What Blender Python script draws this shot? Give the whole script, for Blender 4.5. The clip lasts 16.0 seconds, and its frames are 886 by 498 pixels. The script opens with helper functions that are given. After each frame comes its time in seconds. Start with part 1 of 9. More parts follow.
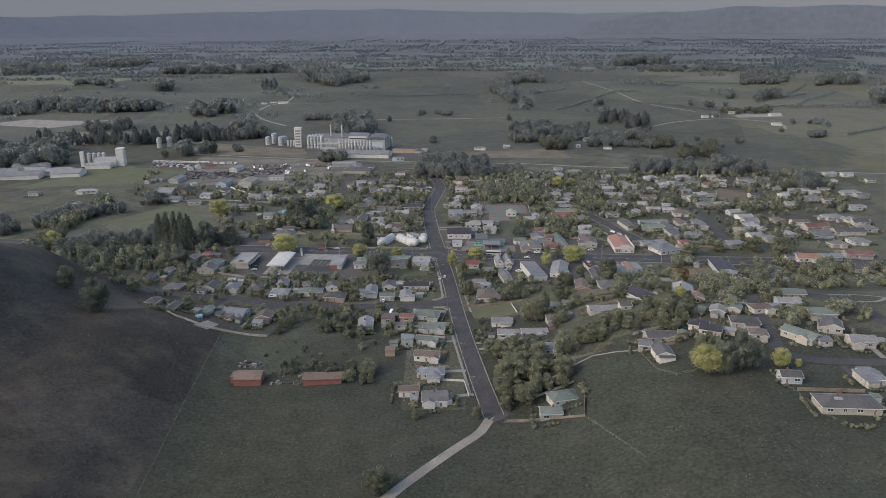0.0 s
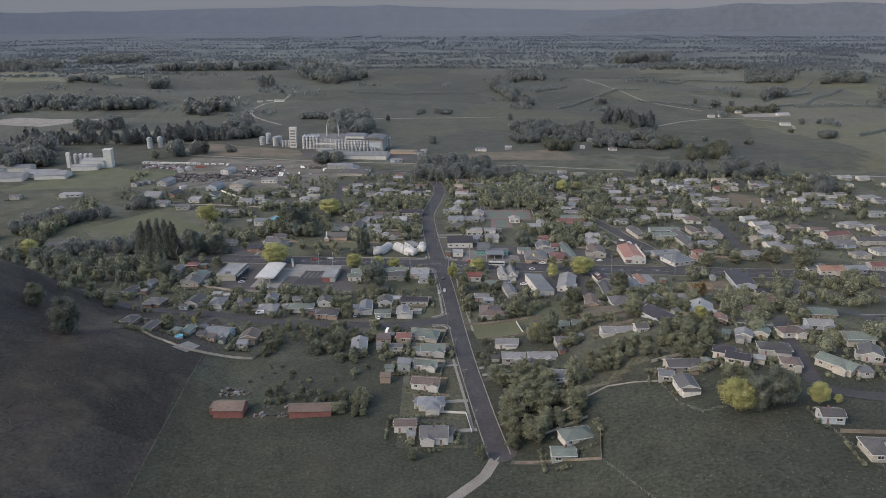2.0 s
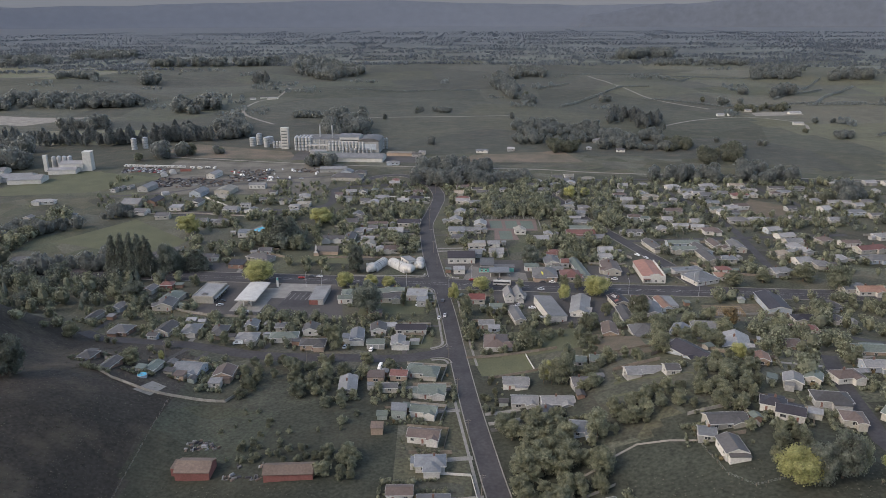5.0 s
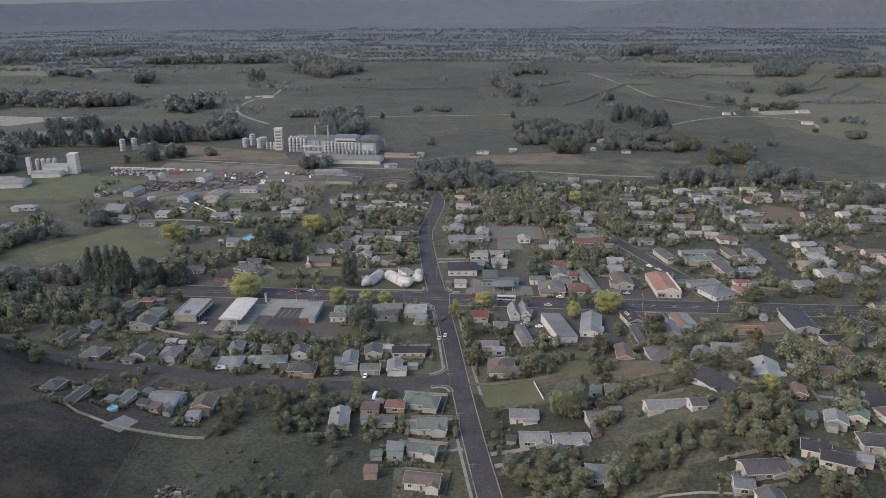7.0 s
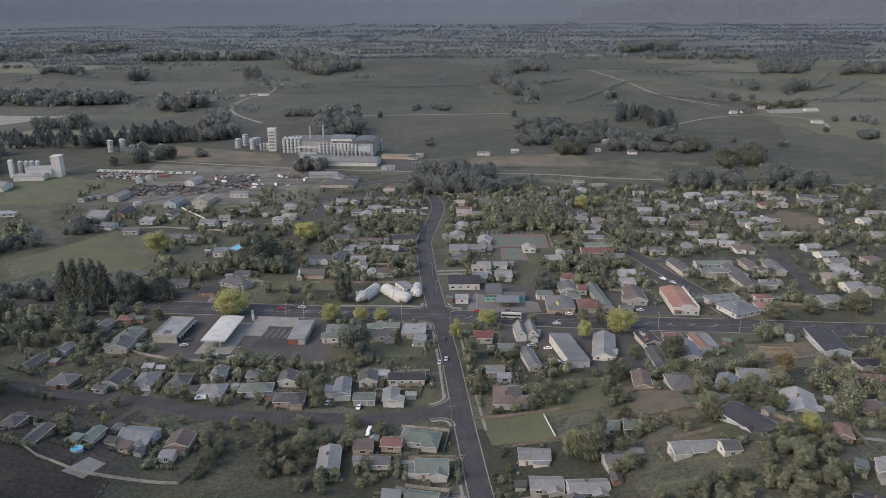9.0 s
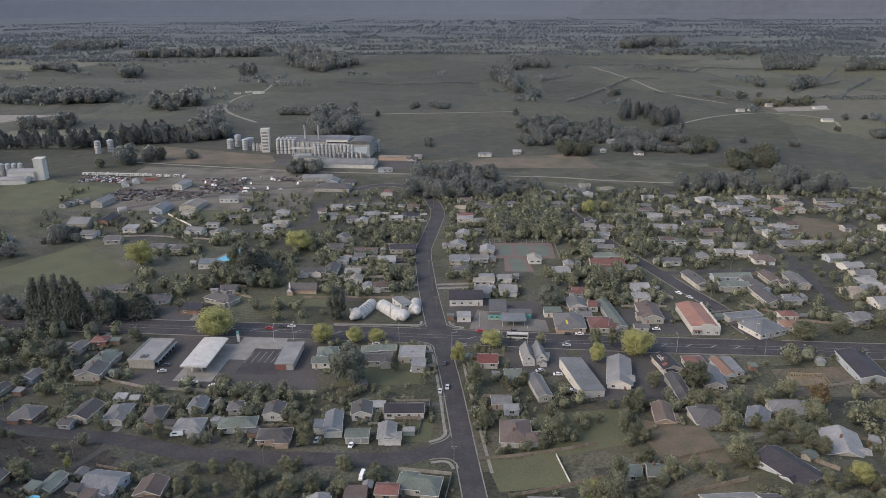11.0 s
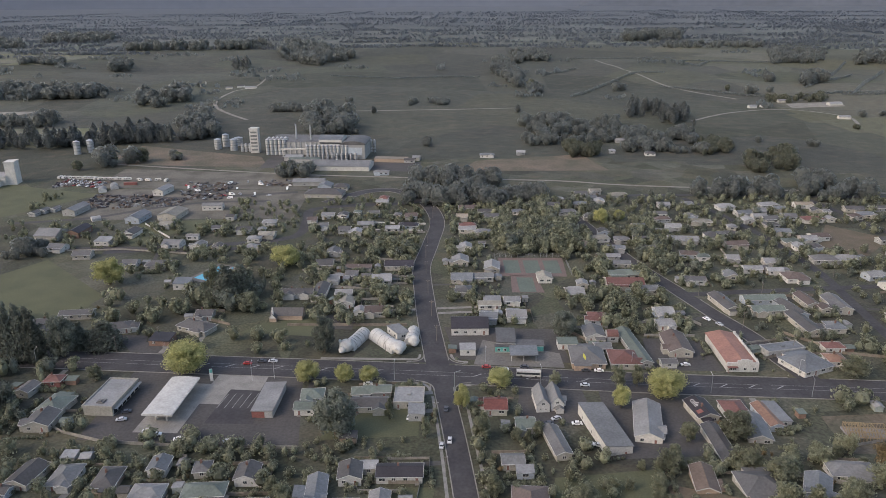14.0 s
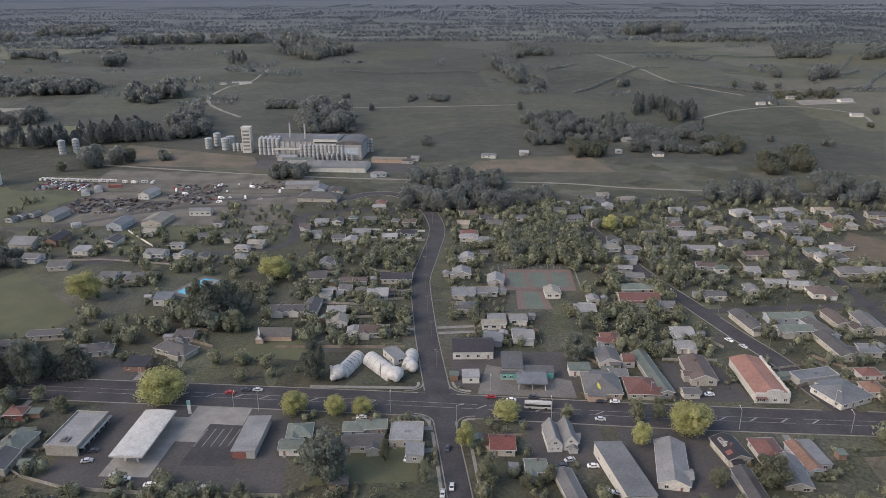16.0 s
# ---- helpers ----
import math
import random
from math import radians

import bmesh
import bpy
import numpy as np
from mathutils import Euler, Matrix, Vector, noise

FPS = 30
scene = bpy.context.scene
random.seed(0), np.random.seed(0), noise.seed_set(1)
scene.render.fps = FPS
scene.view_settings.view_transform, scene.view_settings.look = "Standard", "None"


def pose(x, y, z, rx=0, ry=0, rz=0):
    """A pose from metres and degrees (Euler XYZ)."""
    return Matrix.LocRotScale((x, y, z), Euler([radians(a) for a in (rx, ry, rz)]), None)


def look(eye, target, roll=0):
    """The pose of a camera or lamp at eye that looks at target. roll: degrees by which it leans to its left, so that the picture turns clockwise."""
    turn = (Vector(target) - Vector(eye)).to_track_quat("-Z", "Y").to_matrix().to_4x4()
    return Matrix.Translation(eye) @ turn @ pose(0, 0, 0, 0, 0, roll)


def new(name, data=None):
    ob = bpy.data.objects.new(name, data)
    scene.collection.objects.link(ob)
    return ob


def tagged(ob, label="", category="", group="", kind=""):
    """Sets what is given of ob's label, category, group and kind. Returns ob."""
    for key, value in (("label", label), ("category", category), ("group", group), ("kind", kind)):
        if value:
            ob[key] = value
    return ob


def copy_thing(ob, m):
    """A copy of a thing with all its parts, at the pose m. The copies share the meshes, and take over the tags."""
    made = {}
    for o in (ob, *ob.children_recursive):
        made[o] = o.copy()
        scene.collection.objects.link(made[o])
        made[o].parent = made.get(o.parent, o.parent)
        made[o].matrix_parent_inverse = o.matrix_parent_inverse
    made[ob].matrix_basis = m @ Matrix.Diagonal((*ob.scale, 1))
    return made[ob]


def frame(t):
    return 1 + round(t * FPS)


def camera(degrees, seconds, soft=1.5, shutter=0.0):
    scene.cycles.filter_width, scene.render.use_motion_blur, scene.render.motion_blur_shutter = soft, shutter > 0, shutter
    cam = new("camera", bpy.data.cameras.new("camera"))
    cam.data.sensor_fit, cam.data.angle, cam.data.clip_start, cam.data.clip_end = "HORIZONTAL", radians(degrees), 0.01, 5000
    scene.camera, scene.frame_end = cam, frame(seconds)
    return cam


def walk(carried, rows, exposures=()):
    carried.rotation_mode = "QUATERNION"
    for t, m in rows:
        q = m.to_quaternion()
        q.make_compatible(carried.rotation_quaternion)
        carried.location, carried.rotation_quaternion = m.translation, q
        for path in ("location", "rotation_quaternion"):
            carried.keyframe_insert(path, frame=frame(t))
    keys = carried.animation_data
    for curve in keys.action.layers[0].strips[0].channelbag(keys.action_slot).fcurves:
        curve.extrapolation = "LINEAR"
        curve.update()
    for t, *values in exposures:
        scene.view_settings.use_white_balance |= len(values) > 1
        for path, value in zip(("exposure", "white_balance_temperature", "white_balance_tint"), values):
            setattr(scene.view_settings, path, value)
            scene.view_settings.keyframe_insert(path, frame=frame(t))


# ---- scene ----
cam = camera(63.0, 16.0, soft=0.7)
PATH = [
    (0, (0.00, 0.00, 172.00), (0.00, 95.49, 142.30), -0.35),
    (1, (-0.17, 17.06, 171.92), (-0.13, 112.48, 142.02), -0.29),
    (2, (-0.38, 34.04, 171.82), (-0.28, 129.40, 141.73), -0.24),
    (3, (-0.61, 50.94, 171.72), (-0.45, 146.24, 141.42), -0.22),
    (4, (-0.87, 67.78, 171.60), (-0.64, 163.02, 141.11), -0.21),
    (5, (-1.14, 84.57, 171.48), (-0.85, 179.74, 140.79), -0.21),
    (6, (-1.42, 101.30, 171.36), (-1.07, 196.40, 140.47), -0.22),
    (7, (-1.72, 117.98, 171.25), (-1.29, 213.02, 140.14), -0.24),
    (8, (-2.02, 134.63, 171.14), (-1.52, 229.59, 139.80), -0.26),
    (9, (-2.32, 151.24, 171.05), (-1.75, 246.12, 139.46), -0.28),
    (10, (-2.61, 167.83, 170.96), (-1.97, 262.62, 139.12), -0.31),
    (11, (-2.90, 184.40, 170.90), (-2.19, 279.10, 138.78), -0.33),
    (12, (-3.18, 200.96, 170.86), (-2.40, 295.55, 138.44), -0.34),
    (13, (-3.44, 217.51, 170.85), (-2.59, 311.99, 138.10), -0.35),
    (14, (-3.67, 234.06, 170.87), (-2.77, 328.42, 137.75), -0.35),
    (15, (-3.89, 250.62, 170.92), (-2.93, 344.84, 137.42), -0.33),
    (16, (-4.07, 267.20, 171.01), (-3.06, 361.26, 137.08), -0.30),
]
walk(cam, [(t, look(eye, target, roll)) for t, eye, target, roll in PATH], exposures=[(0, 1.13, 7060, 12), (8, 1.13, 7110, 13), (16, 1.12, 7180, 14)])

# world, sun
SUN_WAY = Vector((-0.74, -0.38, 0.62)).normalized()
world = bpy.data.worlds.new("sky")
scene.world = world
world.use_nodes = True
wn = world.node_tree.nodes
sky = wn.new("ShaderNodeTexSky")
sky.sky_type = "NISHITA"
sky.sun_disc = False
sky.sun_elevation = math.asin(SUN_WAY.z)
sky.sun_rotation = math.atan2(SUN_WAY.x, SUN_WAY.y)
sky.air_density, sky.dust_density, sky.ozone_density = 1.1, 2.4, 1.0
world.node_tree.links.new(sky.outputs[0], wn["Background"].inputs[0])
wn["Background"].inputs[1].default_value = 0.15
sun = bpy.data.lights.new("sun", "SUN")
sun.energy, sun.angle, sun.color = 0.4, radians(10), (1.0, 0.94, 0.85)
new("sun", sun).matrix_world = look(SUN_WAY * 500, (0, 0, 0))


# ---- materials ----
def material(name, col, col2=None, scale=1.0, rough=0.8, metal=0.0, bump=0.0, rand=0.0, detail_scale=None, island=0.0, ribs=0.0, contrast=(0.35, 0.7), grain=0.22):
    """Two-scale noise between two colours, with a grain, a random shade per object or per island, and ribs."""
    m = bpy.data.materials.new(name)
    m.use_nodes = True
    nt = m.node_tree
    n, l = nt.nodes, nt.links
    bsdf = n["Principled BSDF"]
    bsdf.inputs["Roughness"].default_value = rough
    bsdf.inputs["Metallic"].default_value = metal
    bsdf.inputs["Specular IOR Level"].default_value = 0.25
    col2 = col2 or tuple(c * 0.75 for c in col)
    tc = n.new("ShaderNodeNewGeometry")
    big = n.new("ShaderNodeTexNoise")
    big.inputs["Scale"].default_value = scale
    big.inputs["Detail"].default_value = 5
    l.new(tc.outputs["Position"], big.inputs["Vector"])
    ramp = n.new("ShaderNodeMapRange")
    ramp.inputs[1].default_value, ramp.inputs[2].default_value = contrast
    l.new(big.outputs[0], ramp.inputs[0])
    mix = n.new("ShaderNodeMix")
    mix.data_type = "RGBA"
    mix.inputs[6].default_value, mix.inputs[7].default_value = (*col, 1), (*col2, 1)
    l.new(ramp.outputs[0], mix.inputs[0])
    fine = n.new("ShaderNodeTexNoise")
    fine.inputs["Scale"].default_value = detail_scale or scale * 9
    fine.inputs["Detail"].default_value = 4
    l.new(tc.outputs["Position"], fine.inputs["Vector"])
    shade = n.new("ShaderNodeMapRange")
    shade.inputs[1].default_value, shade.inputs[2].default_value = 0.25, 0.75
    shade.inputs[3].default_value, shade.inputs[4].default_value = 1 - grain, 1 + grain
    l.new(fine.outputs[0], shade.inputs[0])
    value = shade.outputs[0]
    if rand or island:
        src = n.new("ShaderNodeObjectInfo").outputs["Random"] if rand else tc.outputs["Random Per Island"]
        span = rand or island
        mr = n.new("ShaderNodeMapRange")
        mr.inputs[3].default_value, mr.inputs[4].default_value = 1 - span, 1 + span
        l.new(src, mr.inputs[0])
        mul = n.new("ShaderNodeMath")
        mul.operation = "MULTIPLY"
        l.new(value, mul.inputs[0])
        l.new(mr.outputs[0], mul.inputs[1])
        value = mul.outputs[0]
    if rand and island:
        mr = n.new("ShaderNodeMapRange")
        mr.inputs[3].default_value, mr.inputs[4].default_value = 1 - island, 1 + island
        l.new(tc.outputs["Random Per Island"], mr.inputs[0])
        mul = n.new("ShaderNodeMath")
        mul.operation = "MULTIPLY"
        l.new(value, mul.inputs[0])
        l.new(mr.outputs[0], mul.inputs[1])
        value = mul.outputs[0]
    if ribs:
        to = n.new("ShaderNodeTexCoord")
        wave = n.new("ShaderNodeTexWave")
        wave.inputs["Scale"].default_value = ribs
        l.new(to.outputs["Object"], wave.inputs["Vector"])
        wr = n.new("ShaderNodeMapRange")
        wr.inputs[3].default_value, wr.inputs[4].default_value = 0.9, 1.08
        l.new(wave.outputs[1], wr.inputs[0])
        mul = n.new("ShaderNodeMath")
        mul.operation = "MULTIPLY"
        l.new(value, mul.inputs[0])
        l.new(wr.outputs[0], mul.inputs[1])
        value = mul.outputs[0]
    vm = n.new("ShaderNodeVectorMath")
    vm.operation = "SCALE"
    l.new(mix.outputs[2], vm.inputs[0])
    l.new(value, vm.inputs["Scale"])
    l.new(vm.outputs[0], bsdf.inputs["Base Color"])
    if bump:
        b = n.new("ShaderNodeBump")
        b.inputs["Strength"].default_value = bump
        b.inputs["Distance"].default_value = 0.3
        l.new(fine.outputs[0], b.inputs["Height"])
        l.new(b.outputs[0], bsdf.inputs["Normal"])
    return m


def grass_material(name, col, col2, cell=0.0042, span=(0.8, 1.25), worn=0.7):
    """Pasture: paddock tints, worn patches, tufts."""
    m = material(name, col, col2, 0.012, 0.95, bump=0.7, detail_scale=0.7, grain=0.5)
    n, l = m.node_tree.nodes, m.node_tree.links
    geo = n["Geometry"]
    cells = n.new("ShaderNodeTexVoronoi")
    cells.inputs["Scale"].default_value = cell
    l.new(geo.outputs["Position"], cells.inputs["Vector"])
    hsv = n.new("ShaderNodeHueSaturation")
    sep = n.new("ShaderNodeSeparateColor")
    l.new(cells.outputs["Color"], sep.inputs[0])
    for k, (lo, hi), socket in ((0, span, "Value"), (1, (0.6, 1.1), "Saturation"), (2, (0.475, 0.52), "Hue")):
        mr = n.new("ShaderNodeMapRange")
        mr.inputs[3].default_value, mr.inputs[4].default_value = lo, hi
        l.new(sep.outputs[k], mr.inputs[0])
        l.new(mr.outputs[0], hsv.inputs[socket])
    bsdf = n["Principled BSDF"]
    old = bsdf.inputs["Base Color"].links[0].from_socket
    l.new(old, hsv.inputs["Color"])
    brown = n.new("ShaderNodeTexNoise")
    brown.inputs["Scale"].default_value = 0.035
    brown.inputs["Detail"].default_value = 7
    brown.inputs["Roughness"].default_value = 0.7
    l.new(geo.outputs["Position"], brown.inputs["Vector"])
    br = n.new("ShaderNodeMapRange")
    br.inputs[1].default_value, br.inputs[2].default_value, br.inputs[4].default_value = 0.5, 0.75, worn
    l.new(brown.outputs[0], br.inputs[0])
    mix = n.new("ShaderNodeMix")
    mix.data_type = "RGBA"
    mix.inputs[7].default_value = (0.1, 0.085, 0.06, 1)
    turf = n.new("ShaderNodeTexNoise")
    turf.inputs["Scale"].default_value = 0.075
    turf.inputs["Detail"].default_value = 6
    turf.inputs["Roughness"].default_value = 0.65
    l.new(geo.outputs["Position"], turf.inputs["Vector"])
    tr = n.new("ShaderNodeMapRange")
    tr.inputs[1].default_value, tr.inputs[2].default_value, tr.inputs[3].default_value, tr.inputs[4].default_value = 0.36, 0.66, 0.84, 1.2
    l.new(turf.outputs[0], tr.inputs[0])
    scale = n.new("ShaderNodeVectorMath")
    scale.operation = "SCALE"
    l.new(br.outputs[0], mix.inputs[0])
    l.new(hsv.outputs[0], scale.inputs[0])
    l.new(tr.outputs[0], scale.inputs["Scale"])
    l.new(scale.outputs[0], mix.inputs[6])
    l.new(mix.outputs[2], bsdf.inputs["Base Color"])
    return m


def haze_fade(m, tone, start, end):
    """Haze painted into the base colour: the backdrop of plain beyond the pasture turns blue-grey towards the hills."""
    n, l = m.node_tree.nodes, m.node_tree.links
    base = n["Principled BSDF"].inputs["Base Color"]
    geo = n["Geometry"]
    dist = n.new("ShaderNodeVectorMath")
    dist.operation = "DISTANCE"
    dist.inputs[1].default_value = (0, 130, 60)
    # The haze grows with distance from a fixed point in the town.
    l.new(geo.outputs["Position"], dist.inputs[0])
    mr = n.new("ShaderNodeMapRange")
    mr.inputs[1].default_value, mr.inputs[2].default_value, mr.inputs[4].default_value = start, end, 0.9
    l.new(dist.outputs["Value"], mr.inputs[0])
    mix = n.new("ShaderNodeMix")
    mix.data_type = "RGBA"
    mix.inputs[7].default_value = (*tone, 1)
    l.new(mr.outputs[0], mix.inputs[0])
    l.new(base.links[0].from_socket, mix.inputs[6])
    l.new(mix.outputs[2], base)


# Near pasture, its colour darkened to take in a cloud's shadow.
GRASS = grass_material("pasture", (0.036, 0.041, 0.028), (0.029, 0.033, 0.023), worn=0.28)
GARDEN = grass_material("garden_ground", (0.062, 0.065, 0.043), (0.044, 0.046, 0.032), 0.042, (0.75, 1.35))
# Brown rough grass, with cloud shadow on the hill put into its colour.
SHADED_ROUGH_GRASS = grass_material("rough_hill_pasture", (0.039, 0.034, 0.027), (0.027, 0.025, 0.021), 0.02, (0.75, 1.2))
# West hill pasture darkened for cloud shadow; the east one lighter and yellower.
HILL_GRASS = grass_material("hill_pasture", (0.0528, 0.0563, 0.0405), (0.0405, 0.0440, 0.0334))
SUNLIT_HILL = grass_material("dry_hill_pasture", (0.0805, 0.0805, 0.0504), (0.0621, 0.0650, 0.0436))
PALE_FIELD = grass_material("pale_cut_field", (0.115, 0.115, 0.07), (0.092, 0.095, 0.06), 0.012, (0.9, 1.1))
LAWN = material("lawn", (0.0850, 0.0892, 0.0527), (0.0663, 0.0723, 0.0442), 0.06, 0.95, bump=0.3, detail_scale=1.5)
ASPHALT = material("asphalt", (0.0541, 0.0517, 0.0541), (0.0344, 0.0328, 0.0361), 0.09, 0.85, bump=0.1, detail_scale=0.7)
YARD = material("worn_seal", (0.0713, 0.0669, 0.0651), (0.0502, 0.0484, 0.0484), 0.05, 0.9, bump=0.2, detail_scale=0.8)
CONCRETE = material("concrete", (0.22, 0.212, 0.198), (0.16, 0.155, 0.145), 0.2, 0.85, bump=0.1, detail_scale=2)
KERB = material("kerb_concrete", (0.208, 0.200, 0.184), (0.144, 0.140, 0.128), 0.3, 0.85)
DUST = material("dusty_yard", (0.125, 0.115, 0.098), (0.078, 0.074, 0.062), 0.05, 0.95, bump=0.3, detail_scale=0.6, contrast=(0.4, 0.62))
GRAVEL = material("gravel", (0.22, 0.205, 0.18), (0.14, 0.13, 0.115), 0.1, 0.95, bump=0.4, detail_scale=3)
SOIL = material("bare_soil", (0.13, 0.102, 0.078), (0.078, 0.074, 0.054), 0.03, 0.95, bump=0.4, detail_scale=0.5, contrast=(0.4, 0.6), grain=0.35)
PAINT = material("road_paint", (0.2880, 0.2880, 0.2800), (0.1600, 0.1600, 0.1560), 0.8, 0.7)
COURT_RED = material("court_red", (0.145, 0.105, 0.095), (0.12, 0.09, 0.082), 0.1, 0.9)
COURT_GREEN = material("court_green", (0.1, 0.122, 0.105), (0.085, 0.105, 0.09), 0.1, 0.9)
POOL = material("pool_water", (0.09, 0.36, 0.48), (0.07, 0.3, 0.42), 0.2, 0.15)
TIMBER = material("weathered_timber", (0.2, 0.17, 0.14), (0.13, 0.115, 0.1), 0.6, 0.9, rand=0.2)
POLE = material("pole_timber", (0.16, 0.14, 0.12), (0.11, 0.1, 0.09), 1.0, 0.9)
STEEL = material("galvanised_steel", (0.42, 0.43, 0.44), (0.3, 0.31, 0.32), 0.3, 0.45, 0.5)
WHITE = material("white_paint", (0.4816, 0.4773, 0.4558), (0.3870, 0.3827, 0.3698), 0.3, 0.6)
WHITE_IRON = material("white_painted_iron", (0.412, 0.408, 0.392), (0.33, 0.326, 0.312), 0.3, 0.55, detail_scale=1.2)
BRICK = material("chimney_brick", (0.15, 0.085, 0.068), (0.11, 0.07, 0.06), 1.5, 0.9)
RUBBER = material("rubber", (0.03, 0.03, 0.03), None, 2, 0.8)
BARK = material("bark", (0.12, 0.095, 0.07), (0.07, 0.06, 0.05), 0.8, 0.95)
GLASS = bpy.data.materials.new("window_glass")
GLASS.use_nodes = True
GLASS.node_tree.nodes["Principled BSDF"].inputs["Base Color"].default_value = (0.03, 0.035, 0.04, 1)
GLASS.node_tree.nodes["Principled BSDF"].inputs["Roughness"].default_value = 0.12

ROOF_TINTS = {
    "w": ("pale zinc-coated steel", (0.220, 0.221, 0.222)), "l": ("light grey steel", (0.163, 0.165, 0.167)), "g": ("grey steel", (0.110, 0.108, 0.109)),
    "d": ("dark grey tile", (0.076, 0.073, 0.073)), "k": ("black steel", (0.038, 0.035, 0.041)), "b": ("blue-grey steel", (0.136, 0.145, 0.156)),
    "n": ("brown tile", (0.106, 0.082, 0.073)), "r": ("faded red steel", (0.140, 0.071, 0.062)), "o": ("terracotta tile", (0.204, 0.123, 0.091)),
    "e": ("dull green steel", (0.113, 0.133, 0.118)), "c": ("cream steel", (0.204, 0.194, 0.167)), "u": ("rusted steel", (0.132, 0.099, 0.080)),
    "t": ("tan steel", (0.227, 0.194, 0.153)), "y": ("grey-white steel", (0.249, 0.247, 0.237)), "R": ("red", (0.167, 0.064, 0.055)),
}
WALL_TINTS = {
    "w": ("white weatherboard", (0.45, 0.44, 0.415)), "c": ("cream weatherboard", (0.32, 0.305, 0.272)), "t": ("tan brick", (0.3, 0.23, 0.18)),
    "y": ("grey cladding", (0.28, 0.28, 0.275)), "g": ("grey-green steel", (0.26, 0.29, 0.27)), "n": ("brown timber", (0.2, 0.13, 0.1)),
    "b": ("blue-grey weatherboard", (0.3, 0.335, 0.37)), "R": ("red-painted", (0.2, 0.085, 0.075)), "q": ("teal", (0.1, 0.33, 0.3)),
}
ROOFS = {k: material("roof_" + v[0].replace(" ", "_"), v[1], tuple(c * 0.72 for c in v[1]), 0.12, 0.6, 0.0, rand=0.16, detail_scale=1.1, ribs=1.3) for k, v in ROOF_TINTS.items()}
WALLS = {k: material("wall_" + v[0].replace(" ", "_"), v[1], tuple(c * 0.82 for c in v[1]), 0.25, 0.75, rand=0.12, detail_scale=1.5) for k, v in WALL_TINTS.items()}
LEAVES = {
    "broad": material("leaves_dark_green", (0.198, 0.209, 0.15), (0.146, 0.156, 0.116), 0.35, 0.8, rand=0.3, detail_scale=1.4, island=0.3),
    "mid": material("leaves_olive", (0.218, 0.225, 0.154), (0.163, 0.17, 0.121), 0.35, 0.8, rand=0.3, detail_scale=1.4, island=0.3),
    "golden": material("leaves_golden_green", (0.4, 0.395, 0.185), (0.32, 0.325, 0.155), 0.5, 0.8, rand=0.1, detail_scale=1.6, island=0.25),
    "conifer": material("needles_dark", (0.1488, 0.1632, 0.1356), (0.1140, 0.1260, 0.1080), 0.4, 0.85, rand=0.25, detail_scale=1.4, island=0.3),
    "autumn": material("leaves_autumn", (0.209, 0.154, 0.088), (0.143, 0.116, 0.072), 0.4, 0.8, rand=0.25, detail_scale=1.4, island=0.3),
}
def let_light_through(leaf, share):
    nt = leaf.node_tree
    thin = nt.nodes.new("ShaderNodeBsdfTranslucent")
    both = nt.nodes.new("ShaderNodeMixShader")
    both.inputs[0].default_value = share
    own = nt.nodes["Principled BSDF"]
    nt.links.new(own.inputs["Base Color"].links[0].from_socket, thin.inputs["Color"])
    nt.links.new(own.outputs[0], both.inputs[1])
    nt.links.new(thin.outputs[0], both.inputs[2])
    nt.links.new(both.outputs[0], nt.nodes["Material Output"].inputs["Surface"])


LEAVES_JOINED = {}
for leaf_name, leaf in list(LEAVES.items()):
    let_light_through(leaf, 0.5)
    many_of = leaf.copy()
    many_of.name = leaf.name + "_joined"
    info, geo = many_of.node_tree.nodes["Object Info"], many_of.node_tree.nodes["Geometry"]
    for link in list(info.outputs["Random"].links):
        many_of.node_tree.links.new(geo.outputs["Random Per Island"], link.to_socket)
    LEAVES_JOINED[leaf_name] = many_of
# Far woods: leaf colours lifted, most of them blued, to imitate distance haze.
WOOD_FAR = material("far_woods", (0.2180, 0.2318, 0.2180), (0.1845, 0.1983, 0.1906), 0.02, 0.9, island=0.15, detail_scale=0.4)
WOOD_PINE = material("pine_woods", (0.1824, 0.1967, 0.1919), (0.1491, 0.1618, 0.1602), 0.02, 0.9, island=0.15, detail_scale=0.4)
WOOD_OLIVE = material("olive_woods", (0.1863, 0.1904, 0.1449), (0.1449, 0.1518, 0.1214), 0.02, 0.9, island=0.15, detail_scale=0.4)
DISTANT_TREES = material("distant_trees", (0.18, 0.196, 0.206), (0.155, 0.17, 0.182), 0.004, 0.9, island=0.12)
haze_fade(DISTANT_TREES, (0.15, 0.175, 0.212), 2900, 4350)
for wood_mat in (WOOD_FAR, WOOD_PINE, WOOD_OLIVE, DISTANT_TREES):
    let_light_through(wood_mat, 0.72)
# Ridge and hills carry the blue of distance haze in their base colours.
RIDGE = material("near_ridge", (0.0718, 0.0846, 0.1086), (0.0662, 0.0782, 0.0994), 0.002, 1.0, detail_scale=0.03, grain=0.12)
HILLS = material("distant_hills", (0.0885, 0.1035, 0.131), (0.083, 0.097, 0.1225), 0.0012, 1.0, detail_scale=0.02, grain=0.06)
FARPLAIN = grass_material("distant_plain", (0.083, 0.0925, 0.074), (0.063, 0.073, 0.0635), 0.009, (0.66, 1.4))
haze_fade(FARPLAIN, (0.086, 0.101, 0.122), 2850, 4250)


# ---- helpers for things ----
def S(a):
    a = min(1.0, max(0.0, a))
    return a * a * (3 - 2 * a)


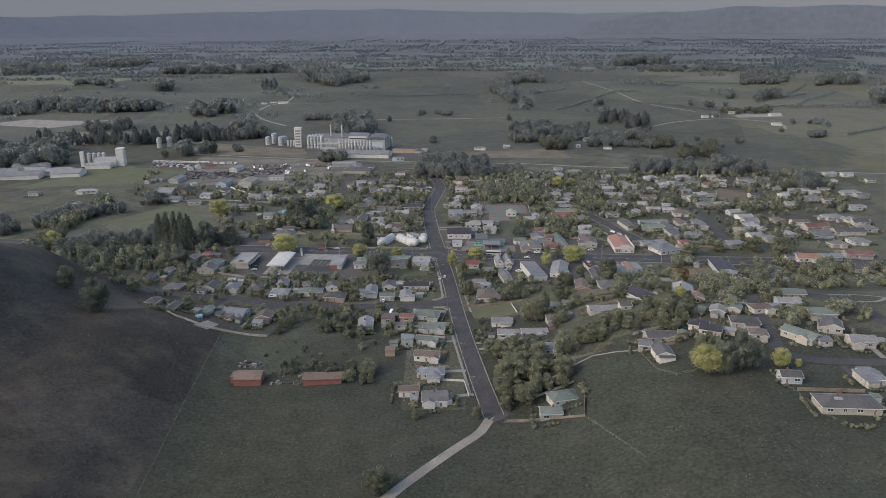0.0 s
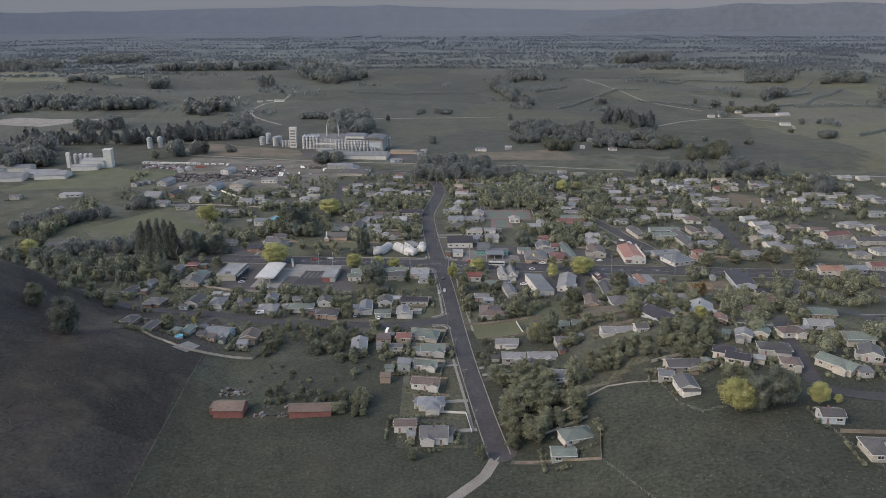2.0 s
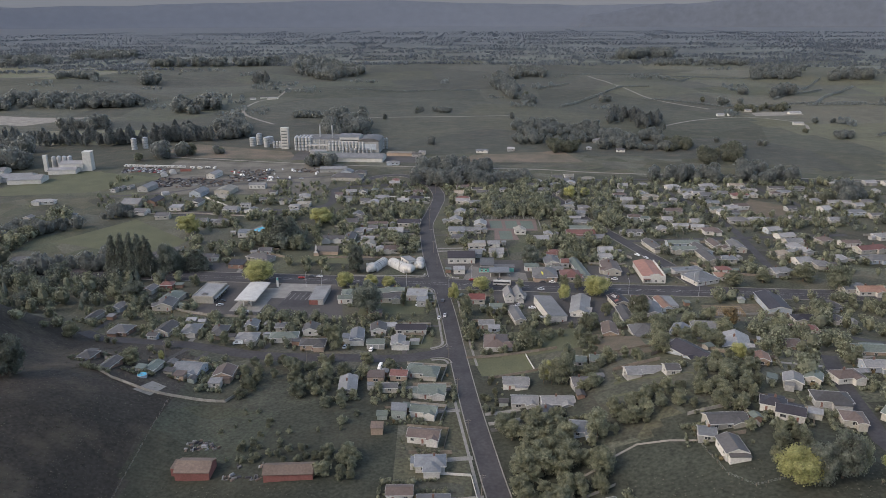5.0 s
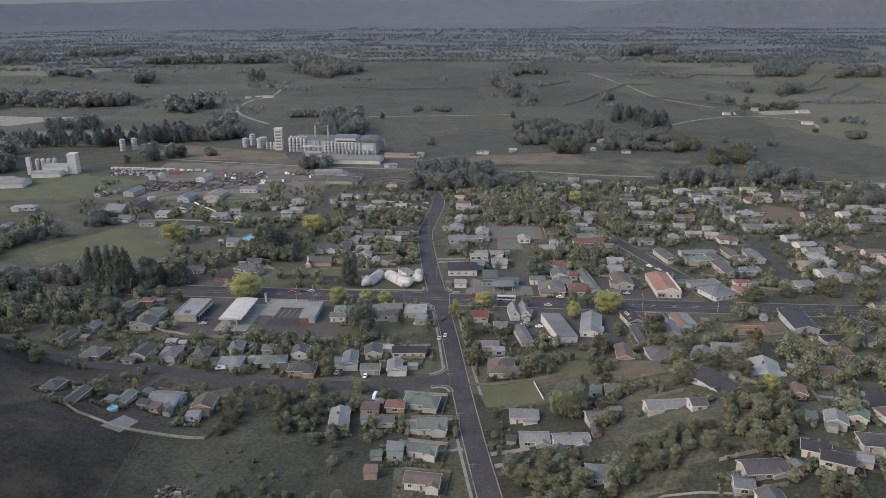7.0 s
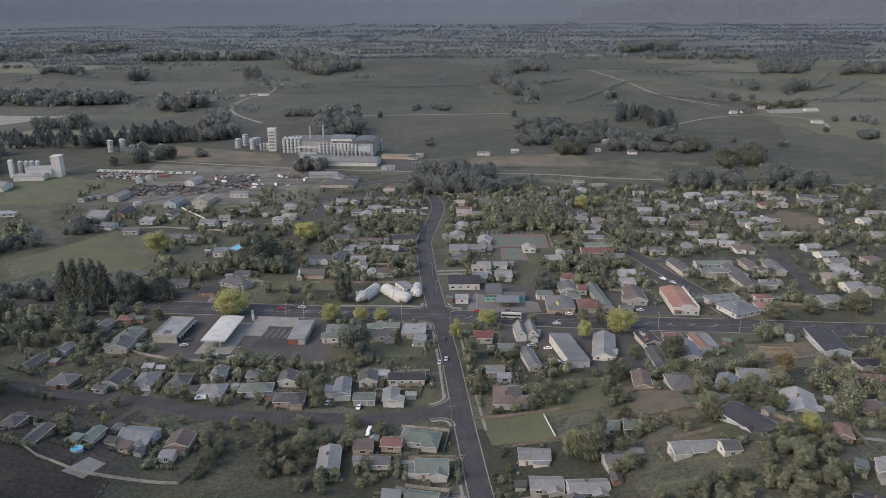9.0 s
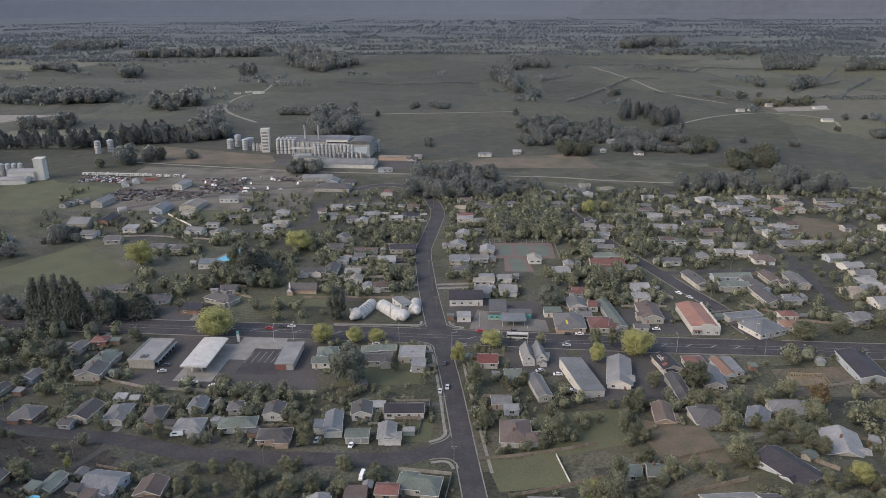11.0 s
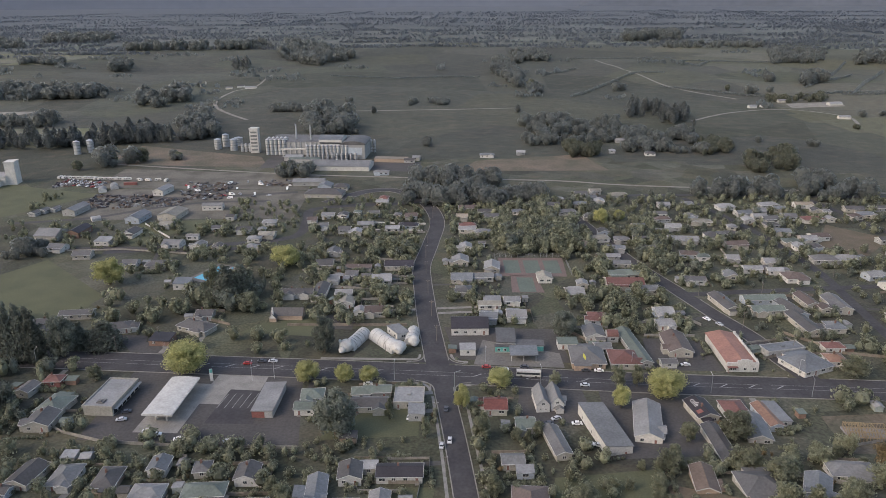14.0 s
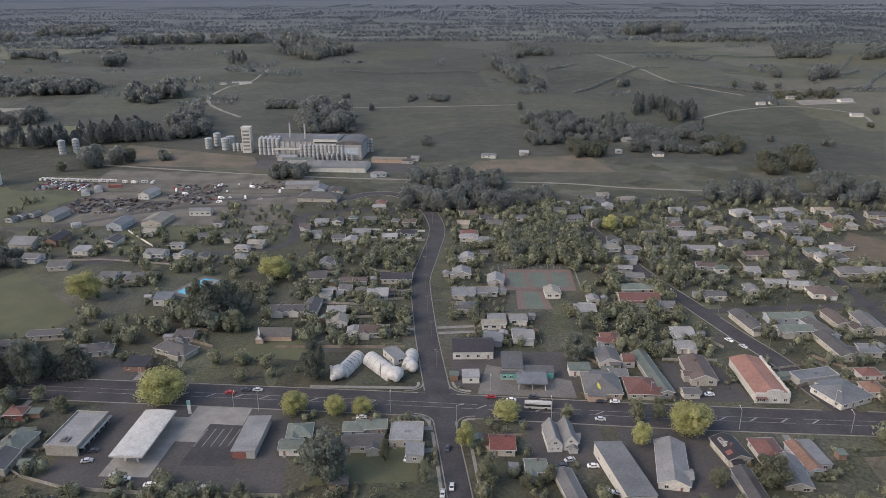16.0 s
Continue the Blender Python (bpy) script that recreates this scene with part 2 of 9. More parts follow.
def ground(x, y):
    """The height of the land: a rise in the south-east, a hill in the south-west, flat town."""
    rise = 24 * S((x - 15) / 110) * S((500 - y) / 150) + 3 * S((440 - y) / 100) * S((x + 110) / 60)
    hill = (26 + 0.08 * max(0, -190 - x)) * S((-100 - x) / 85) * S((470 - y) / 130)
    hill += 36 * S((-188 - x) / 75) * S((498 - y) / 70)
    far = S((math.hypot(x, y - 130) - 1150) / 500)
    roll = far * (13 * noise.noise((x / 420, y / 420, 1.7)) + 4 * noise.noise((x / 150, y / 150, 4.2)))
    return rise + hill + roll


NEAR, CENTRE_Y, LEVEL = 2800.0, 130.0, 171.0


def land(x, y):
    """A place on the land; beyond the middle distance the plain is drawn in towards a rim, where it meets the hills."""
    far = math.hypot(x, y - CENTRE_Y)
    if far <= NEAR:
        return Vector((x, y, ground(x, y) * (1 - S((far - 2300) / 500)))), 1.0
    drawn = NEAR + (1 - NEAR / far) * 2000
    k = drawn / far
    return Vector((x * k, CENTRE_Y + (y - CENTRE_Y) * k, LEVEL * (1 - k))), k


def mesh_of(name, verts, faces, mats, slots=None, smooth=False):
    me = bpy.data.meshes.new(name)
    me.from_pydata([tuple(v) for v in verts], [], faces)
    for m in mats if isinstance(mats, (list, tuple)) else [mats]:
        me.materials.append(m)
    if slots is not None:
        me.polygons.foreach_set("material_index", slots)
    if smooth:
        me.polygons.foreach_set("use_smooth", [True] * len(me.polygons))
    me.update()
    return me


def part(name, me, parent, label="", m=None):
    ob = new(name, me)
    ob.parent = parent
    if m is not None:
        ob.matrix_basis = m
    return tagged(ob, label)


def thing(name, m, label, category, group="", kind=""):
    ob = new(name)
    ob.empty_display_size = 0.5
    ob.matrix_basis = m
    return tagged(ob, label, category, group, kind)


class Shape:
    """Gathers boxes, prisms and tubes into one mesh."""

    def __init__(self):
        self.v, self.f, self.s = [], [], []

    def add(self, verts, faces, slot=0):
        k = len(self.v)
        self.v += [tuple(p) for p in verts]
        self.f += [tuple(i + k for i in f) for f in faces]
        self.s += [slot] * len(faces)
        return self

    def box(self, x0, x1, y0, y1, z0, z1, slot=0):
        return self.add([(x0, y0, z0), (x1, y0, z0), (x1, y1, z0), (x0, y1, z0), (x0, y0, z1), (x1, y0, z1), (x1, y1, z1), (x0, y1, z1)],
                        [(0, 3, 2, 1), (4, 5, 6, 7), (0, 1, 5, 4), (1, 2, 6, 5), (2, 3, 7, 6), (3, 0, 4, 7)], slot)

    def tube(self, x, y, z0, z1, r0, r1=None, n=12, slot=0):
        r1 = r0 if r1 is None else r1
        ring = [(math.cos(2 * math.pi * i / n), math.sin(2 * math.pi * i / n)) for i in range(n)]
        v = [(x + r0 * c, y + r0 * s, z0) for c, s in ring] + [(x + r1 * c, y + r1 * s, z1) for c, s in ring]
        return self.add(v, [(i, (i + 1) % n, n + (i + 1) % n, n + i) for i in range(n)] + [tuple(range(n, 2 * n)), tuple(range(n - 1, -1, -1))], slot)

    def mesh(self, name, mats, smooth=False):
        first, kept, to = {}, [], []
        for p in self.v:
            key = tuple(round(c, 3) for c in p)
            if key not in first:
                first[key] = len(kept)
                kept.append(p)
            to.append(first[key])
        pairs = [(tuple(dict.fromkeys(to[i] for i in f)), s) for f, s in zip(self.f, self.s)]
        pairs = [(f, s) for f, s in pairs if len(f) > 2]
        self.v, self.f, self.s = kept, [f for f, _ in pairs], [s for _, s in pairs]
        return mesh_of(name, self.v, self.f, mats, self.s, smooth)


# ---- land ----
def spread(stops):
    """Coordinates with a step for each stretch: rows of end and step."""
    out = [stops[0]]
    for end, step in stops[1]:
        while out[-1] < end - 1e-6:
            out.append(min(end, out[-1] + step))
    return out


def build_land():
    half = spread((0.0, [(360, 5), (700, 20), (1600, 50), (2800, 100), (5000, 300), (12000, 1200)]))
    xs = [-a for a in half[:0:-1]] + half
    back = [-a for a in spread((0.0, [(400, 100), (2800, 300), (12000, 2000)]))[:0:-1]]
    ys = back + spread((0.0, [(200, 20), (520, 5), (1200, 20), (1800, 40), (2800, 80), (5000, 250), (12000, 1000)]))
    verts, index = [], {}
    for j, y in enumerate(ys):
        for i, x in enumerate(xs):
            index[i, j] = len(verts)
            verts.append(land(x, y)[0])
    faces, slots = [], []
    for j in range(len(ys) - 1):
        for i in range(len(xs) - 1):
            faces.append((index[i, j], index[i + 1, j], index[i + 1, j + 1], index[i, j + 1]))
            far = math.hypot((xs[i] + xs[i + 1]) / 2, (ys[j] + ys[j + 1]) / 2 - CENTRE_Y)
            px, py = (xs[i] + xs[i + 1]) / 2, (ys[j] + ys[j + 1]) / 2
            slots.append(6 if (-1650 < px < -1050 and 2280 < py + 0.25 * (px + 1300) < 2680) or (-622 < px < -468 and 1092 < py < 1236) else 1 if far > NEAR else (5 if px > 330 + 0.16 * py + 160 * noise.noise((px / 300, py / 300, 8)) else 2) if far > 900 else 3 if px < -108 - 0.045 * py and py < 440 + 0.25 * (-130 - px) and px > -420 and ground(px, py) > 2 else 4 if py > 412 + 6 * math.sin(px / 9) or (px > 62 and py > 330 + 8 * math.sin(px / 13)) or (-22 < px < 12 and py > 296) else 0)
    tagged(new("ground", mesh_of("ground", verts, faces, [GRASS, FARPLAIN, HILL_GRASS, SHADED_ROUGH_GRASS, GARDEN, SUNLIT_HILL, PALE_FIELD], slots, True)), "dull green pasture and gardens reaching to the far plain", "ground", kind="structure")


build_land()


def build_hills(name, label, radius, top, lo, hi, depth, mat, swell=lambda a: 0.78):
    """A far range, from one bearing to another, with a worn skyline."""
    n, verts, faces = 160, [], []
    rows = 6
    for i in range(n + 1):
        a = lo + (hi - lo) * i / n
        edge = S((a - lo) / 0.12) * S((hi - a) / 0.12)
        crest = top * edge * (swell(a) + 0.2 * noise.noise((a * 4, radius * 0.01, 0)) + 0.1 * noise.noise((a * 17, 1, radius * 0.01)) + 0.03 * noise.noise((a * 60, 2, 0)))
        for j in range(rows):
            u = j / (rows - 1)
            r = radius + depth * u + 12 * noise.noise((a * 30, u * 4, 3))
            verts.append((r * math.sin(a), CENTRE_Y + r * math.cos(a), 85 + (crest + 171 - 85) * S(u) if edge > 0 else 85))
    for i in range(n):
        for j in range(rows - 1):
            k = i * rows + j
            faces.append((k, k + rows, k + rows + 1, k + 1))
    tagged(new(name, mesh_of(name, verts, faces, mat, None, True)), label, "hills", kind="structure")


def build_sky_band():
    """The pale hazy sky low over the hills."""
    m = bpy.data.materials.new("hazy_sky")
    m.use_nodes = True
    b = m.node_tree.nodes["Principled BSDF"]
    b.inputs["Base Color"].default_value = (0, 0, 0, 1)
    b.inputs["Emission Color"].default_value = (0.77, 0.87, 1.08, 1)
    b.inputs["Emission Strength"].default_value = 0.106
    n, v = 48, []
    for i in range(n + 1):
        a = -1.4 + 2.8 * i / n
        v += [(4760 * math.sin(a), CENTRE_Y + 4760 * math.cos(a), z) for z in (90, 460)]
    tagged(new("backdrop", mesh_of("backdrop", v, [(2 * i, 2 * i + 2, 2 * i + 3, 2 * i + 1) for i in range(n)], m)), "pale grey hazy sky low over the hills", "sky", kind="structure")


build_sky_band()
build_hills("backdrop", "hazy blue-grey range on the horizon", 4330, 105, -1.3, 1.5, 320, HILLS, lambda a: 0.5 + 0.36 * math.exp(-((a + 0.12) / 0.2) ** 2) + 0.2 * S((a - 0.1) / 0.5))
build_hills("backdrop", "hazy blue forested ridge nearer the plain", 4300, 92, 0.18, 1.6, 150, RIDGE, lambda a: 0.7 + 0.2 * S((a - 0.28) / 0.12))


def ribbon(name, line, width, mat, label, lift=0.1, step=6.0, kerb=False, kind="structure", category="road", closed_ends=True):
    """A smooth strip over the land, along a line of places; with kerbs that stand 0.14 m proud."""
    pts = [Vector((x, y, 0)) for x, y in line]
    fine = []
    for i in range(len(pts) - 1):
        p0, p1, p2, p3 = pts[max(0, i - 1)], pts[i], pts[i + 1], pts[min(len(pts) - 1, i + 2)]
        n = max(2, int((p2 - p1).length / step))
        for k in range(n):
            t = k / n
            fine.append(0.5 * (2 * p1 + (p2 - p0) * t + (2 * p0 - 5 * p1 + 4 * p2 - p3) * t * t + (3 * p1 - 3 * p2 + p3 - p0) * t ** 3))
    fine.append(pts[-1])
    sides = []
    for i, p in enumerate(fine):
        way = (fine[min(i + 1, len(fine) - 1)] - fine[max(i - 1, 0)]).normalized()
        sides.append(Vector((-way.y, way.x, 0)))

    def strip(a, b, z0):
        v, fc = [], []
        for p, s in zip(fine, sides):
            for off in (a, (a + b) / 2, b):
                q = p + s * off
                g = land(q.x, q.y)[0]
                v.append((g.x, g.y, g.z + z0))
        for i in range(len(fine) - 1):
            for k in range(2):
                fc.append((3 * i + k, 3 * i + 3 + k, 3 * i + 4 + k, 3 * i + 1 + k))
        return v, fc

    v, fc = strip(width / 2, -width / 2, lift)
    road = tagged(new(name, mesh_of(name, v, fc, mat)), label, category, kind=kind)
    if kerb:
        for side in (1, -1):
            sh = Shape()
            a, b = side * (width / 2), side * (width / 2 + 0.45)
            if a < b:
                a, b = b, a
            def clear(p):
                for line, across in kerb:
                    for (ax, ay), (bx, by) in zip(line, line[1:]):
                        d = Vector((bx - ax, by - ay, 0))
                        t = min(1, max(0, (p - Vector((ax, ay, 0))).dot(d) / d.length_squared))
                        if (p - Vector((ax, ay, 0)) - d * t).length < across / 2:
                            return False
                return True

            open_way = [clear(p + q * (a + b) / 2) for p, q in zip(fine, sides)]
            v, fc = strip(a, b, lift + 0.14)
            sh.add(v, [f for k, f in enumerate(fc) if open_way[k // 2] and open_way[k // 2 + 1]])
            for edge in (a, b):
                v2, _ = strip(edge, edge, lift + 0.14)
                v3, _ = strip(edge, edge, lift - 0.1)
                m = len(fine)
                sh.add([v2[3 * i] for i in range(m)] + [v3[3 * i] for i in range(m)], [(i, i + 1, m + i + 1, m + i) for i in range(m - 1) if open_way[i] and open_way[i + 1]])
            part("kerb", sh.mesh("kerb", KERB), road, "pale concrete kerb")
    return fine, sides, road


def patch(name, corners, mat, label, lift=0.06, category="ground", cell=8.0):
    """A flat piece of surface between four corners, laid over the land."""
    a, b, c, d = [Vector((x, y, 0)) for x, y in corners]
    nu = max(1, int(max((b - a).length, (c - d).length) / cell))
    nv = max(1, int(max((d - a).length, (c - b).length) / cell))
    v, fc = [], []
    for j in range(nv + 1):
        for i in range(nu + 1):
            u, w = i / nu, j / nv
            p = (a * (1 - u) + b * u) * (1 - w) + (d * (1 - u) + c * u) * w
            g = land(p.x, p.y)[0]
            v.append((g.x, g.y, g.z + lift))
    for j in range(nv):
        for i in range(nu):
            k = j * (nu + 1) + i
            fc.append((k, k + 1, k + nu + 2, k + nu + 1))
    return tagged(new(name, mesh_of(name, v, fc, mat)), label, category, kind="structure")


# ---- roads ----
SOUTH_LINE = [(22.5, 288), (19.7, 309), (17.3, 328), (12.7, 370), (8.6, 419), (3.6, 482), (-1, 527)]
NS_LINE = [(-1, 527), (-3.9, 553), (-9, 604), (-11, 632), (-13.2, 668), (-13.2, 690), (-7.6, 735), (-3, 790), (-14, 845), (-40, 885), (-66, 884), (-86, 862), (-100, 845)]
MAIN_LINE = [(-420, 587), (-300, 570), (-164, 556.5), (-48, 545.3), (27, 537.3), (98, 529.3), (179, 522.3), (260, 515.5), (420, 510)]
SIDE_LINE = [(172, 527), (166, 550), (162, 576), (152, 607), (143, 639), (128, 690), (118, 745), (108, 800)]
CROSS_LINE = [(146, 634), (197, 638), (232, 641), (330, 648)]
EAST_LINE = [(232, 560), (239, 619), (244, 666), (243, 714), (237, 760), (227, 809), (215, 850)]
MILL_LINE = [(3, 437), (-22, 429), (-57, 430), (-97, 433), (-139, 444), (-180, 450), (-203, 459)]
NORTH_LINE = [(-240, 720), (-160, 735), (-119, 746), (-107, 762), (-108, 797), (-107, 826), (-65, 838), (-37, 840), (-14, 850)]
RAILSIDE_LINE = [(-6, 838), (20, 840), (58, 846), (110, 852), (196, 862), (380, 850), (700, 838)]
HILL_LINE = [(205, 440), (222, 402), (226, 376), (222, 334)]
RISE_LINE = [(176, 384), (164.5, 352), (158.6, 321), (156, 302), (170, 294), (200, 292), (270, 294)]
NORTHEAST_LINE = [(322.7, 842.5), (329.6, 801.9), (335.5, 761.3), (337.8, 736.5)]
ROAD_LINES = [(NORTHEAST_LINE, 7), (NS_LINE, 12), (SOUTH_LINE, 10), (MAIN_LINE, 20), (SIDE_LINE, 11), (CROSS_LINE, 8), (EAST_LINE, 9), (MILL_LINE, 10), (NORTH_LINE, 9), (RAILSIDE_LINE, 8), (HILL_LINE, 8), (RISE_LINE, 8)]
main_fine, main_sides, main_road = ribbon("road_main", MAIN_LINE, 18, ASPHALT, "dark asphalt main street with pale kerbs", 0.12, kerb=[(NS_LINE, 13), (SIDE_LINE, 13)])
ns_fine, ns_sides, ns_road = ribbon("road_north", NS_LINE, 11.2, ASPHALT, "dark asphalt road winding north through the town", 0.135, kerb=[(MAIN_LINE, 19), (NORTH_LINE, 11)])
south_fine, south_sides, south_road = ribbon("road_south", SOUTH_LINE, 8.6, ASPHALT, "straight dark asphalt road ending at a turning head", 0.135, kerb=[(MAIN_LINE, 19), (MILL_LINE, 13)])
ribbon("road_side", SIDE_LINE, 10, ASPHALT, "asphalt side street off the main street", 0.125, kerb=[(MAIN_LINE, 19), (CROSS_LINE, 10)])
ribbon("footpath", [(12.6, 309), (10.6, 328), (6, 370), (3.6, 398)], 1.3, KERB, "pale concrete footpath beside the road", 0.1, category="footpath")
ribbon("footpath", [(-0.4, 446), (-2.6, 480), (-6, 520)], 1.3, KERB, "pale concrete footpath beside the road", 0.1, category="footpath")
ribbon("footpath", [(17.2, 419), (11.5, 482), (8.6, 522)], 1.3, KERB, "pale concrete footpath beside the road", 0.1, category="footpath")
for road_name, line, wide, z in (("road_cross", CROSS_LINE, 6, 0.13), ("road_east", EAST_LINE, 6, 0.11), ("road_mill", MILL_LINE, 9, 0.145), ("road_northwest", NORTH_LINE, 8, 0.115),
                                 ("road_railside", RAILSIDE_LINE, 7, 0.105), ("road_northeast", NORTHEAST_LINE, 6, 0.12), ("road_hill", HILL_LINE, 7, 0.15), ("road_rise", RISE_LINE, 7, 0.2)):
    ribbon(road_name, line, wide, ASPHALT, "worn grey asphalt street between gardens", z, kerb=False)
head_at = [(23.6 + 6.2 * math.cos(math.pi * k / 12), 291.5 + 7.5 * math.sin(math.pi * k / 12)) for k in range(24)]
tagged(new("turning_head", mesh_of("turning_head", [(x, y, ground(x, y) + 0.17) for x, y in head_at] + [(23.6, 291.5, ground(23.6, 291.5) + 0.17)], [(k, (k + 1) % 24, 24) for k in range(24)], ASPHALT)), "rounded asphalt turning head at the road end", "road", kind="structure")
ribbon("road_loop", [(206, 404), (222, 395), (221, 377), (212, 357), (190, 340)], 6.5, ASPHALT, "worn asphalt loop road between houses", 0.2, 4.0)
ribbon("driveway", [(223, 391), (238, 390), (248, 380), (236, 369), (222, 372)], 2.6, KERB, "pale concrete loop beside the road", 0.22, 3.0, category="driveway")
ribbon("farm_track", [(21.5, 290), (16, 276), (3, 261), (-15, 239), (-40, 205)], 4.5, GRAVEL, "pale gravel track leading out over pasture", 0.16)
for line, wide in (([(-173, 1376), (-20, 1385), (133, 1404)], 5), ([(359, 1258), (441, 1330), (538, 1367), (600, 1300), (580, 1227)], 5),
                   ([(420, 2216), (451, 1684), (520, 1500)], 5), ([(-360, 1681), (-389, 2032)], 5), ([(-280, 1300), (-368, 1446), (-386, 1642), (-360, 1681)], 6), ([(39, 308), (54, 314), (73, 323), (93, 316)], 1.2)):
    ribbon("farm_track", line, wide, GRAVEL, "pale worn farm track across pasture", 0.25, step=20)
ribbon("railway", [(-360, 1010), (-150, 955), (11, 931), (116, 917), (189, 896), (374, 866), (800, 800)], 4, GRAVEL, "railway ballast strip beside the town", 0.14, category="railway")


def street_corner(name, first, corner, last, lift):
    """Rounds a street corner: asphalt out to a curve, with its kerb and a footpath along it."""
    a, c, b = (Vector((*q, 0)) for q in (first, corner, last))
    curve = [a * (1 - t) ** 2 + c * 2 * t * (1 - t) + b * t * t for t in (k / 10 for k in range(11))]
    rise = [(q.x, q.y, ground(q.x, q.y) + lift) for q in curve + [c]]
    road = tagged(new(name, mesh_of(name, rise, [(k, k + 1, 11) for k in range(10)], ASPHALT)), "rounded asphalt corner where two streets meet", "road", kind="structure")
    middle = (a + b) / 2

    def band(near, far, z, thick):
        sh = Shape()
        out = []
        for k, q in enumerate(curve):
            way = (curve[min(10, k + 1)] - curve[max(0, k - 1)]).normalized()
            side = Vector((-way.y, way.x, 0))
            side = side if side.dot(middle - c) > 0 else -side
            out.append([q + side * near, q + side * far])
        v = [(q.x, q.y, ground(q.x, q.y) + h) for h in (z, z - thick) for pair in out for q in pair]
        fc = [(2 * k, 2 * k + 1, 2 * k + 3, 2 * k + 2) for k in range(10)] + [(2 * k + e, 2 * k + 2 + e, 24 + 2 * k + e, 22 + 2 * k + e) for k in range(10) for e in (0, 1)]
        return sh.add(v, fc)

    part("kerb", band(0.0, 0.45, lift + 0.14, 0.24).mesh("kerb", KERB), road, "pale concrete kerb")
    part("footpath", band(1.6, 2.9, lift + 0.02, 0.12).mesh("footpath", CONCRETE), road, "pale concrete footpath round the corner")


street_corner("road_corner", (2.0, 450), (2.7, 441.6), (-6.5, 438.8), 0.128)
street_corner("road_corner", (-7, 428.6), (3.4, 432.0), (4.6, 422.5), 0.128)
street_corner("road_corner", (-10.3, 560.5), (-9.6, 551.9), (-19, 552.8), 0.118)
street_corner("road_corner", (0.9, 560), (1.6, 550.6), (11, 549.6), 0.118)
street_corner("road_corner", (-4.9, 524.5), (-5.4, 533.4), (-14, 534.3), 0.118)
street_corner("road_corner", (4.2, 524), (3.6, 532.4), (12, 531.6), 0.118)


def dashes(road, fine, sides, across, start, stop, mark, gap, wide, z=0.16, slant=0.0):
    sh = Shape()
    far = 0.0
    for i in range(len(fine) - 1):
        a, b = fine[i], fine[i + 1]
        length = (b - a).length
        way = (b - a) / length
        s = 0.0
        while s < length:
            pos = far + s
            if pos % (mark + gap) < mark and start < pos < stop:
                p = a + way * s + sides[i] * across
                q = p + way * min(1.0, length - s)
                side = sides[i] * wide / 2
                sh.add([(c.x, c.y, ground(c.x, c.y) + z) for c in (p - side, q - side, q + side, p + side)], [(0, 1, 2, 3)])
            s += 1.0
        far += length
    part("lane_marking", sh.mesh("lane_marking", PAINT), road, "worn white lane lines")


def hatches(road, fine, sides, spans, z=0.165):
    """Slanting bars along the middle of the street."""
    for lo, hi in spans:
        sh = Shape()
        for i, p in enumerate(fine[:-1]):
            if i % 2 and lo < p.x < hi:
                way = (fine[i + 1] - p).normalized()
                a, b = p - sides[i] * 1.4 - way * 1.8, p + sides[i] * 1.4 + way * 1.8
                w = way * 0.45
                sh.add([(c.x, c.y, ground(c.x, c.y) + z) for c in (a - w, a + w, b + w, b - w)], [(0, 1, 2, 3)])
        part("hatch_marking", sh.mesh("hatch_marking", PAINT), road, "slanting white bars between the lanes")


hatches(main_road, main_fine, main_sides, [(-135, -30), (15, 70), (100, 165)])
for off in (-1.7, 1.7):
    dashes(main_road, main_fine, main_sides, off, 30, 760, 40 if abs(off) < 2 else 6, 4, 0.16)

# ---- surfaces ----
patch("pavement", [(-152, 489), (-60, 483), (-68, 542), (-150, 549)], YARD, "dark seal of the fuel station yard", 0.07, "pavement")
patch("pavement", [(-131, 494), (-112, 493), (-108, 533), (-127, 535)], CONCRETE, "pale concrete slab under the fuel canopy", 0.12, "pavement")
patch("pavement", [(-112, 516), (-86, 514), (-84, 541), (-108, 543)], CONCRETE, "pale concrete forecourt", 0.11, "pavement")
patch("pavement", [(-103, 500), (-82, 499), (-81, 526), (-99, 528)], ASPHALT, "dark asphalt parking bays", 0.15, "pavement")
FORECOURT = material("worn_concrete", (0.15, 0.143, 0.133), (0.105, 0.1, 0.096), 0.06, 0.9, bump=0.2, detail_scale=0.8)
DRY_GRASS = material("dry_reddish_grass", (0.115, 0.09, 0.066), (0.08, 0.072, 0.05), 0.12, 0.95, bump=0.5, detail_scale=1.2)
patch("pavement", [(14, 549.4), (58, 545), (58, 560), (20, 576)], FORECOURT, "worn pale concrete forecourt of an old garage", 0.1, "pavement")
patch("pavement", [(6, 555), (62, 550), (60, 588), (0, 592)], YARD, "worn grey seal of a garage yard", 0.07, "pavement")
patch("pavement", [(100, 542), (134, 540), (134, 572), (104, 576)], YARD, "worn seal of a car yard", 0.07, "pavement")
patch("pavement", [(66, 470), (112, 470), (112, 526), (70, 528)], YARD, "worn seal of a shop yard", 0.07, "pavement")
patch("pavement", [(30, 500), (64, 496), (62, 526), (34, 528)], YARD, "worn seal round an old church", 0.075, "pavement")
patch("pavement", [(-62, 556.3), (-14, 554), (-14, 556.2), (-62, 558.5)], KERB, "pale footpath along the main street", 0.2, "pavement")
patch("dry_grass", [(80, 404), (101, 402), (104, 436), (78, 452)], DRY_GRASS, "dry reddish grass round a derelict house", 0.2, "grass", 3.0)
patch("bare_ground", [(156, 470), (196, 468), (196, 502), (160, 500)], SOIL, "bare soil of a building site", 0.15, "ground", 3.0)
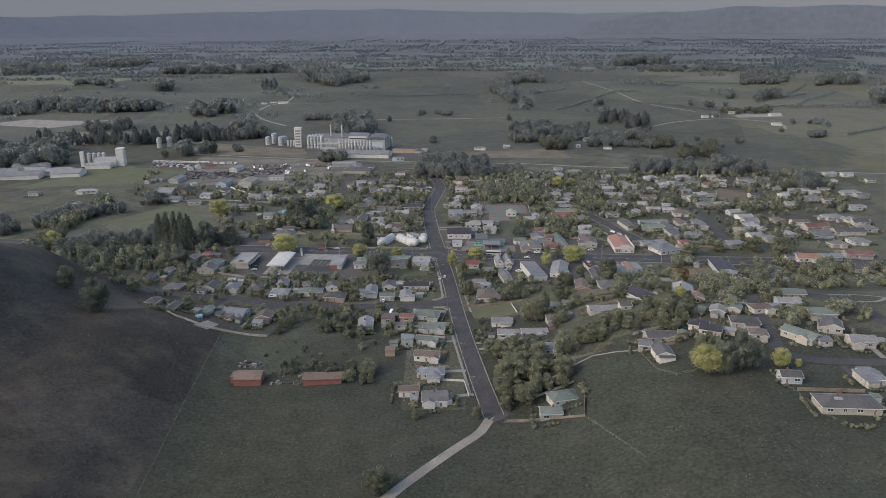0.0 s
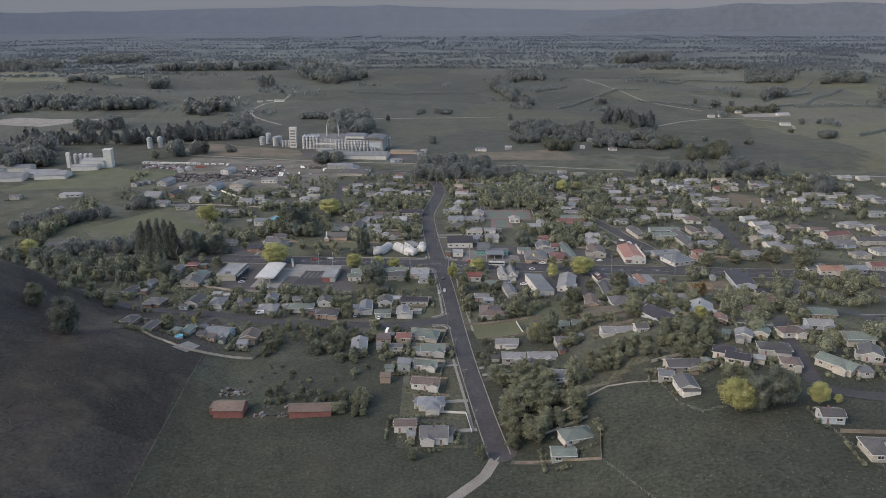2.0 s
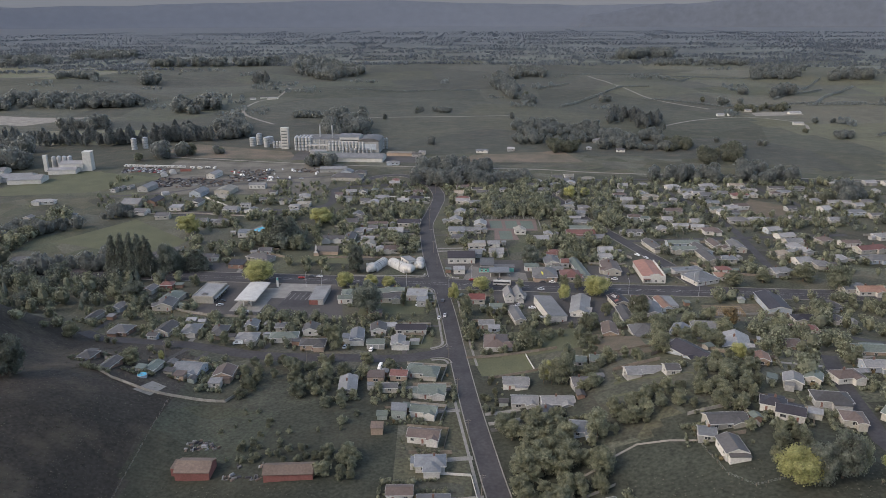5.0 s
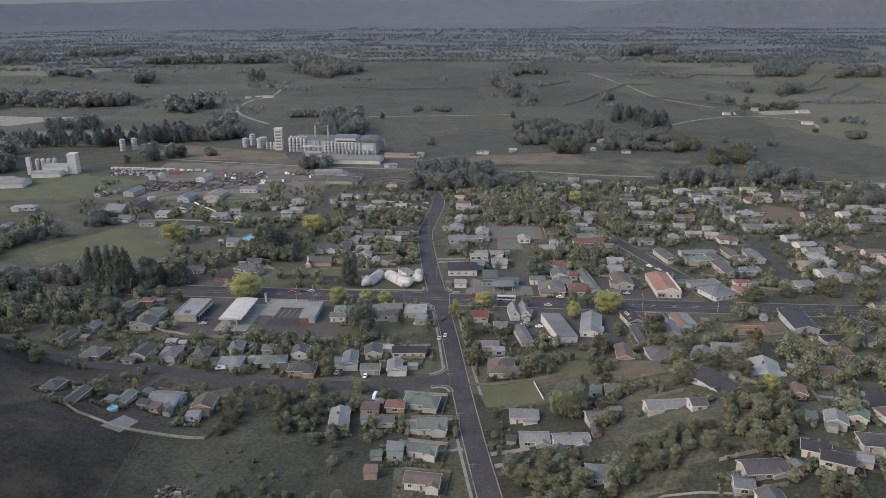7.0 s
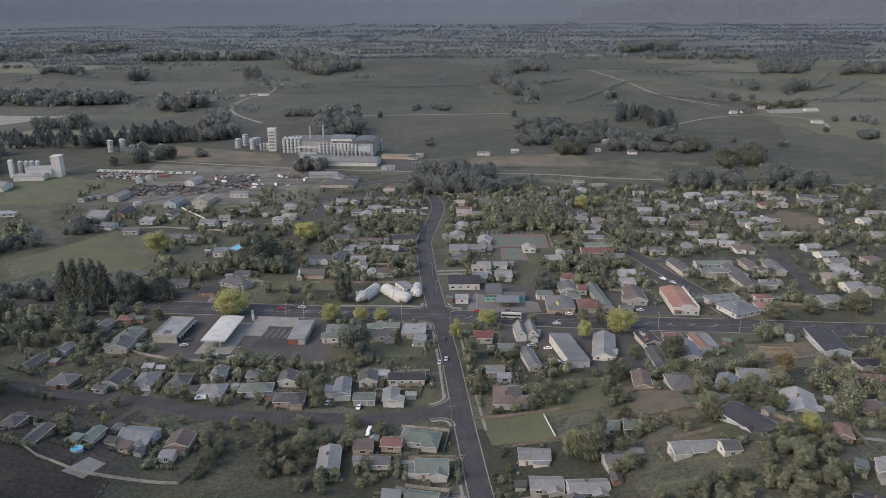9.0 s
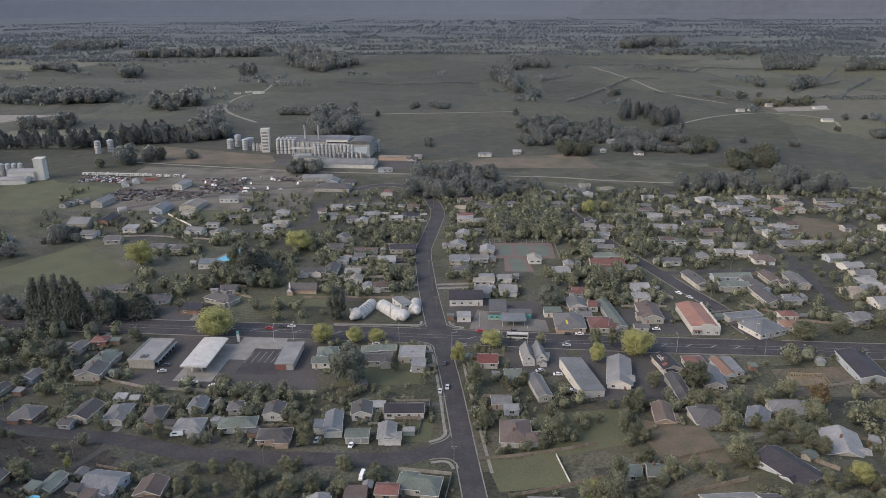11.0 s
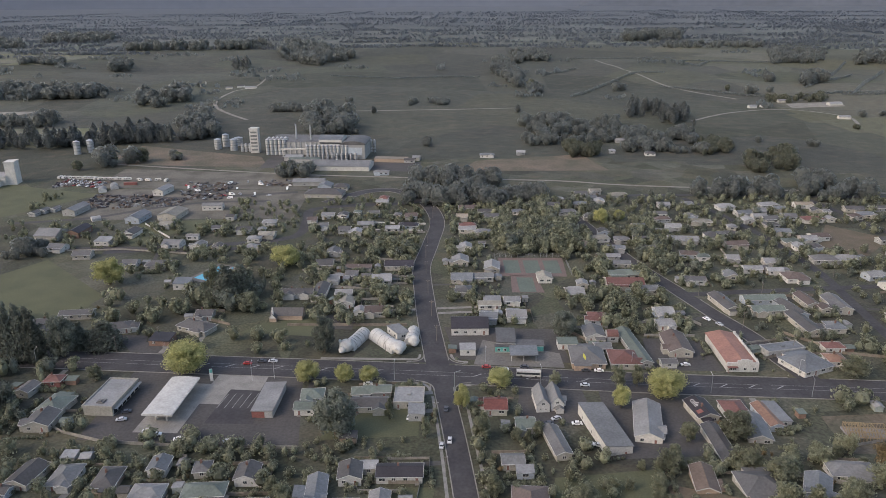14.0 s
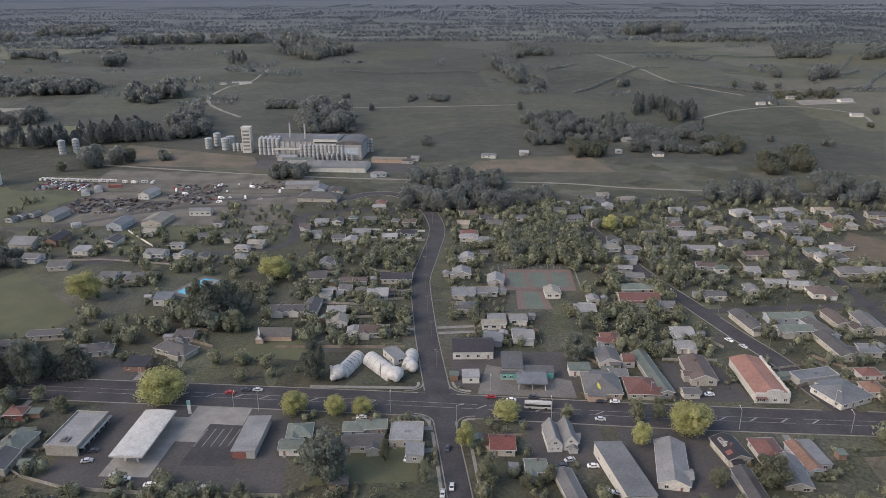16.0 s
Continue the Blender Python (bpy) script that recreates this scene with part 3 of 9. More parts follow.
ribbon("driveway", [(107.7, 400.7), (111.5, 416), (117.4, 423), (127, 428), (140, 424)], 3.4, FORECOURT, "curved concrete driveway", 0.2, 2.0, category="driveway")
patch("paddock", [(-480, 790), (-360, 812), (-312, 880), (-420, 922)], LAWN, "green mown paddock beside the feed mill", 0.06, "field")
patch("sports_field", [(-312, 640), (-215, 596), (-205, 640), (-272, 706)], LAWN, "mown sports field", 0.06, "field")
patch("tennis_court_surround", [(37.5, 667.5), (80, 665), (82.5, 700), (38.5, 701.5)], COURT_RED, "faded red surround of the tennis courts", 0.08, "tennis court")
patch("tennis_court_surround", [(42, 640), (62, 639), (60, 667), (44, 668)], COURT_RED, "faded red surround of a lower court", 0.08, "tennis court")
for cx, cy in ((46.2, 684), (59.5, 683.4), (72.8, 682.8), (52, 652)):
    patch("tennis_court", [(cx - 5.1, cy - 11.6), (cx + 5.1, cy - 11.9), (cx + 5.5, cy + 11.9), (cx - 4.8, cy + 12.2)], COURT_GREEN, "green tennis court", 0.12, "tennis court")
patch("pavement", [(-164, 667), (-150, 660), (-134, 687), (-151, 695)], FORECOURT, "concrete surround of the swimming pool", 0.09, "pavement")
patch("swimming_pool", [(-160, 669), (-150.8, 664), (-138.7, 686.7), (-149.3, 690.7)], POOL, "bright blue swimming pool", 0.12, "pool")
patch("bare_ground", [(-372, 1010), (-180, 985), (-200, 1040), (-360, 1110)], SOIL, "brown bare ground beside the factory", 0.1)
patch("bare_ground", [(20, 962), (175, 960), (160, 1040), (40, 1010)], SOIL, "reddish-brown bare ground beyond the railway", 0.1)
patch("gravel_yard", [(-330, 905), (-120, 890), (-120, 950), (-330, 985)], DUST, "pale gravel yard with parked machinery", 0.09)
patch("gravel_yard", [(-190, 985), (-20, 960), (-20, 1005), (-190, 1050)], YARD, "grey seal of the factory yard", 0.12)
patch("gravel_yard", [(-300, 800), (-120, 800), (-120, 888), (-310, 900)], DUST, "dusty grey industrial yards", 0.085)
for corners in ([(-225.6, 732.8), (-211.8, 738.4), (-230.3, 770.8), (-242.6, 764.4)], [(-208.4, 757), (-195.2, 773.8), (-206.5, 788.2), (-222.6, 784.3)]):
    patch("lawn", corners, LAWN, "mown lawn behind a workshop", 0.12)
for line, wide in (([(-314.8, 878), (-236.6, 866), (-188.9, 871), (-131.2, 883)], 7), ([(-344, 792), (-288.6, 805), (-246, 833), (-205, 850), (-150, 853)], 6), ([(-255, 835), (-262, 870), (-262, 905)], 5), ([(-282, 727), (-228, 729), (-174, 719), (-120, 738)], 6)):
    ribbon("yard_track", line, wide, YARD, "worn grey track through the yards", 0.13)
patch("quarry", [(-860, 1370), (-700, 1300), (-640, 1420), (-820, 1450)], GRAVEL, "pale bare quarry floor among trees", 0.4)
patch("pavement", [(-155.5, 562), (-141.5, 561), (-141.8, 576), (-160, 578)], YARD, "worn seal of a drive between hedges", 0.08, "pavement")
patch("pavement", [(-160, 566), (-154, 566), (-158, 585), (-176, 587)], YARD, "worn seal behind a public building", 0.09, "pavement")
patch("lawn", [(-110, 588), (-80, 584), (-78, 599), (-100, 600)], LAWN, "mown lawn before a chapel", 0.06)
patch("pavement", [(-66, 592), (-50, 590), (-48, 606), (-66, 610)], YARD, "sealed car park beside a garden", 0.08, "pavement")
patch("gravel_yard", [(560, 1380), (650, 1388), (665, 1436), (572, 1428)], GRAVEL, "pale farm yard on the pasture", 0.5)
patch("pavement", [(-142, 379), (-134, 378), (-131, 390), (-138, 392)], CONCRETE, "weathered concrete pad behind a house", 0.2, "pavement", 2.0)
patch("dry_paddock", [(259.4, 702.0), (294.0, 698.6), (329.5, 733.9), (300.3, 770.0)], DRY_GRASS, "dry pale grass paddock", 0.06)
for corners in ([(72, 360), (106, 354), (108, 366), (76, 374)], [(-52, 487), (-12, 489), (-11, 512), (-50, 510)], [(-24, 441), (-7, 441), (-5, 456), (-20, 456)], [(19, 407), (46, 408), (44, 427), (15, 428)], [(30, 425), (75, 430), (80, 462), (40, 460)],
                [(-88, 586), (-60, 580), (-62, 606), (-92, 610)], [(-235, 760), (-170, 765), (-175, 800), (-240, 790)]):
    patch("lawn", corners, LAWN, "mown lawn", 0.055)


# ---- houses ----
def window_mesh(w, h):
    """A frame with two recessed panes, in one skin."""
    xs, zs = [-w / 2, -w / 2 + 0.1, -0.05, 0.05, w / 2 - 0.1, w / 2], [-0.08, 0.07, h - 0.07, h + 0.05]
    sh = Shape()
    for i in range(5):
        for j in range(3):
            x0, x1, z0, z1 = xs[i], xs[i + 1], zs[j], zs[j + 1]
            if j == 1 and i in (1, 3):
                sh.add([(x0, -0.03, z0), (x1, -0.03, z0), (x1, -0.03, z1), (x0, -0.03, z1), (x0, -0.11, z0), (x1, -0.11, z0), (x1, -0.11, z1), (x0, -0.11, z1)], [(0, 4, 5, 1), (1, 5, 6, 2), (2, 6, 7, 3), (3, 7, 4, 0)], 1)
                sh.add([(x0, -0.03, z0), (x1, -0.03, z0), (x1, -0.03, z1), (x0, -0.03, z1)], [(0, 1, 2, 3)], 0)
            else:
                sh.add([(x0, -0.11, z0), (x1, -0.11, z0), (x1, -0.11, z1), (x0, -0.11, z1)], [(0, 1, 2, 3)], 1)
    sh.add([(xs[0], -0.11, zs[0]), (xs[5], -0.11, zs[0]), (xs[5], -0.11, zs[3]), (xs[0], -0.11, zs[3]), (xs[0], 0.02, zs[0]), (xs[5], 0.02, zs[0]), (xs[5], 0.02, zs[3]), (xs[0], 0.02, zs[3])],
           [(0, 4, 5, 1), (1, 5, 6, 2), (2, 6, 7, 3), (3, 7, 4, 0)], 1)
    return sh.mesh("window", [GLASS, WHITE])


def door_mesh():
    sh = Shape()
    sh.box(-0.45, 0.45, -0.06, 0.02, 0, 2.0, 0)
    sh.box(-0.55, -0.45, -0.1, 0.02, 0, 2.1, 1).box(0.45, 0.55, -0.1, 0.02, 0, 2.1, 1).box(-0.45, 0.45, -0.1, 0.02, 2.0, 2.1, 1)
    sh.box(-0.7, 0.7, -1.1, 0.0, -0.4, -0.02, 2)
    return sh.mesh("door", [material("door_paint", (0.2, 0.1, 0.08), (0.14, 0.08, 0.07), 0.5, 0.6), WHITE, CONCRETE])


def garage_mesh():
    sh = Shape()
    sh.box(-1.3, 1.3, -0.07, 0.02, 0, 2.1, 0)
    for k in range(4):
        sh.box(-1.3, 1.3, -0.1, -0.07, 0.1 + k * 0.5, 0.52 + k * 0.5, 0)
    return sh.mesh("garage_door", [WALLS["y"]])


def chimney_mesh():
    sh = Shape()
    sh.box(-0.4, 0.4, -0.3, 0.3, -1.5, 1.1, 0).box(-0.48, 0.48, -0.38, 0.38, 0.95, 1.12, 0).box(-0.15, 0.15, -0.12, 0.12, 1.12, 1.5, 1)
    return sh.mesh("chimney", [BRICK, ROOFS["o"]])


WINDOW_WIDE, WINDOW, WINDOW_SMALL, DOOR, GARAGE, CHIMNEY = window_mesh(2.3, 1.3), window_mesh(1.5, 1.3), window_mesh(0.9, 0.9), door_mesh(), garage_mesh(), chimney_mesh()
ROOF_FORMS = {"gable": "gabled", "hip": "hipped", "mono": "lean-to", "flat": "flat-roofed", "vault": "vaulted"}
taken, near_cells = [], {}


def claim(x, y, r):
    """Marks the ground that a thing stands on."""
    taken.append((x, y, r))
    near_cells.setdefault((int(x // 40), int(y // 40)), []).append((x, y, r))


def claims_near(x, y):
    i, j = int(x // 40), int(y // 40)
    return [c for a in (i - 1, i, i + 1) for b in (j - 1, j, j + 1) for c in near_cells.get((a, b), ())]



def barges(fs, sw, a, b, low, top, thick):
    """White boards up the gable edges and gutters along the eaves."""
    for sx in (-1, 1):
        for s in (-1, 1):
            v = [(x, y, z) for x in (sx * a, sx * (a + 0.07)) for y, z in ((s * b, low - 0.12), (0, top - 0.12), (0, top + thick + 0.03), (s * b, low + thick + 0.03))]
            fs.add([sw(p) for p in v], [(0, 1, 2, 3), (7, 6, 5, 4), (0, 4, 5, 1), (2, 6, 7, 3), (0, 3, 7, 4)])
    gutters(fs, sw, a, b, low - 0.06, low + thick, (0,))


def gutters(fs, sw, a, b, low, high, ends=(0, 1)):
    for s in (-1, 1):
        for end in ends:
            x0, x1, y0, y1 = (-a, a, s * b, s * (b + 0.1)) if end == 0 else (s * a, s * (a + 0.1), -b, b)
            v = [(x, y, z) for z in (low, high) for x, y in ((x0, y0), (x1, y0), (x1, y1), (x0, y1))]
            fs.add([sw(p) for p in v], [(0, 3, 2, 1), (4, 5, 6, 7), (0, 1, 5, 4), (1, 2, 6, 5), (2, 3, 7, 6), (3, 0, 4, 7)])


def add_wing(wl, rf, fs, cx, cy, w, d, E, form, pitch=0.4):
    """A crossing or lower block of a house: its ridge along y (gy) or x (gx), hipped, or a lean-to that falls to one side (mono, back, east, west)."""
    turn = form in ("gy", "east", "west") or (form == "hip" and d > w)
    a, b = (d / 2, w / 2) if turn else (w / 2, d / 2)
    flip = -1 if form in ("back", "east") else 1
    sw = (lambda p: (cx - p[1] * flip, cy + p[0] * flip, p[2])) if turn else (lambda p: (cx + p[0] * flip, cy + p[1] * flip, p[2]))
    wl.add([sw((px, py, pz)) for pz in (-1.2, E) for px, py in ((-a, -b), (a, -b), (a, b), (-a, b))], [(0, 1, 5, 4), (1, 2, 6, 5), (2, 3, 7, 6), (3, 0, 4, 7)])
    o, th = 0.4, 0.14
    if form in ("gx", "gy"):
        T = E + b * pitch
        wl.add([sw(p) for p in ((-a, -b, E), (-a, b, E), (-a, 0, T - 0.02), (a, -b, E), (a, b, E), (a, 0, T - 0.02))], [(0, 2, 1), (3, 4, 5)])
        for s in (-1, 1):
            v = [(-a - 0.3, s * (b + o), E - o * pitch), (a + 0.3, s * (b + o), E - o * pitch), (a + 0.3, 0, T), (-a - 0.3, 0, T)]
            rf.add([sw(p) for p in v + [(q[0], q[1], q[2] + th) for q in v]], [(0, 3, 2, 1), (4, 5, 6, 7), (0, 1, 5, 4), (1, 2, 6, 5), (2, 3, 7, 6), (3, 0, 4, 7)])
        barges(fs, sw, a + 0.3, b + o, E - o * pitch, T, th)
    elif form == "hip":
        T, rl = E + b * pitch, max(0.2, a - b)
        v = [(-a - o, -b - o, E - o * pitch), (a + o, -b - o, E - o * pitch), (a + o, b + o, E - o * pitch), (-a - o, b + o, E - o * pitch), (-rl, 0, T), (rl, 0, T)]
        rf.add([sw(p) for p in v + [(q[0], q[1], q[2] - th) for q in v[:4]]], [(0, 1, 5, 4), (1, 2, 5), (2, 3, 4, 5), (3, 0, 4), (6, 7, 1, 0), (7, 8, 2, 1), (8, 9, 3, 2), (9, 6, 0, 3), (9, 8, 7, 6)])
        gutters(fs, sw, a + o, b + o, E - o * pitch - th, E - o * pitch + 0.02)
    else:
        rise = 2 * b * 0.13
        wl.add([sw(p) for p in ((-a, -b, E), (-a, b, E), (-a, b, E + rise), (a, -b, E), (a, b, E), (a, b, E + rise))], [(0, 2, 1), (3, 4, 5), (1, 2, 5, 4)])
        v = [(-a - 0.2, -b - 0.3, E - 0.03), (a + 0.2, -b - 0.3, E - 0.03), (a + 0.2, b, E + rise + 0.01), (-a - 0.2, b, E + rise + 0.01)]
        rf.add([sw(p) for p in v + [(q[0], q[1], q[2] + th) for q in v]], [(0, 3, 2, 1), (4, 5, 6, 7), (0, 1, 5, 4), (1, 2, 6, 5), (2, 3, 7, 6), (3, 0, 4, 7)])


def house(x, y, rot, w, d, style, roof, wall, height=None, windows=True, kind_name="house", category="house", label="", wings=None):
    """A building of w by d metres round (x, y); its ridge follows the longer side."""
    rnd = random.Random(int(x * 13 + y * 7))
    if y > 690 and kind_name == "house":
        w, d = w * 0.86, d * 0.84
    claim(x, y, 0.5 * math.hypot(w, d))
    big = w * d > 330
    e = height or (3.9 if big else 2.45 if min(w, d) < 5.5 else 2.9)
    base = 0.45 if not big and style != "flat" else 0.15
    z = min(ground(x + a, y + b) for a in (-w / 3, w / 3) for b in (-d / 3, d / 3))
    label = label or "%s %s with a %s roof of %s" % (WALL_TINTS[wall][0], "house" if not big else "commercial building", ROOF_FORMS[style], ROOF_TINTS[roof][0])
    home = thing(kind_name, pose(x, y, z, 0, 0, rot), label, category, "houses of the town")
    turn = d > w
    a, b = (d / 2, w / 2) if turn else (w / 2, d / 2)
    pitch = {"gable": 0.27 if big else 0.4, "hip": 0.42, "mono": 0.09, "flat": 0.02, "vault": 0.5}[style]
    top = e + b * pitch
    sw = (lambda p: (-p[1], p[0], p[2])) if turn else (lambda p: p)
    o = 0.0 if style == "flat" else 0.5
    wl, rf, fs = Shape(), Shape(), Shape()
    wl.add([sw(p) for p in ((-a, -b, -1.2), (a, -b, -1.2), (a, b, -1.2), (-a, b, -1.2), (-a, -b, e + base), (a, -b, e + base), (a, b, e + base), (-a, b, e + base))],
           [(0, 1, 5, 4), (1, 2, 6, 5), (2, 3, 7, 6), (3, 0, 4, 7)])
    T, E, th = top + base, e + base, 0.16
    drop = o * pitch
    if style == "gable":
        wl.add([sw(p) for p in ((-a, -b, E), (-a, b, E), (-a, 0, T - 0.02), (a, -b, E), (a, b, E), (a, 0, T - 0.02))], [(0, 2, 1), (3, 4, 5)])
        for s in (-1, 1):
            v = [(-a - o * 0.7, s * (b + o), E - drop), (a + o * 0.7, s * (b + o), E - drop), (a + o * 0.7, 0, T), (-a - o * 0.7, 0, T)]
            v += [(p[0], p[1], p[2] + th) for p in v]
            rf.add([sw(p) for p in v], [(0, 3, 2, 1), (4, 5, 6, 7), (0, 1, 5, 4), (1, 2, 6, 5), (2, 3, 7, 6), (3, 0, 4, 7)])
        barges(fs, sw, a + o * 0.7, b + o, E - drop, T, th)
        r = [(-a - o * 0.7, -0.25, T + th - 0.06), (a + o * 0.7, -0.25, T + th - 0.06), (a + o * 0.7, 0.25, T + th - 0.06), (-a - o * 0.7, 0.25, T + th - 0.06), (-a - o * 0.7, 0, T + th + 0.07), (a + o * 0.7, 0, T + th + 0.07)]
        rf.add([sw(p) for p in r], [(0, 1, 5, 4), (2, 3, 4, 5), (1, 2, 5), (3, 0, 4)])
    elif style == "hip":
        rl = max(0.3, a - b)
        gutters(fs, sw, a + o, b + o, E - drop - th - 0.04, E - drop + 0.03)
        v = [(-a - o, -b - o, E - drop), (a + o, -b - o, E - drop), (a + o, b + o, E - drop), (-a - o, b + o, E - drop), (-rl, 0, T), (rl, 0, T)]
        lo = [(p[0], p[1], p[2] - th) for p in v[:4]]
        rf.add([sw(p) for p in v + lo], [(0, 1, 5, 4), (1, 2, 5), (2, 3, 4, 5), (3, 0, 4), (6, 7, 1, 0), (7, 8, 2, 1), (8, 9, 3, 2), (9, 6, 0, 3), (9, 8, 7, 6)])
        rf.add([sw(p) for p in ((-rl - 0.2, -0.2, T), (rl + 0.2, -0.2, T), (rl + 0.2, 0.2, T), (-rl - 0.2, 0.2, T), (-rl, 0, T + 0.13), (rl, 0, T + 0.13))], [(0, 1, 5, 4), (2, 3, 4, 5), (1, 2, 5), (3, 0, 4)])
    elif style == "mono":
        rise = 2 * b * pitch
        wl.add([sw(p) for p in ((-a, -b, E), (-a, b, E), (-a, b, E + rise), (a, -b, E), (a, b, E), (a, b, E + rise))], [(0, 2, 1), (3, 4, 5), (1, 2, 5, 4)])
        v = [(-a - 0.25, -b - 0.4, E - 0.04), (a + 0.25, -b - 0.4, E - 0.04), (a + 0.25, b + 0.25, E + rise + 0.02), (-a - 0.25, b + 0.25, E + rise + 0.02)]
        v += [(p[0], p[1], p[2] + th) for p in v]
        rf.add([sw(p) for p in v], [(0, 3, 2, 1), (4, 5, 6, 7), (0, 1, 5, 4), (1, 2, 6, 5), (2, 3, 7, 6), (3, 0, 4, 7)])
    elif style == "vault":
        n = 10
        arc = [(b * 1.04 * math.cos(math.pi * k / n), E + b * 0.9 * math.sin(math.pi * k / n)) for k in range(n + 1)]
        v = [sw((sx * a, c, zz)) for sx in (-1, 1) for c, zz in arc]
        rf.add(v, [(k, k + 1, n + 2 + k, n + 1 + k) for k in range(n)])
        wl.add([sw((sx * (a - 0.05), c, zz)) for sx in (-1, 1) for c, zz in arc], [tuple(range(n + 1)), tuple(range(2 * n + 1, n, -1))])
    else:
        rf.add([sw(p) for p in ((-a, -b, E), (a, -b, E), (a, b, E + 0.3), (-a, b, E + 0.3))], [(0, 1, 2, 3)])
        for x0, x1, y0, y1 in ((-a, a, -b - 0.12, -b + 0.15), (-a, a, b - 0.15, b + 0.12), (-a - 0.12, -a + 0.15, -b, b), (a - 0.15, a + 0.12, -b, b)):
            q = [(x0, y0, E - 0.3), (x1, y0, E - 0.3), (x1, y1, E - 0.3), (x0, y1, E - 0.3), (x0, y0, E + 0.55), (x1, y0, E + 0.55), (x1, y1, E + 0.55), (x0, y1, E + 0.55)]
            wl.add([sw(p) for p in q], [(4, 5, 6, 7), (0, 1, 5, 4), (1, 2, 6, 5), (2, 3, 7, 6), (3, 0, 4, 7)])
        rf.box(-0.9, 0.9, -0.7, 0.7, E + 0.05, E + 1.0)
    if wings is None:
        wings, shy = [], random.Random(int(x * 5 + y * 11))
        if not big and style in ("gable", "hip") and min(w, d) >= 6.8 and kind_name == "house":
            side, out = shy.choice((-1, 1)), shy.uniform(1.2, 2.6)
            pick = shy.random()
            if pick < 0.5 and not turn:
                wings.append((side * w * 0.26, -(d / 2 + out) / 2, min(5.4, w * 0.42), d / 2 + out, "gy"))
            elif pick < 0.5:
                wings.append((side * (w / 2 + out) / 2, -d * 0.22, w / 2 + out, min(5.4, d * 0.42), "gx"))
            elif pick < 0.8:
                wings.append((side * w * 0.12, d / 2 + 1.4, w * 0.66, 2.8, "back"))
            if pick > 0.65:
                wings.append((-side * w * 0.2, -d / 2 - 1.1, w * 0.5, 2.2, "mono"))
    for cx, cy, ww, dd, form in wings:
        add_wing(wl, rf, fs, cx, cy, ww, dd, E - (0.5 if form in ("mono", "back", "east", "west") else 0.12), form)
    part("wall", wl.mesh("wall", WALLS[wall]), home)
    part("roof", rf.mesh("roof", ROOFS[roof], style == "vault"), home)
    if fs.v and y < 900 and kind_name in ("house", "garage", "hall"):
        part("fascia", fs.mesh("fascia", WHITE), home, "white boards and gutters at the roof edge")
    if not windows or min(w, d) < 4.2:
        return home
    near = y < 640
    sill = base + 0.85
    n = max(1, min(4, int(w / 4.2)))
    slots = [(-w / 2 + (k + 0.5) * w / n) for k in range(n)]
    door_at = rnd.randrange(n)
    for k, px in enumerate(slots):
        if k == door_at and n > 1 and near:
            part("door", DOOR, home, "", pose(px, -d / 2, base, 0, 0, 0))
        elif big and k % 2 == 0:
            part("garage_door", GARAGE, home, "", pose(px, -d / 2, 0.0, 0, 0, 0))
        else:
            part("window", WINDOW_WIDE if rnd.random() < 0.4 and w / n > 3 else WINDOW, home, "", pose(px, -d / 2, sill, 0, 0, 0))
    m = max(1, min(3, int(d / 4.5)))
    for side, face in ((-1, -90), (1, 90)):
        if not near and (side == 1) == (x > 0):
            continue
        for k in range(m):
            part("window", rnd.choice((WINDOW, WINDOW, WINDOW_SMALL)), home, "", pose(side * w / 2, -d / 2 + (k + 0.5) * d / m, sill, 0, 0, face))
    if near and not big:
        for px in slots[:2]:
            part("window", WINDOW, home, "", pose(px, d / 2, sill, 0, 0, 180))
        if rnd.random() < 0.35 and style in ("gable", "hip"):
            part("chimney", CHIMNEY, home, "brick chimney", pose(*(sw((rnd.uniform(-0.4, 0.4) * a, 0.15 * b, T - 0.05))), 0, 0, 0))
    return home


house(-97.8, 328.6, -1, 13.4, 9.4, 'gable', 'u', 'R', 3.6, windows=False, kind_name="barn", category="barn", label="red-walled barn with a rust-brown steel roof", wings=[(-7.6, 1, 3, 6, 'west')])
house(-60, 323.8, 2, 18.8, 7.2, 'gable', 'u', 'R', 3.0, windows=False, kind_name="barn", category="barn", label="long low barn of faded red steel with a rusted roof", wings=[])
house(-4.2, 302, 0, 11.6, 9.4, 'gable', 'g', 'w', wings=[(-2.6, -3.2, 5.2, 6.0, 'gy'), (6.8, 0, 2.6, 6, 'east')])
house(-16.7, 309.5, 0, 9.4, 5.6, 'gable', 'n', 'w', wings=[])
house(-5.7, 328.2, 0, 11.4, 7.4, 'hip', 'b', 'w', wings=[(0.6, -3.6, 6.2, 7.4, 'hip'), (-6.6, 0.6, 2.4, 4.6, 'west')])
house(-8.6, 347.6, -9, 13, 6.6, 'gable', 'n', 'w', wings=[(4.2, -2.4, 4.6, 5.4, 'gy')])
house(53.8, 291.8, 14, 12.6, 8.2, 'hip', 'e', 'w', wings=[])
house(46.8, 281, 0, 9.3, 6.2, 'gable', 'e', 'g')
house(146.1, 275.5, -4, 8.4, 6.2, 'gable', 'd', 'b')
house(157.9, 252.4, -4, 22.3, 10.6, 'hip', 'd', 'c', wings=[])
tagged(new("skylight", Shape().box(-1.6, 1.6, -0.7, 0.7, 0, 0.14).mesh("skylight", ROOFS["y"])), "pale skylight panel lying on a tiled roof", "skylight").matrix_basis = pose(153.4, 250.9, ground(157.9, 252.4) + 5.12, 22.5, 0, -4)
house(179.4, 274.6, 0, 9.2, 9.4, 'hip', 'b', 'c')
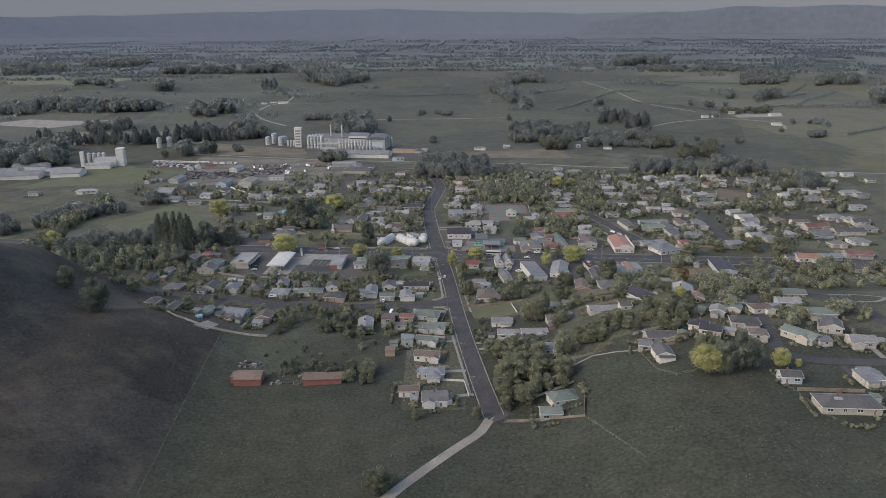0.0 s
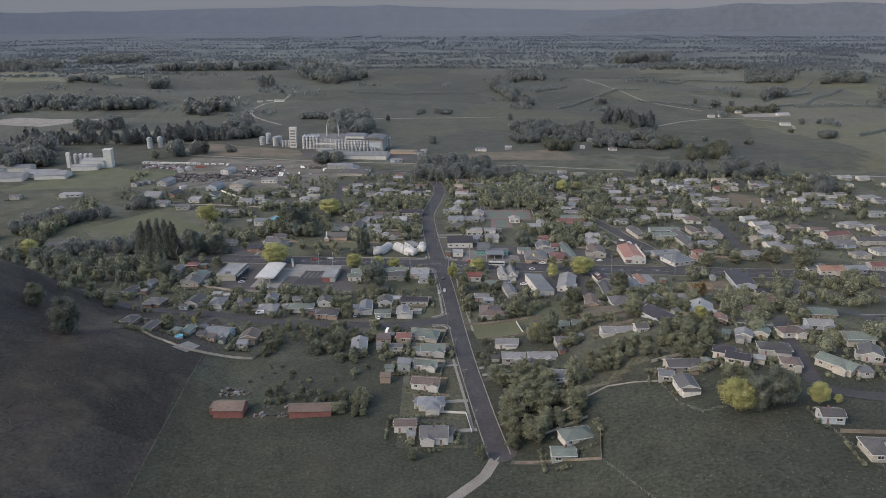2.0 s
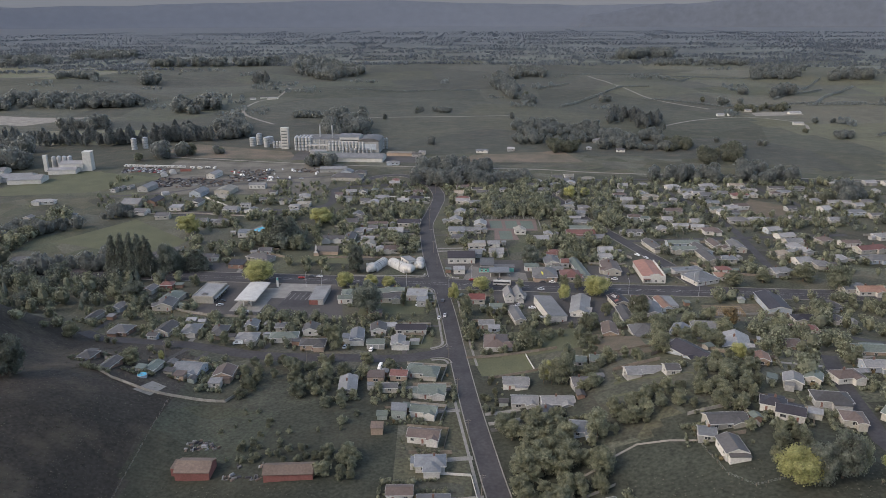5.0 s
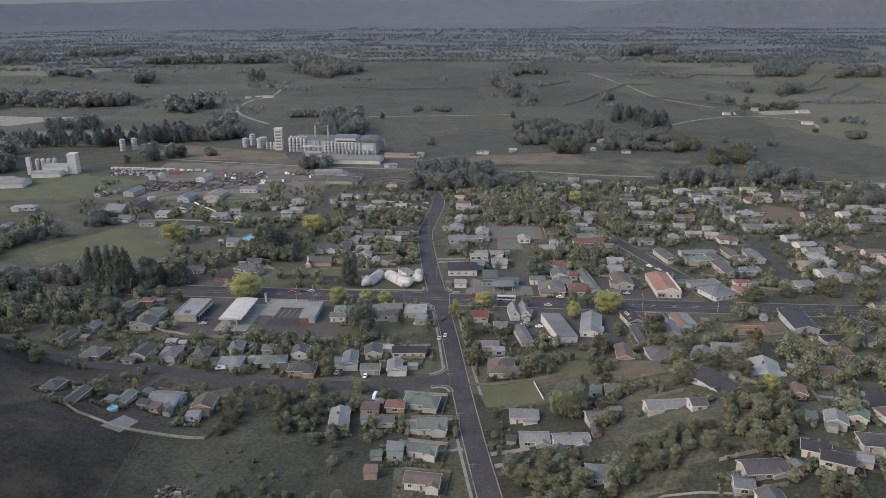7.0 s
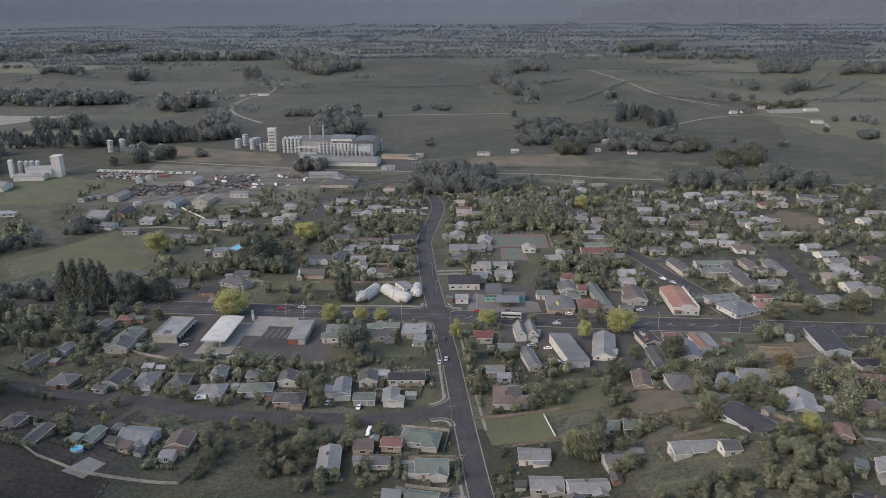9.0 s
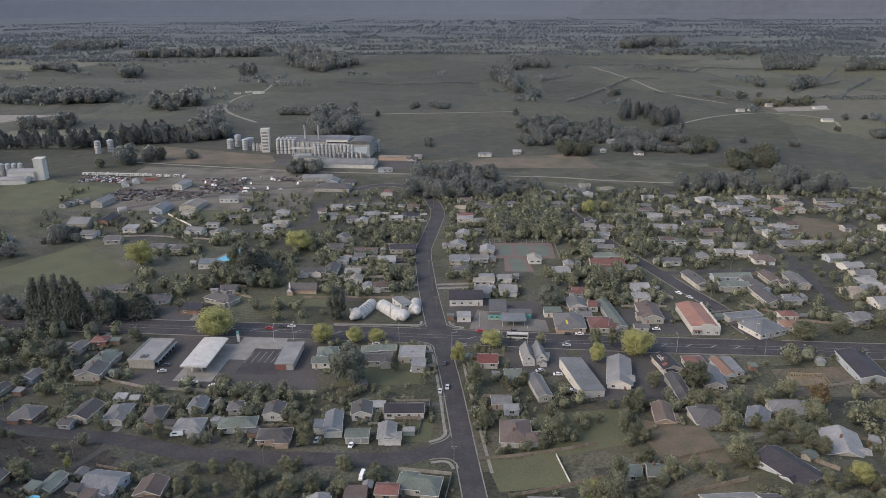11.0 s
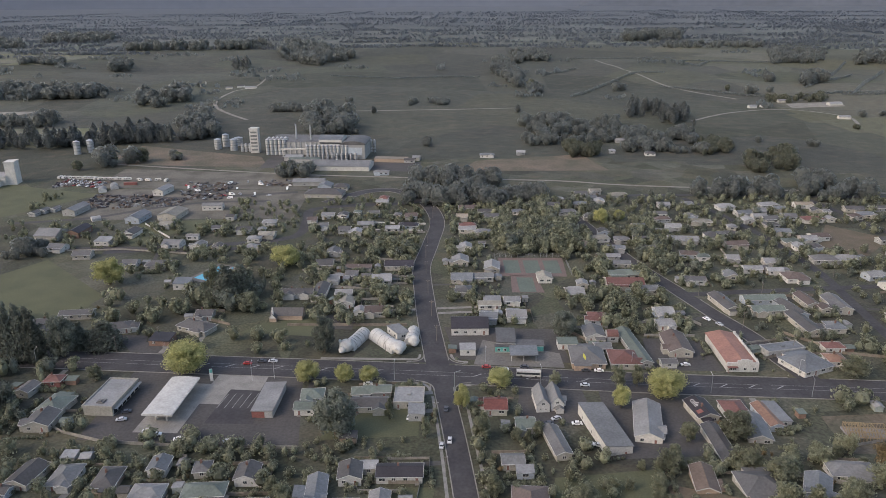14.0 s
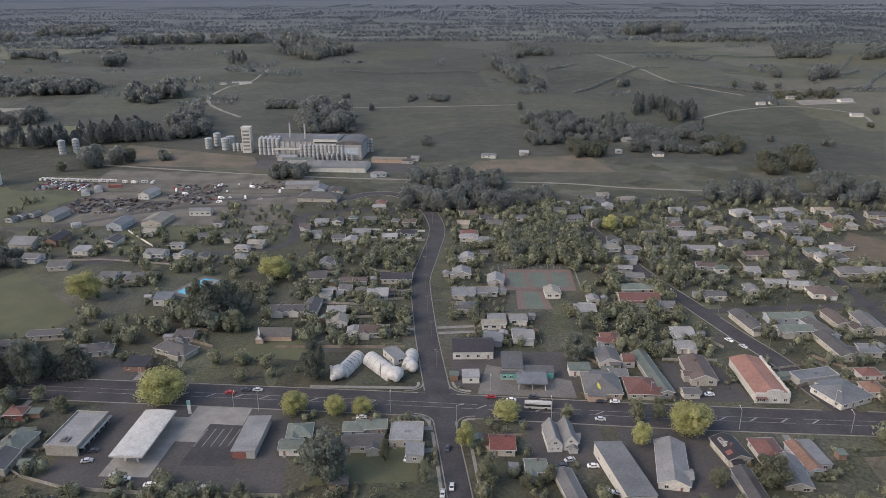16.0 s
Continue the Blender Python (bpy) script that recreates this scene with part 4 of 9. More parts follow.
house(-5.6, 387.8, 0, 12.4, 8.6, 'gable', 'e', 'w', wings=[(2.6, -3.4, 6.4, 6.0, 'gy'), (-7.4, -1.2, 3.4, 5.2, 'west')])
house(-10.4, 409.4, -10, 15.4, 8.4, 'hip', 'e', 'c', wings=[(4.6, -3.6, 6.4, 5.6, 'hip'), (-4.4, 3.4, 6, 5, 'hip')])
house(-9, 368.2, -12, 11.4, 6.0, 'gable', 'e', 'w', wings=[(3.4, -2.2, 4.6, 5.0, 'gy')])
house(-20, 367, 0, 6.4, 6.6, 'mono', 'l', 'g', 4.2, wings=[])
house(-28.6, 353.6, 0, 5.0, 4.4, 'mono', 'u', 't', 3.0, windows=False, kind_name="shed", category="shed", label="small derelict timber shed with a rusted roof", wings=[])
house(-45.7, 393.4, 3, 7.8, 15, 'gable', 'l', 'y')
house(-25.8, 392.1, 0, 7.3, 4.5, 'gable', 'g', 'c')
house(-33.3, 403.5, 0, 8, 6.2, 'mono', 'n', 't')
house(-22, 405.5, -5, 8.1, 6.2, 'gable', 'r', 't')
house(28.6, 443.4, -4, 12.2, 16.4, 'hip', 'n', 'w', wings=[(6.2, -4.2, 9.4, 7.6, 'hip')])
house(24.8, 468.3, 0, 8.5, 6.2, 'gable', 'l', 'c')
house(28.8, 462, 0, 6.4, 4.5, 'mono', 'w', 'b')
house(109.1, 444.6, 0, 14.3, 12.7, 'hip', 'g', 'c')
house(127.3, 441, -28, 8.0, 12.5, 'gable', 'b', 'w', wings=[(1.6, -4.6, 10.6, 5.4, 'gx')])
house(145.8, 453.1, -6, 15.6, 8.6, 'hip', 'l', 'w', wings=[(1.0, -5.2, 8, 2.6, 'mono')])
house(208.2, 468.3, 0, 12.9, 7.7, 'hip', 'k', 'c')
house(195.2, 442.7, -6, 13.1, 7.5, 'hip', 'r', 'c')
house(168.4, 402.6, 0, 9.5, 8.2, 'hip', 'n', 't')
house(-207.1, 481.5, -10, 5.2, 12.7, 'gable', 'd', 'c')
house(-198.5, 496.1, -10, 5.9, 8.3, 'gable', 'g', 'b')
house(-182.5, 462.1, -10, 10.4, 9.7, 'hip', 'g', 'n')
house(-161.1, 453.2, -10, 5.4, 4.5, 'gable', 'd', 'b')
house(-157.4, 463, -10, 8.8, 13.2, 'gable', 'd', 'c', wings=[])
house(-142.7, 462, 0, 8.8, 12.2, 'hip', 'l', 'w', wings=[(1.9, -5.4, 4.4, 4.4, 'gy')])
house(-147.3, 475.1, 0, 5.4, 4.5, 'mono', 'w', 'c')
house(-171.3, 512.5, -10, 10.6, 14, 'hip', 'e', 'c')
house(-190.8, 526.6, -10, 6.1, 8.5, 'gable', 'g', 'c')
house(-126.1, 460.2, 0, 8.1, 12, 'hip', 'd', 't')
house(-108.4, 451.6, 0, 11.3, 8.0, 'hip', 'l', 'y', wings=[(3.0, -4.2, 5.2, 4.8, 'hip')])
house(-109.9, 468, 0, 6.8, 8.4, 'gable', 'b', 'w', wings=[])
house(-160.7, 398.7, -10, 5.4, 13, 'gable', 'd', 'n')
house(-174.9, 408, -10, 7, 7.5, 'hip', 'd', 'n')
house(-142.8, 405.7, -10, 5, 9.8, 'gable', 'e', 'c')
house(-146.7, 400.9, -10, 4, 4.5, 'mono', 'e', 'c')
house(-126.6, 410.4, -10, 13.4, 11.3, 'gable', 'b', 'b')
house(-128.6, 401.7, -10, 5.1, 4.5, 'mono', 'n', 't')
house(-109, 409.1, 0, 9.1, 10.1, 'gable', 'n', 't')
house(-110.9, 399.1, 0, 5.7, 4.5, 'mono', 'l', 'w')
house(-88.2, 452.4, 3, 14.8, 7.6, 'hip', 'e', 'w', wings=[])
house(-92.9, 466, 6, 5.9, 6.2, 'hip', 'g', 'c')
house(-75, 462.4, 0, 8.0, 9.4, 'gable', 'd', 'w', wings=[(4.9, -3.4, 2.2, 3.4, 'mono')])
house(-70.8, 443.2, 2, 13.2, 7.6, 'hip', 'd', 't', wings=[(3.6, -3.8, 5.4, 5.0, 'hip')])
house(-47.8, 452.4, 3, 6.8, 14.2, 'gable', 'b', 'w', wings=[(-5.6, -1.6, 5.2, 6.6, 'west'), (0.2, -5.6, 7.4, 4.4, 'gx')])
house(-36.7, 462.2, 2, 8.4, 9.8, 'gable', 'd', 'w', wings=[])
house(-30, 466.1, 0, 6.5, 4.5, 'mono', 'w', 'c')
house(-18.2, 462.2, 0, 17.1, 7.7, 'gable', 'k', 'w', wings=[])
house(-36.7, 443.1, 0, 9.4, 6.0, 'gable', 'e', 'w', windows=False, kind_name="garage", category="garage", label="white three-door garage with a dull green roof", wings=[])
house(-24.6, 444.4, 0, 6.8, 11.0, 'gable', 'l', 'w', wings=[(2.6, -3.4, 6.6, 4.8, 'gx')])
house(-40.1, 486.2, 0, 6.8, 4.5, 'mono', 'd', 't')
house(-59.6, 518.5, 4, 9.6, 8.4, 'hip', 'e', 'w', wings=[(-2.4, -4, 4.2, 4.6, 'gy')])
house(-61.4, 508.4, 0, 8.6, 6.2, 'gable', 'e', 'w', wings=[])
house(-38.1, 520.5, 2, 8, 6.2, 'hip', 'e', 'b')
house(-31, 521.7, 2, 12.3, 6.2, 'gable', 'e', 'y')
house(-33.5, 510.6, 2, 16, 7.7, 'gable', 'd', 'c')
house(-16.4, 516.6, -2, 13.1, 13.3, 'flat', 'w', 'c')
house(-12.9, 504.1, 0, 6.7, 8.4, 'mono', 'w', 'y')
house(21.4, 508.2, -2, 9.6, 9.4, 'gable', 'R', 'c', wings=[(-6.2, 1, 3, 6, 'west')])
house(32.5, 493.2, 0, 7.8, 7.4, 'gable', 'e', 'y')
house(-171.1, 500.6, 0, 10.5, 11.7, 'gable', 'g', 'c')
house(-182.6, 534.9, 0, 7.5, 6.2, 'hip', 'r', 'R')
house(13.8, 588.8, 0, 19.7, 14.4, 'gable', 'k', 'w', 4.0, kind_name="workshop", category="workshop", label="white-fronted vehicle workshop with a wide dark ribbed roof", wings=[])
house(24.9, 600.3, -4, 9.6, 7.8, 'gable', 'b', 'y')
house(11.6, 561.8, 0, 7.7, 6.2, 'mono', 'w', 'w')
house(70.1, 552.9, -4, 16, 18.4, 'hip', 'g', 't')
house(87.9, 550.1, -4, 14.3, 14.5, 'hip', 'r', 'c')
house(79.8, 561.9, 0, 7.9, 6.2, 'gable', 'l', 'y')
house(78.7, 578, 0, 10, 12.6, 'gable', 'g', 'w')
house(87.4, 574.4, 0, 5.9, 5.6, 'vault', 'r', 'y')
house(62.9, 567.3, 0, 9.9, 6.2, 'mono', 'e', 'w')
house(84.5, 597.4, -6, 9.2, 11, 'hip', 'r', 'b')
house(108.3, 545.6, 0, 7.4, 4.5, 'gable', 'g', 'w')
house(190, 546.8, 0, 8.3, 8.2, 'hip', 'o', 'w')
house(195.8, 559.9, 0, 9.6, 6.2, 'hip', 'r', 'w')
house(40.4, 602.2, 0, 10.6, 9.9, 'gable', 'w', 'w')
house(26.5, 616.9, 0, 12.7, 6.2, 'gable', 'c', 'w')
house(40, 622.6, 0, 9.1, 6.9, 'gable', 'l', 'w')
house(28.5, 622.8, 0, 9.8, 6.2, 'mono', 'l', 'w')
house(64.3, 658.8, 0, 8.6, 9.7, 'gable', 'c', 'w')
house(78.7, 633.8, 0, 10.8, 9.9, 'gable', 'w', 'c')
house(85.9, 647.2, 0, 5.9, 6.7, 'gable', 'l', 'c')
house(112.4, 648.6, -2, 22.7, 11, 'gable', 'r', 'c')
house(115.8, 663.2, -2, 20, 7.5, 'gable', 'e', 'c')
house(122.5, 637.7, 0, 13.7, 7.9, 'gable', 'l', 'c')
house(118.1, 682, -5, 12.4, 6.6, 'gable', 'l', 'c')
house(116, 697, -5, 11.9, 6.3, 'gable', 'w', 'y')
house(123.2, 603.9, 2, 9.8, 9.7, 'gable', 'w', 'b')
house(119.4, 588.9, 5, 9.1, 7.5, 'gable', 'w', 'w')
house(157.3, 652, -6, 12.4, 7.2, 'gable', 'g', 'w')
house(182.7, 659.4, 0, 6.8, 8.9, 'gable', 'l', 'c')
house(200.8, 669.9, -4, 11.9, 6.2, 'gable', 'w', 'w')
house(218.1, 682.8, -4, 9, 8.1, 'gable', 'w', 'c')
house(213.8, 666.5, -6, 9.7, 6.2, 'gable', 'w', 'w')
house(221.7, 655.1, 0, 13.6, 10.5, 'hip', 'n', 'w')
house(186.9, 621.3, 2, 24.6, 7.4, 'gable', 'e', 'b')
house(182.4, 605.9, 2, 18.2, 7.4, 'gable', 'e', 'c')
house(209.2, 583.3, 0, 8.2, 9.1, 'hip', 'b', 'c')
house(215.9, 606.8, 0, 5.7, 6.9, 'gable', 'n', 'c')
house(-88, 637.5, 0, 20, 8, 'gable', 'd', 'w', wings=[(-4, -3, 6.4, 6.4, 'gy'), (5, -3, 5.2, 5.4, 'gy')])
house(-74, 638.5, -3, 7.6, 22, 'gable', 'd', 'w', wings=[])
house(-56.3, 622.3, 0, 8.6, 9, 'gable', 'c', 'w')
house(-47.2, 609.4, 0, 6.1, 6.2, 'gable', 'w', 'w')
house(-38.4, 609.9, 0, 11.9, 8.9, 'gable', 'n', 'c')
house(-59.4, 636, 0, 9.8, 7.4, 'gable', 'l', 'w', wings=[])
house(-68.6, 659.1, 0, 7.2, 7.1, 'gable', 'l', 'w')
house(-57.9, 667.3, 0, 7.5, 7.5, 'gable', 'g', 'y')
house(-38.2, 658.4, 0, 11.7, 10.4, 'gable', 'w', 'w')
house(-48.3, 664.1, 0, 6.2, 4.7, 'gable', 'g', 'c')
house(-28.3, 683.7, 0, 18.7, 10.2, 'gable', 'k', 'c')
house(-50.6, 679.2, 0, 8.1, 6.2, 'gable', 'n', 'c')
house(-59.3, 679.4, 0, 8, 6.2, 'gable', 'n', 'c')
house(-75.4, 710.5, -4, 9.5, 11.7, 'gable', 'g', 'y')
house(-77.8, 686.8, 0, 10.7, 10.5, 'gable', 'd', 'c')
house(-134, 591.5, -26, 19.5, 9.6, 'hip', 'd', 'c', wings=[(4, -4.6, 7, 4, 'hip')])
house(-147.4, 577, -6, 11, 8.6, 'mono', 'k', 'n', 2.6, wings=[])
house(-133.9, 607.1, 0, 9.1, 8.4, 'gable', 'd', 'y')
house(-176, 592, 12, 13, 9, 'hip', 'd', 'w', wings=[(7.6, -1, 5, 6, 'hip')])
house(-216.8, 598.4, 4, 15.1, 6.2, 'gable', 'd', 'c')
house(-206.8, 609.7, 6, 17.6, 6.7, 'gable', 'g', 'c')
house(-210.9, 588.6, 4, 10.5, 6.2, 'mono', 'd', 'c')
house(-208.7, 691.5, 0, 10.6, 10.5, 'gable', 'g', 'w')
house(-249.3, 709.7, 5, 13.7, 10.7, 'gable', 'g', 'c')
house(-190, 688.6, 6, 14.4, 9.1, 'hip', 'g', 'c')
house(-162.4, 655.1, 6, 9.3, 11.6, 'mono', 'b', 'w')
house(-140.8, 676.9, 0, 5.6, 4.5, 'mono', 'w', 'b')
house(12.3, 690.8, 0, 12.1, 13.5, 'gable', 'l', 'c')
house(12, 659.3, 0, 13, 11.3, 'gable', 'b', 'c')
house(25.5, 661, 0, 13, 7.2, 'gable', 'l', 'c')
house(32.7, 678.5, -6, 9.4, 12.4, 'gable', 'w', 'c')
house(17.1, 718.7, 0, 9.1, 10.3, 'gable', 'w', 'w')
house(29, 726.6, 0, 5.5, 5.2, 'gable', 'g', 'b')
house(12.8, 639.1, 0, 9.2, 10, 'hip', 'g', 'c')
house(64.6, 489.3, 9, 10.8, 32.5, 'mono', 'l', 'w', 4.2, wings=[])
house(83.8, 494.2, -13, 10.6, 26.8, 'gable', 'w', 'w')
house(95.8, 562.5, 4, 6.3, 38, 'gable', 'e', 'y')
house(162.2, 616.5, 8, 8, 22.3, 'gable', 'd', 'c')
house(196.6, 606.5, 11, 7.5, 20.9, 'gable', 'd', 'b')
house(194.7, 587.7, 3, 8.3, 25.6, 'gable', 'd', 'c')
house(210.9, 618.3, 3, 7.1, 17.1, 'gable', 'n', 'c')
house(225.7, 612.9, -2, 9.2, 20.4, 'gable', 'g', 'c')
house(135.2, 497.2, 4, 5.5, 17.6, 'gable', 'o', 'b')
house(140.5, 499.9, 3, 5.4, 15.8, 'mono', 'l', 'y')
house(123.5, 501.5, 1, 9.4, 14.6, 'hip', 'r', 'w', wings=[(0.4, -8, 3.6, 3, 'gy')])
house(126.4, 488.2, -8, 9.2, 18, 'gable', 'l', 'y', 2.6, wings=[])
house(109.3, 502.7, 8, 9, 14.4, 'gable', 'k', 'c')
house(107.5, 477, 0, 6.3, 24.5, 'gable', 'd', 'c')
house(43.5, 480.4, 9, 6.1, 19.9, 'gable', 'g', 'c')
house(118.1, 564.7, -3, 11.6, 20.9, 'gable', 'n', 'c')
house(169.8, 558.9, 12, 20.9, 7.7, 'flat', 'b', 'y')
house(174.3, 543.5, 21, 18.2, 16.3, 'hip', 'b', 'w')
house(202.7, 496.9, -5, 13, 27.9, 'gable', 'k', 'b')
house(91.5, 450, -8, 7.6, 14.5, 'gable', 'u', 't', wings=[(4.2, -3, 3.6, 6, 'east')])
house(144.3, 410.1, -16, 12.3, 17, 'gable', 'w', 'y')
house(-274.2, 725.9, -8, 13.1, 10.4, 'gable', 'g', 'w')
house(-169.9, 797.6, -4, 8.2, 7.8, 'gable', 'd', 'w')
house(-137.9, 741.5, -4, 10.6, 7.7, 'hip', 'w', 'w')
house(-130.2, 750.8, -4, 13.2, 9, 'gable', 'c', 'c')
house(-135.4, 782.8, 5, 12.2, 9.1, 'hip', 'w', 'w')
house(-150.7, 763.6, 5, 12.8, 8.2, 'gable', 'd', 'w')
house(-137.1, 763.3, 5, 5.9, 6.5, 'gable', 'w', 'c')
house(-91.4, 799.7, 0, 11.5, 9, 'gable', 'l', 'w')
house(-79.2, 799.4, -4, 8.8, 9.7, 'gable', 'd', 'w')
house(-68.5, 809.3, -4, 6.3, 6.9, 'hip', 'e', 'w')
house(-93.5, 771.1, 5, 13.5, 8.7, 'gable', 'l', 'w')
house(-73.7, 761.6, 0, 10.3, 9.5, 'gable', 'g', 'y')
house(-64.1, 755.1, 0, 8.9, 9.8, 'gable', 'w', 'c')
house(-58.6, 774, 5, 14.3, 9.7, 'gable', 'l', 'w')
house(-49.8, 838.4, -8, 12.1, 8, 'gable', 'w', 'c')
house(-49.3, 851.7, -4, 8.6, 9.4, 'hip', 'r', 'c')
house(-34.9, 801, -8, 6.1, 6.7, 'hip', 'g', 'c')
house(-23.9, 796.4, 0, 11.3, 8.8, 'gable', 'n', 'y')
house(-25.1, 770.5, -8, 16.6, 9.2, 'hip', 'k', 'b')
house(-37.1, 763.1, 0, 12.3, 7.7, 'gable', 'w', 'w')
house(-54.9, 804.5, 5, 10.6, 7.8, 'gable', 'g', 'b')
house(-102.4, 787.4, 5, 8.7, 8.7, 'gable', 'n', 'w')
house(-135, 722.3, -8, 9.4, 10.2, 'hip', 'w', 'c')
house(22.7, 817.3, 5, 17.1, 9.6, 'gable', 'n', 'y')
house(17.2, 792.4, -4, 10.4, 8.8, 'gable', 't', 'c')
house(37.6, 806.3, 5, 15.9, 7.9, 'gable', 'd', 'y')
house(40.9, 791.8, -4, 13, 10.2, 'gable', 'g', 'w')
house(20.4, 769.3, 5, 14.1, 7.8, 'hip', 'r', 'w')
house(20, 759.1, -8, 14.6, 8.7, 'gable', 'w', 'c')
house(31.7, 752.5, -8, 12.9, 9.5, 'hip', 'l', 'c')
house(59.8, 828.7, 5, 15.7, 8.4, 'hip', 'd', 'y')
house(64, 805.6, -8, 11.5, 7.9, 'hip', 'b', 'w')
house(75.4, 825.1, -4, 8.3, 7.7, 'hip', 'l', 'y')
house(51, 764.6, -8, 11.6, 10.2, 'gable', 'd', 'y')
house(62.1, 770.8, 0, 14.2, 9.5, 'gable', 'g', 'c')
house(95.9, 824.5, -8, 11.1, 8.5, 'gable', 'g', 'w')
house(103.7, 843.8, 0, 7.6, 7.6, 'hip', 'w', 'w')
house(103.6, 804.4, 5, 16.1, 8, 'hip', 'g', 'y')
house(125.9, 860.4, 0, 12.8, 9.8, 'gable', 'g', 'c')
house(119.2, 827, -8, 12.1, 9.4, 'hip', 'b', 'c')
house(131.6, 846.4, -4, 11.6, 10.2, 'gable', 'b', 'y')
house(140.3, 868.9, 5, 11, 8.5, 'gable', 'c', 'y')
house(136.9, 834.6, -8, 9.5, 10, 'gable', 'w', 'c')
house(158.6, 855.9, 5, 16.8, 8.3, 'hip', 'c', 'y')
house(116.2, 734.8, 5, 14.4, 8.6, 'hip', 'c', 'w')
house(103, 756.8, -8, 6.6, 7.3, 'hip', 'w', 'w')
house(120.2, 789.5, 5, 8.8, 9.7, 'gable', 'g', 'c')
house(178, 795, -4, 10.9, 7.9, 'gable', 'g', 'w')
house(175.8, 781.1, 5, 13.4, 7.6, 'hip', 'n', 'y')
house(177.7, 761.1, -8, 13, 10.4, 'gable', 'w', 'y')
house(199.3, 787.3, -4, 8.2, 9, 'gable', 'w', 'b')
house(202.8, 773.5, -8, 19.7, 8.3, 'hip', 'c', 'c')
house(200.2, 739.6, 0, 12.7, 10.4, 'hip', 'd', 'w')
house(212.9, 741.7, -4, 17.1, 9.7, 'hip', 'g', 'c')
house(238.6, 815.7, 5, 16.6, 10, 'hip', 'w', 'w')
house(222.4, 759.9, -8, 7.1, 7.8, 'hip', 'l', 'c')
house(246, 796, 5, 14.3, 8.4, 'gable', 'b', 'y')
house(254.6, 785.8, 0, 12.3, 8.8, 'gable', 'w', 'w')
house(241.9, 776.5, 0, 9.2, 9.9, 'gable', 'w', 'y')
house(262.3, 802.9, 0, 9.7, 8.2, 'gable', 'l', 'y')
house(259.9, 778.7, 5, 14.1, 10, 'gable', 'g', 'w')
house(254.6, 762.9, 5, 11.9, 8.1, 'hip', 'd', 'c')
house(276.4, 819.3, 5, 18.1, 9.4, 'hip', 'w', 'y')
house(279.7, 806.9, -8, 10.9, 8.3, 'gable', 'b', 'c')
house(277.9, 785.2, -8, 12.5, 10.2, 'gable', 'g', 'b')
house(255, 746.6, -8, 13.4, 9.1, 'gable', 'b', 'c')
house(305.6, 818.5, -4, 17.4, 9.1, 'gable', 't', 'w')
house(251.5, 723.3, -4, 13.7, 9.8, 'hip', 'e', 'c')
house(265.7, 728.6, 0, 13.1, 10.4, 'gable', 'w', 'c')
house(308.1, 801.6, 0, 8, 8.8, 'gable', 'd', 'c')
house(293.4, 777.8, -4, 19.2, 8.1, 'hip', 'r', 'w')
house(276.4, 734.1, 5, 15.2, 10.1, 'gable', 'n', 'w')
house(315.2, 798.5, -8, 7, 7.7, 'hip', 'w', 'w')
house(341.2, 805.2, -4, 17.6, 8.5, 'gable', 'd', 'c')
house(330.9, 783.7, 5, 11, 8.5, 'hip', 'n', 'c')
house(175.5, 731, -8, 24.6, 9.4, 'gable', 'w', 'y')
house(169.9, 698.9, -8, 13.9, 8.7, 'hip', 'n', 'b')
house(177.1, 693.7, -4, 9.2, 7.8, 'hip', 'e', 'w')
house(209.3, 718.9, 5, 18.1, 9.5, 'gable', 'n', 'c')
house(195.5, 690.3, -4, 9.3, 9.2, 'gable', 'w', 'y')
house(251.7, 712.4, 0, 8.4, 9.3, 'gable', 'w', 'w')
house(262.8, 712.1, 0, 9.4, 9.5, 'hip', 'd', 'b')
house(256.5, 686.9, -4, 16.3, 9.7, 'hip', 'g', 'y')
house(272.4, 686.5, -8, 16.6, 9.3, 'hip', 'w', 'y')
house(165.6, 749, -4, 10.1, 8.1, 'gable', 'l', 'c')
house(144.7, 731.8, -8, 12.1, 9, 'gable', 'g', 'c')
house(151.2, 761.9, 0, 11.1, 10, 'gable', 'b', 'c')
house(131.2, 732.1, -8, 12, 8.4, 'hip', 'g', 'y')
house(144, 709.9, 5, 10.9, 9.5, 'gable', 'g', 'y')
house(122.3, 712.5, -8, 13.9, 8.1, 'gable', 'b', 'y')
house(101.8, 721.7, -8, 10.1, 10.3, 'hip', 't', 'c')
house(121.8, 750.1, 5, 8.2, 9.1, 'gable', 'd', 'b')
house(188.6, 821.8, 0, 10.5, 9.5, 'gable', 'w', 'y')
house(210, 824.4, 0, 9.7, 8.5, 'hip', 'l', 'c')
house(53.7, 1029.3, -4, 18.4, 8.2, 'hip', 'b', 'w')
house(92.8, 1042.1, -4, 11.2, 9.3, 'gable', 'w', 'y')
house(197.6, 1047.2, -8, 7.7, 8.5, 'hip', 'w', 'y')
house(236.5, 1031.4, -8, 12.8, 10.3, 'hip', 'd', 'w')
house(205.9, 1123.7, -8, 23.9, 9.1, 'hip', 'l', 'w')
house(222.6, 1109.3, 0, 16.7, 10, 'hip', 'w', 'y')
house(202.1, 1152.6, -4, 24.6, 8, 'hip', 'g', 'c')
house(-58.6, 950.2, 0, 17.6, 8.5, 'hip', 'w', 'b')
house(-32.1, 1005.3, -4, 13, 7.9, 'gable', 'd', 'y')
house(-24.7, 1018.3, -8, 9.6, 8.9, 'gable', 'w', 'c')
house(324.4, 1095.5, 0, 21.3, 9.6, 'gable', 'c', 'y')
house(307.8, 778, 0, 6.6, 7.2, 'gable', 'w', 'c')
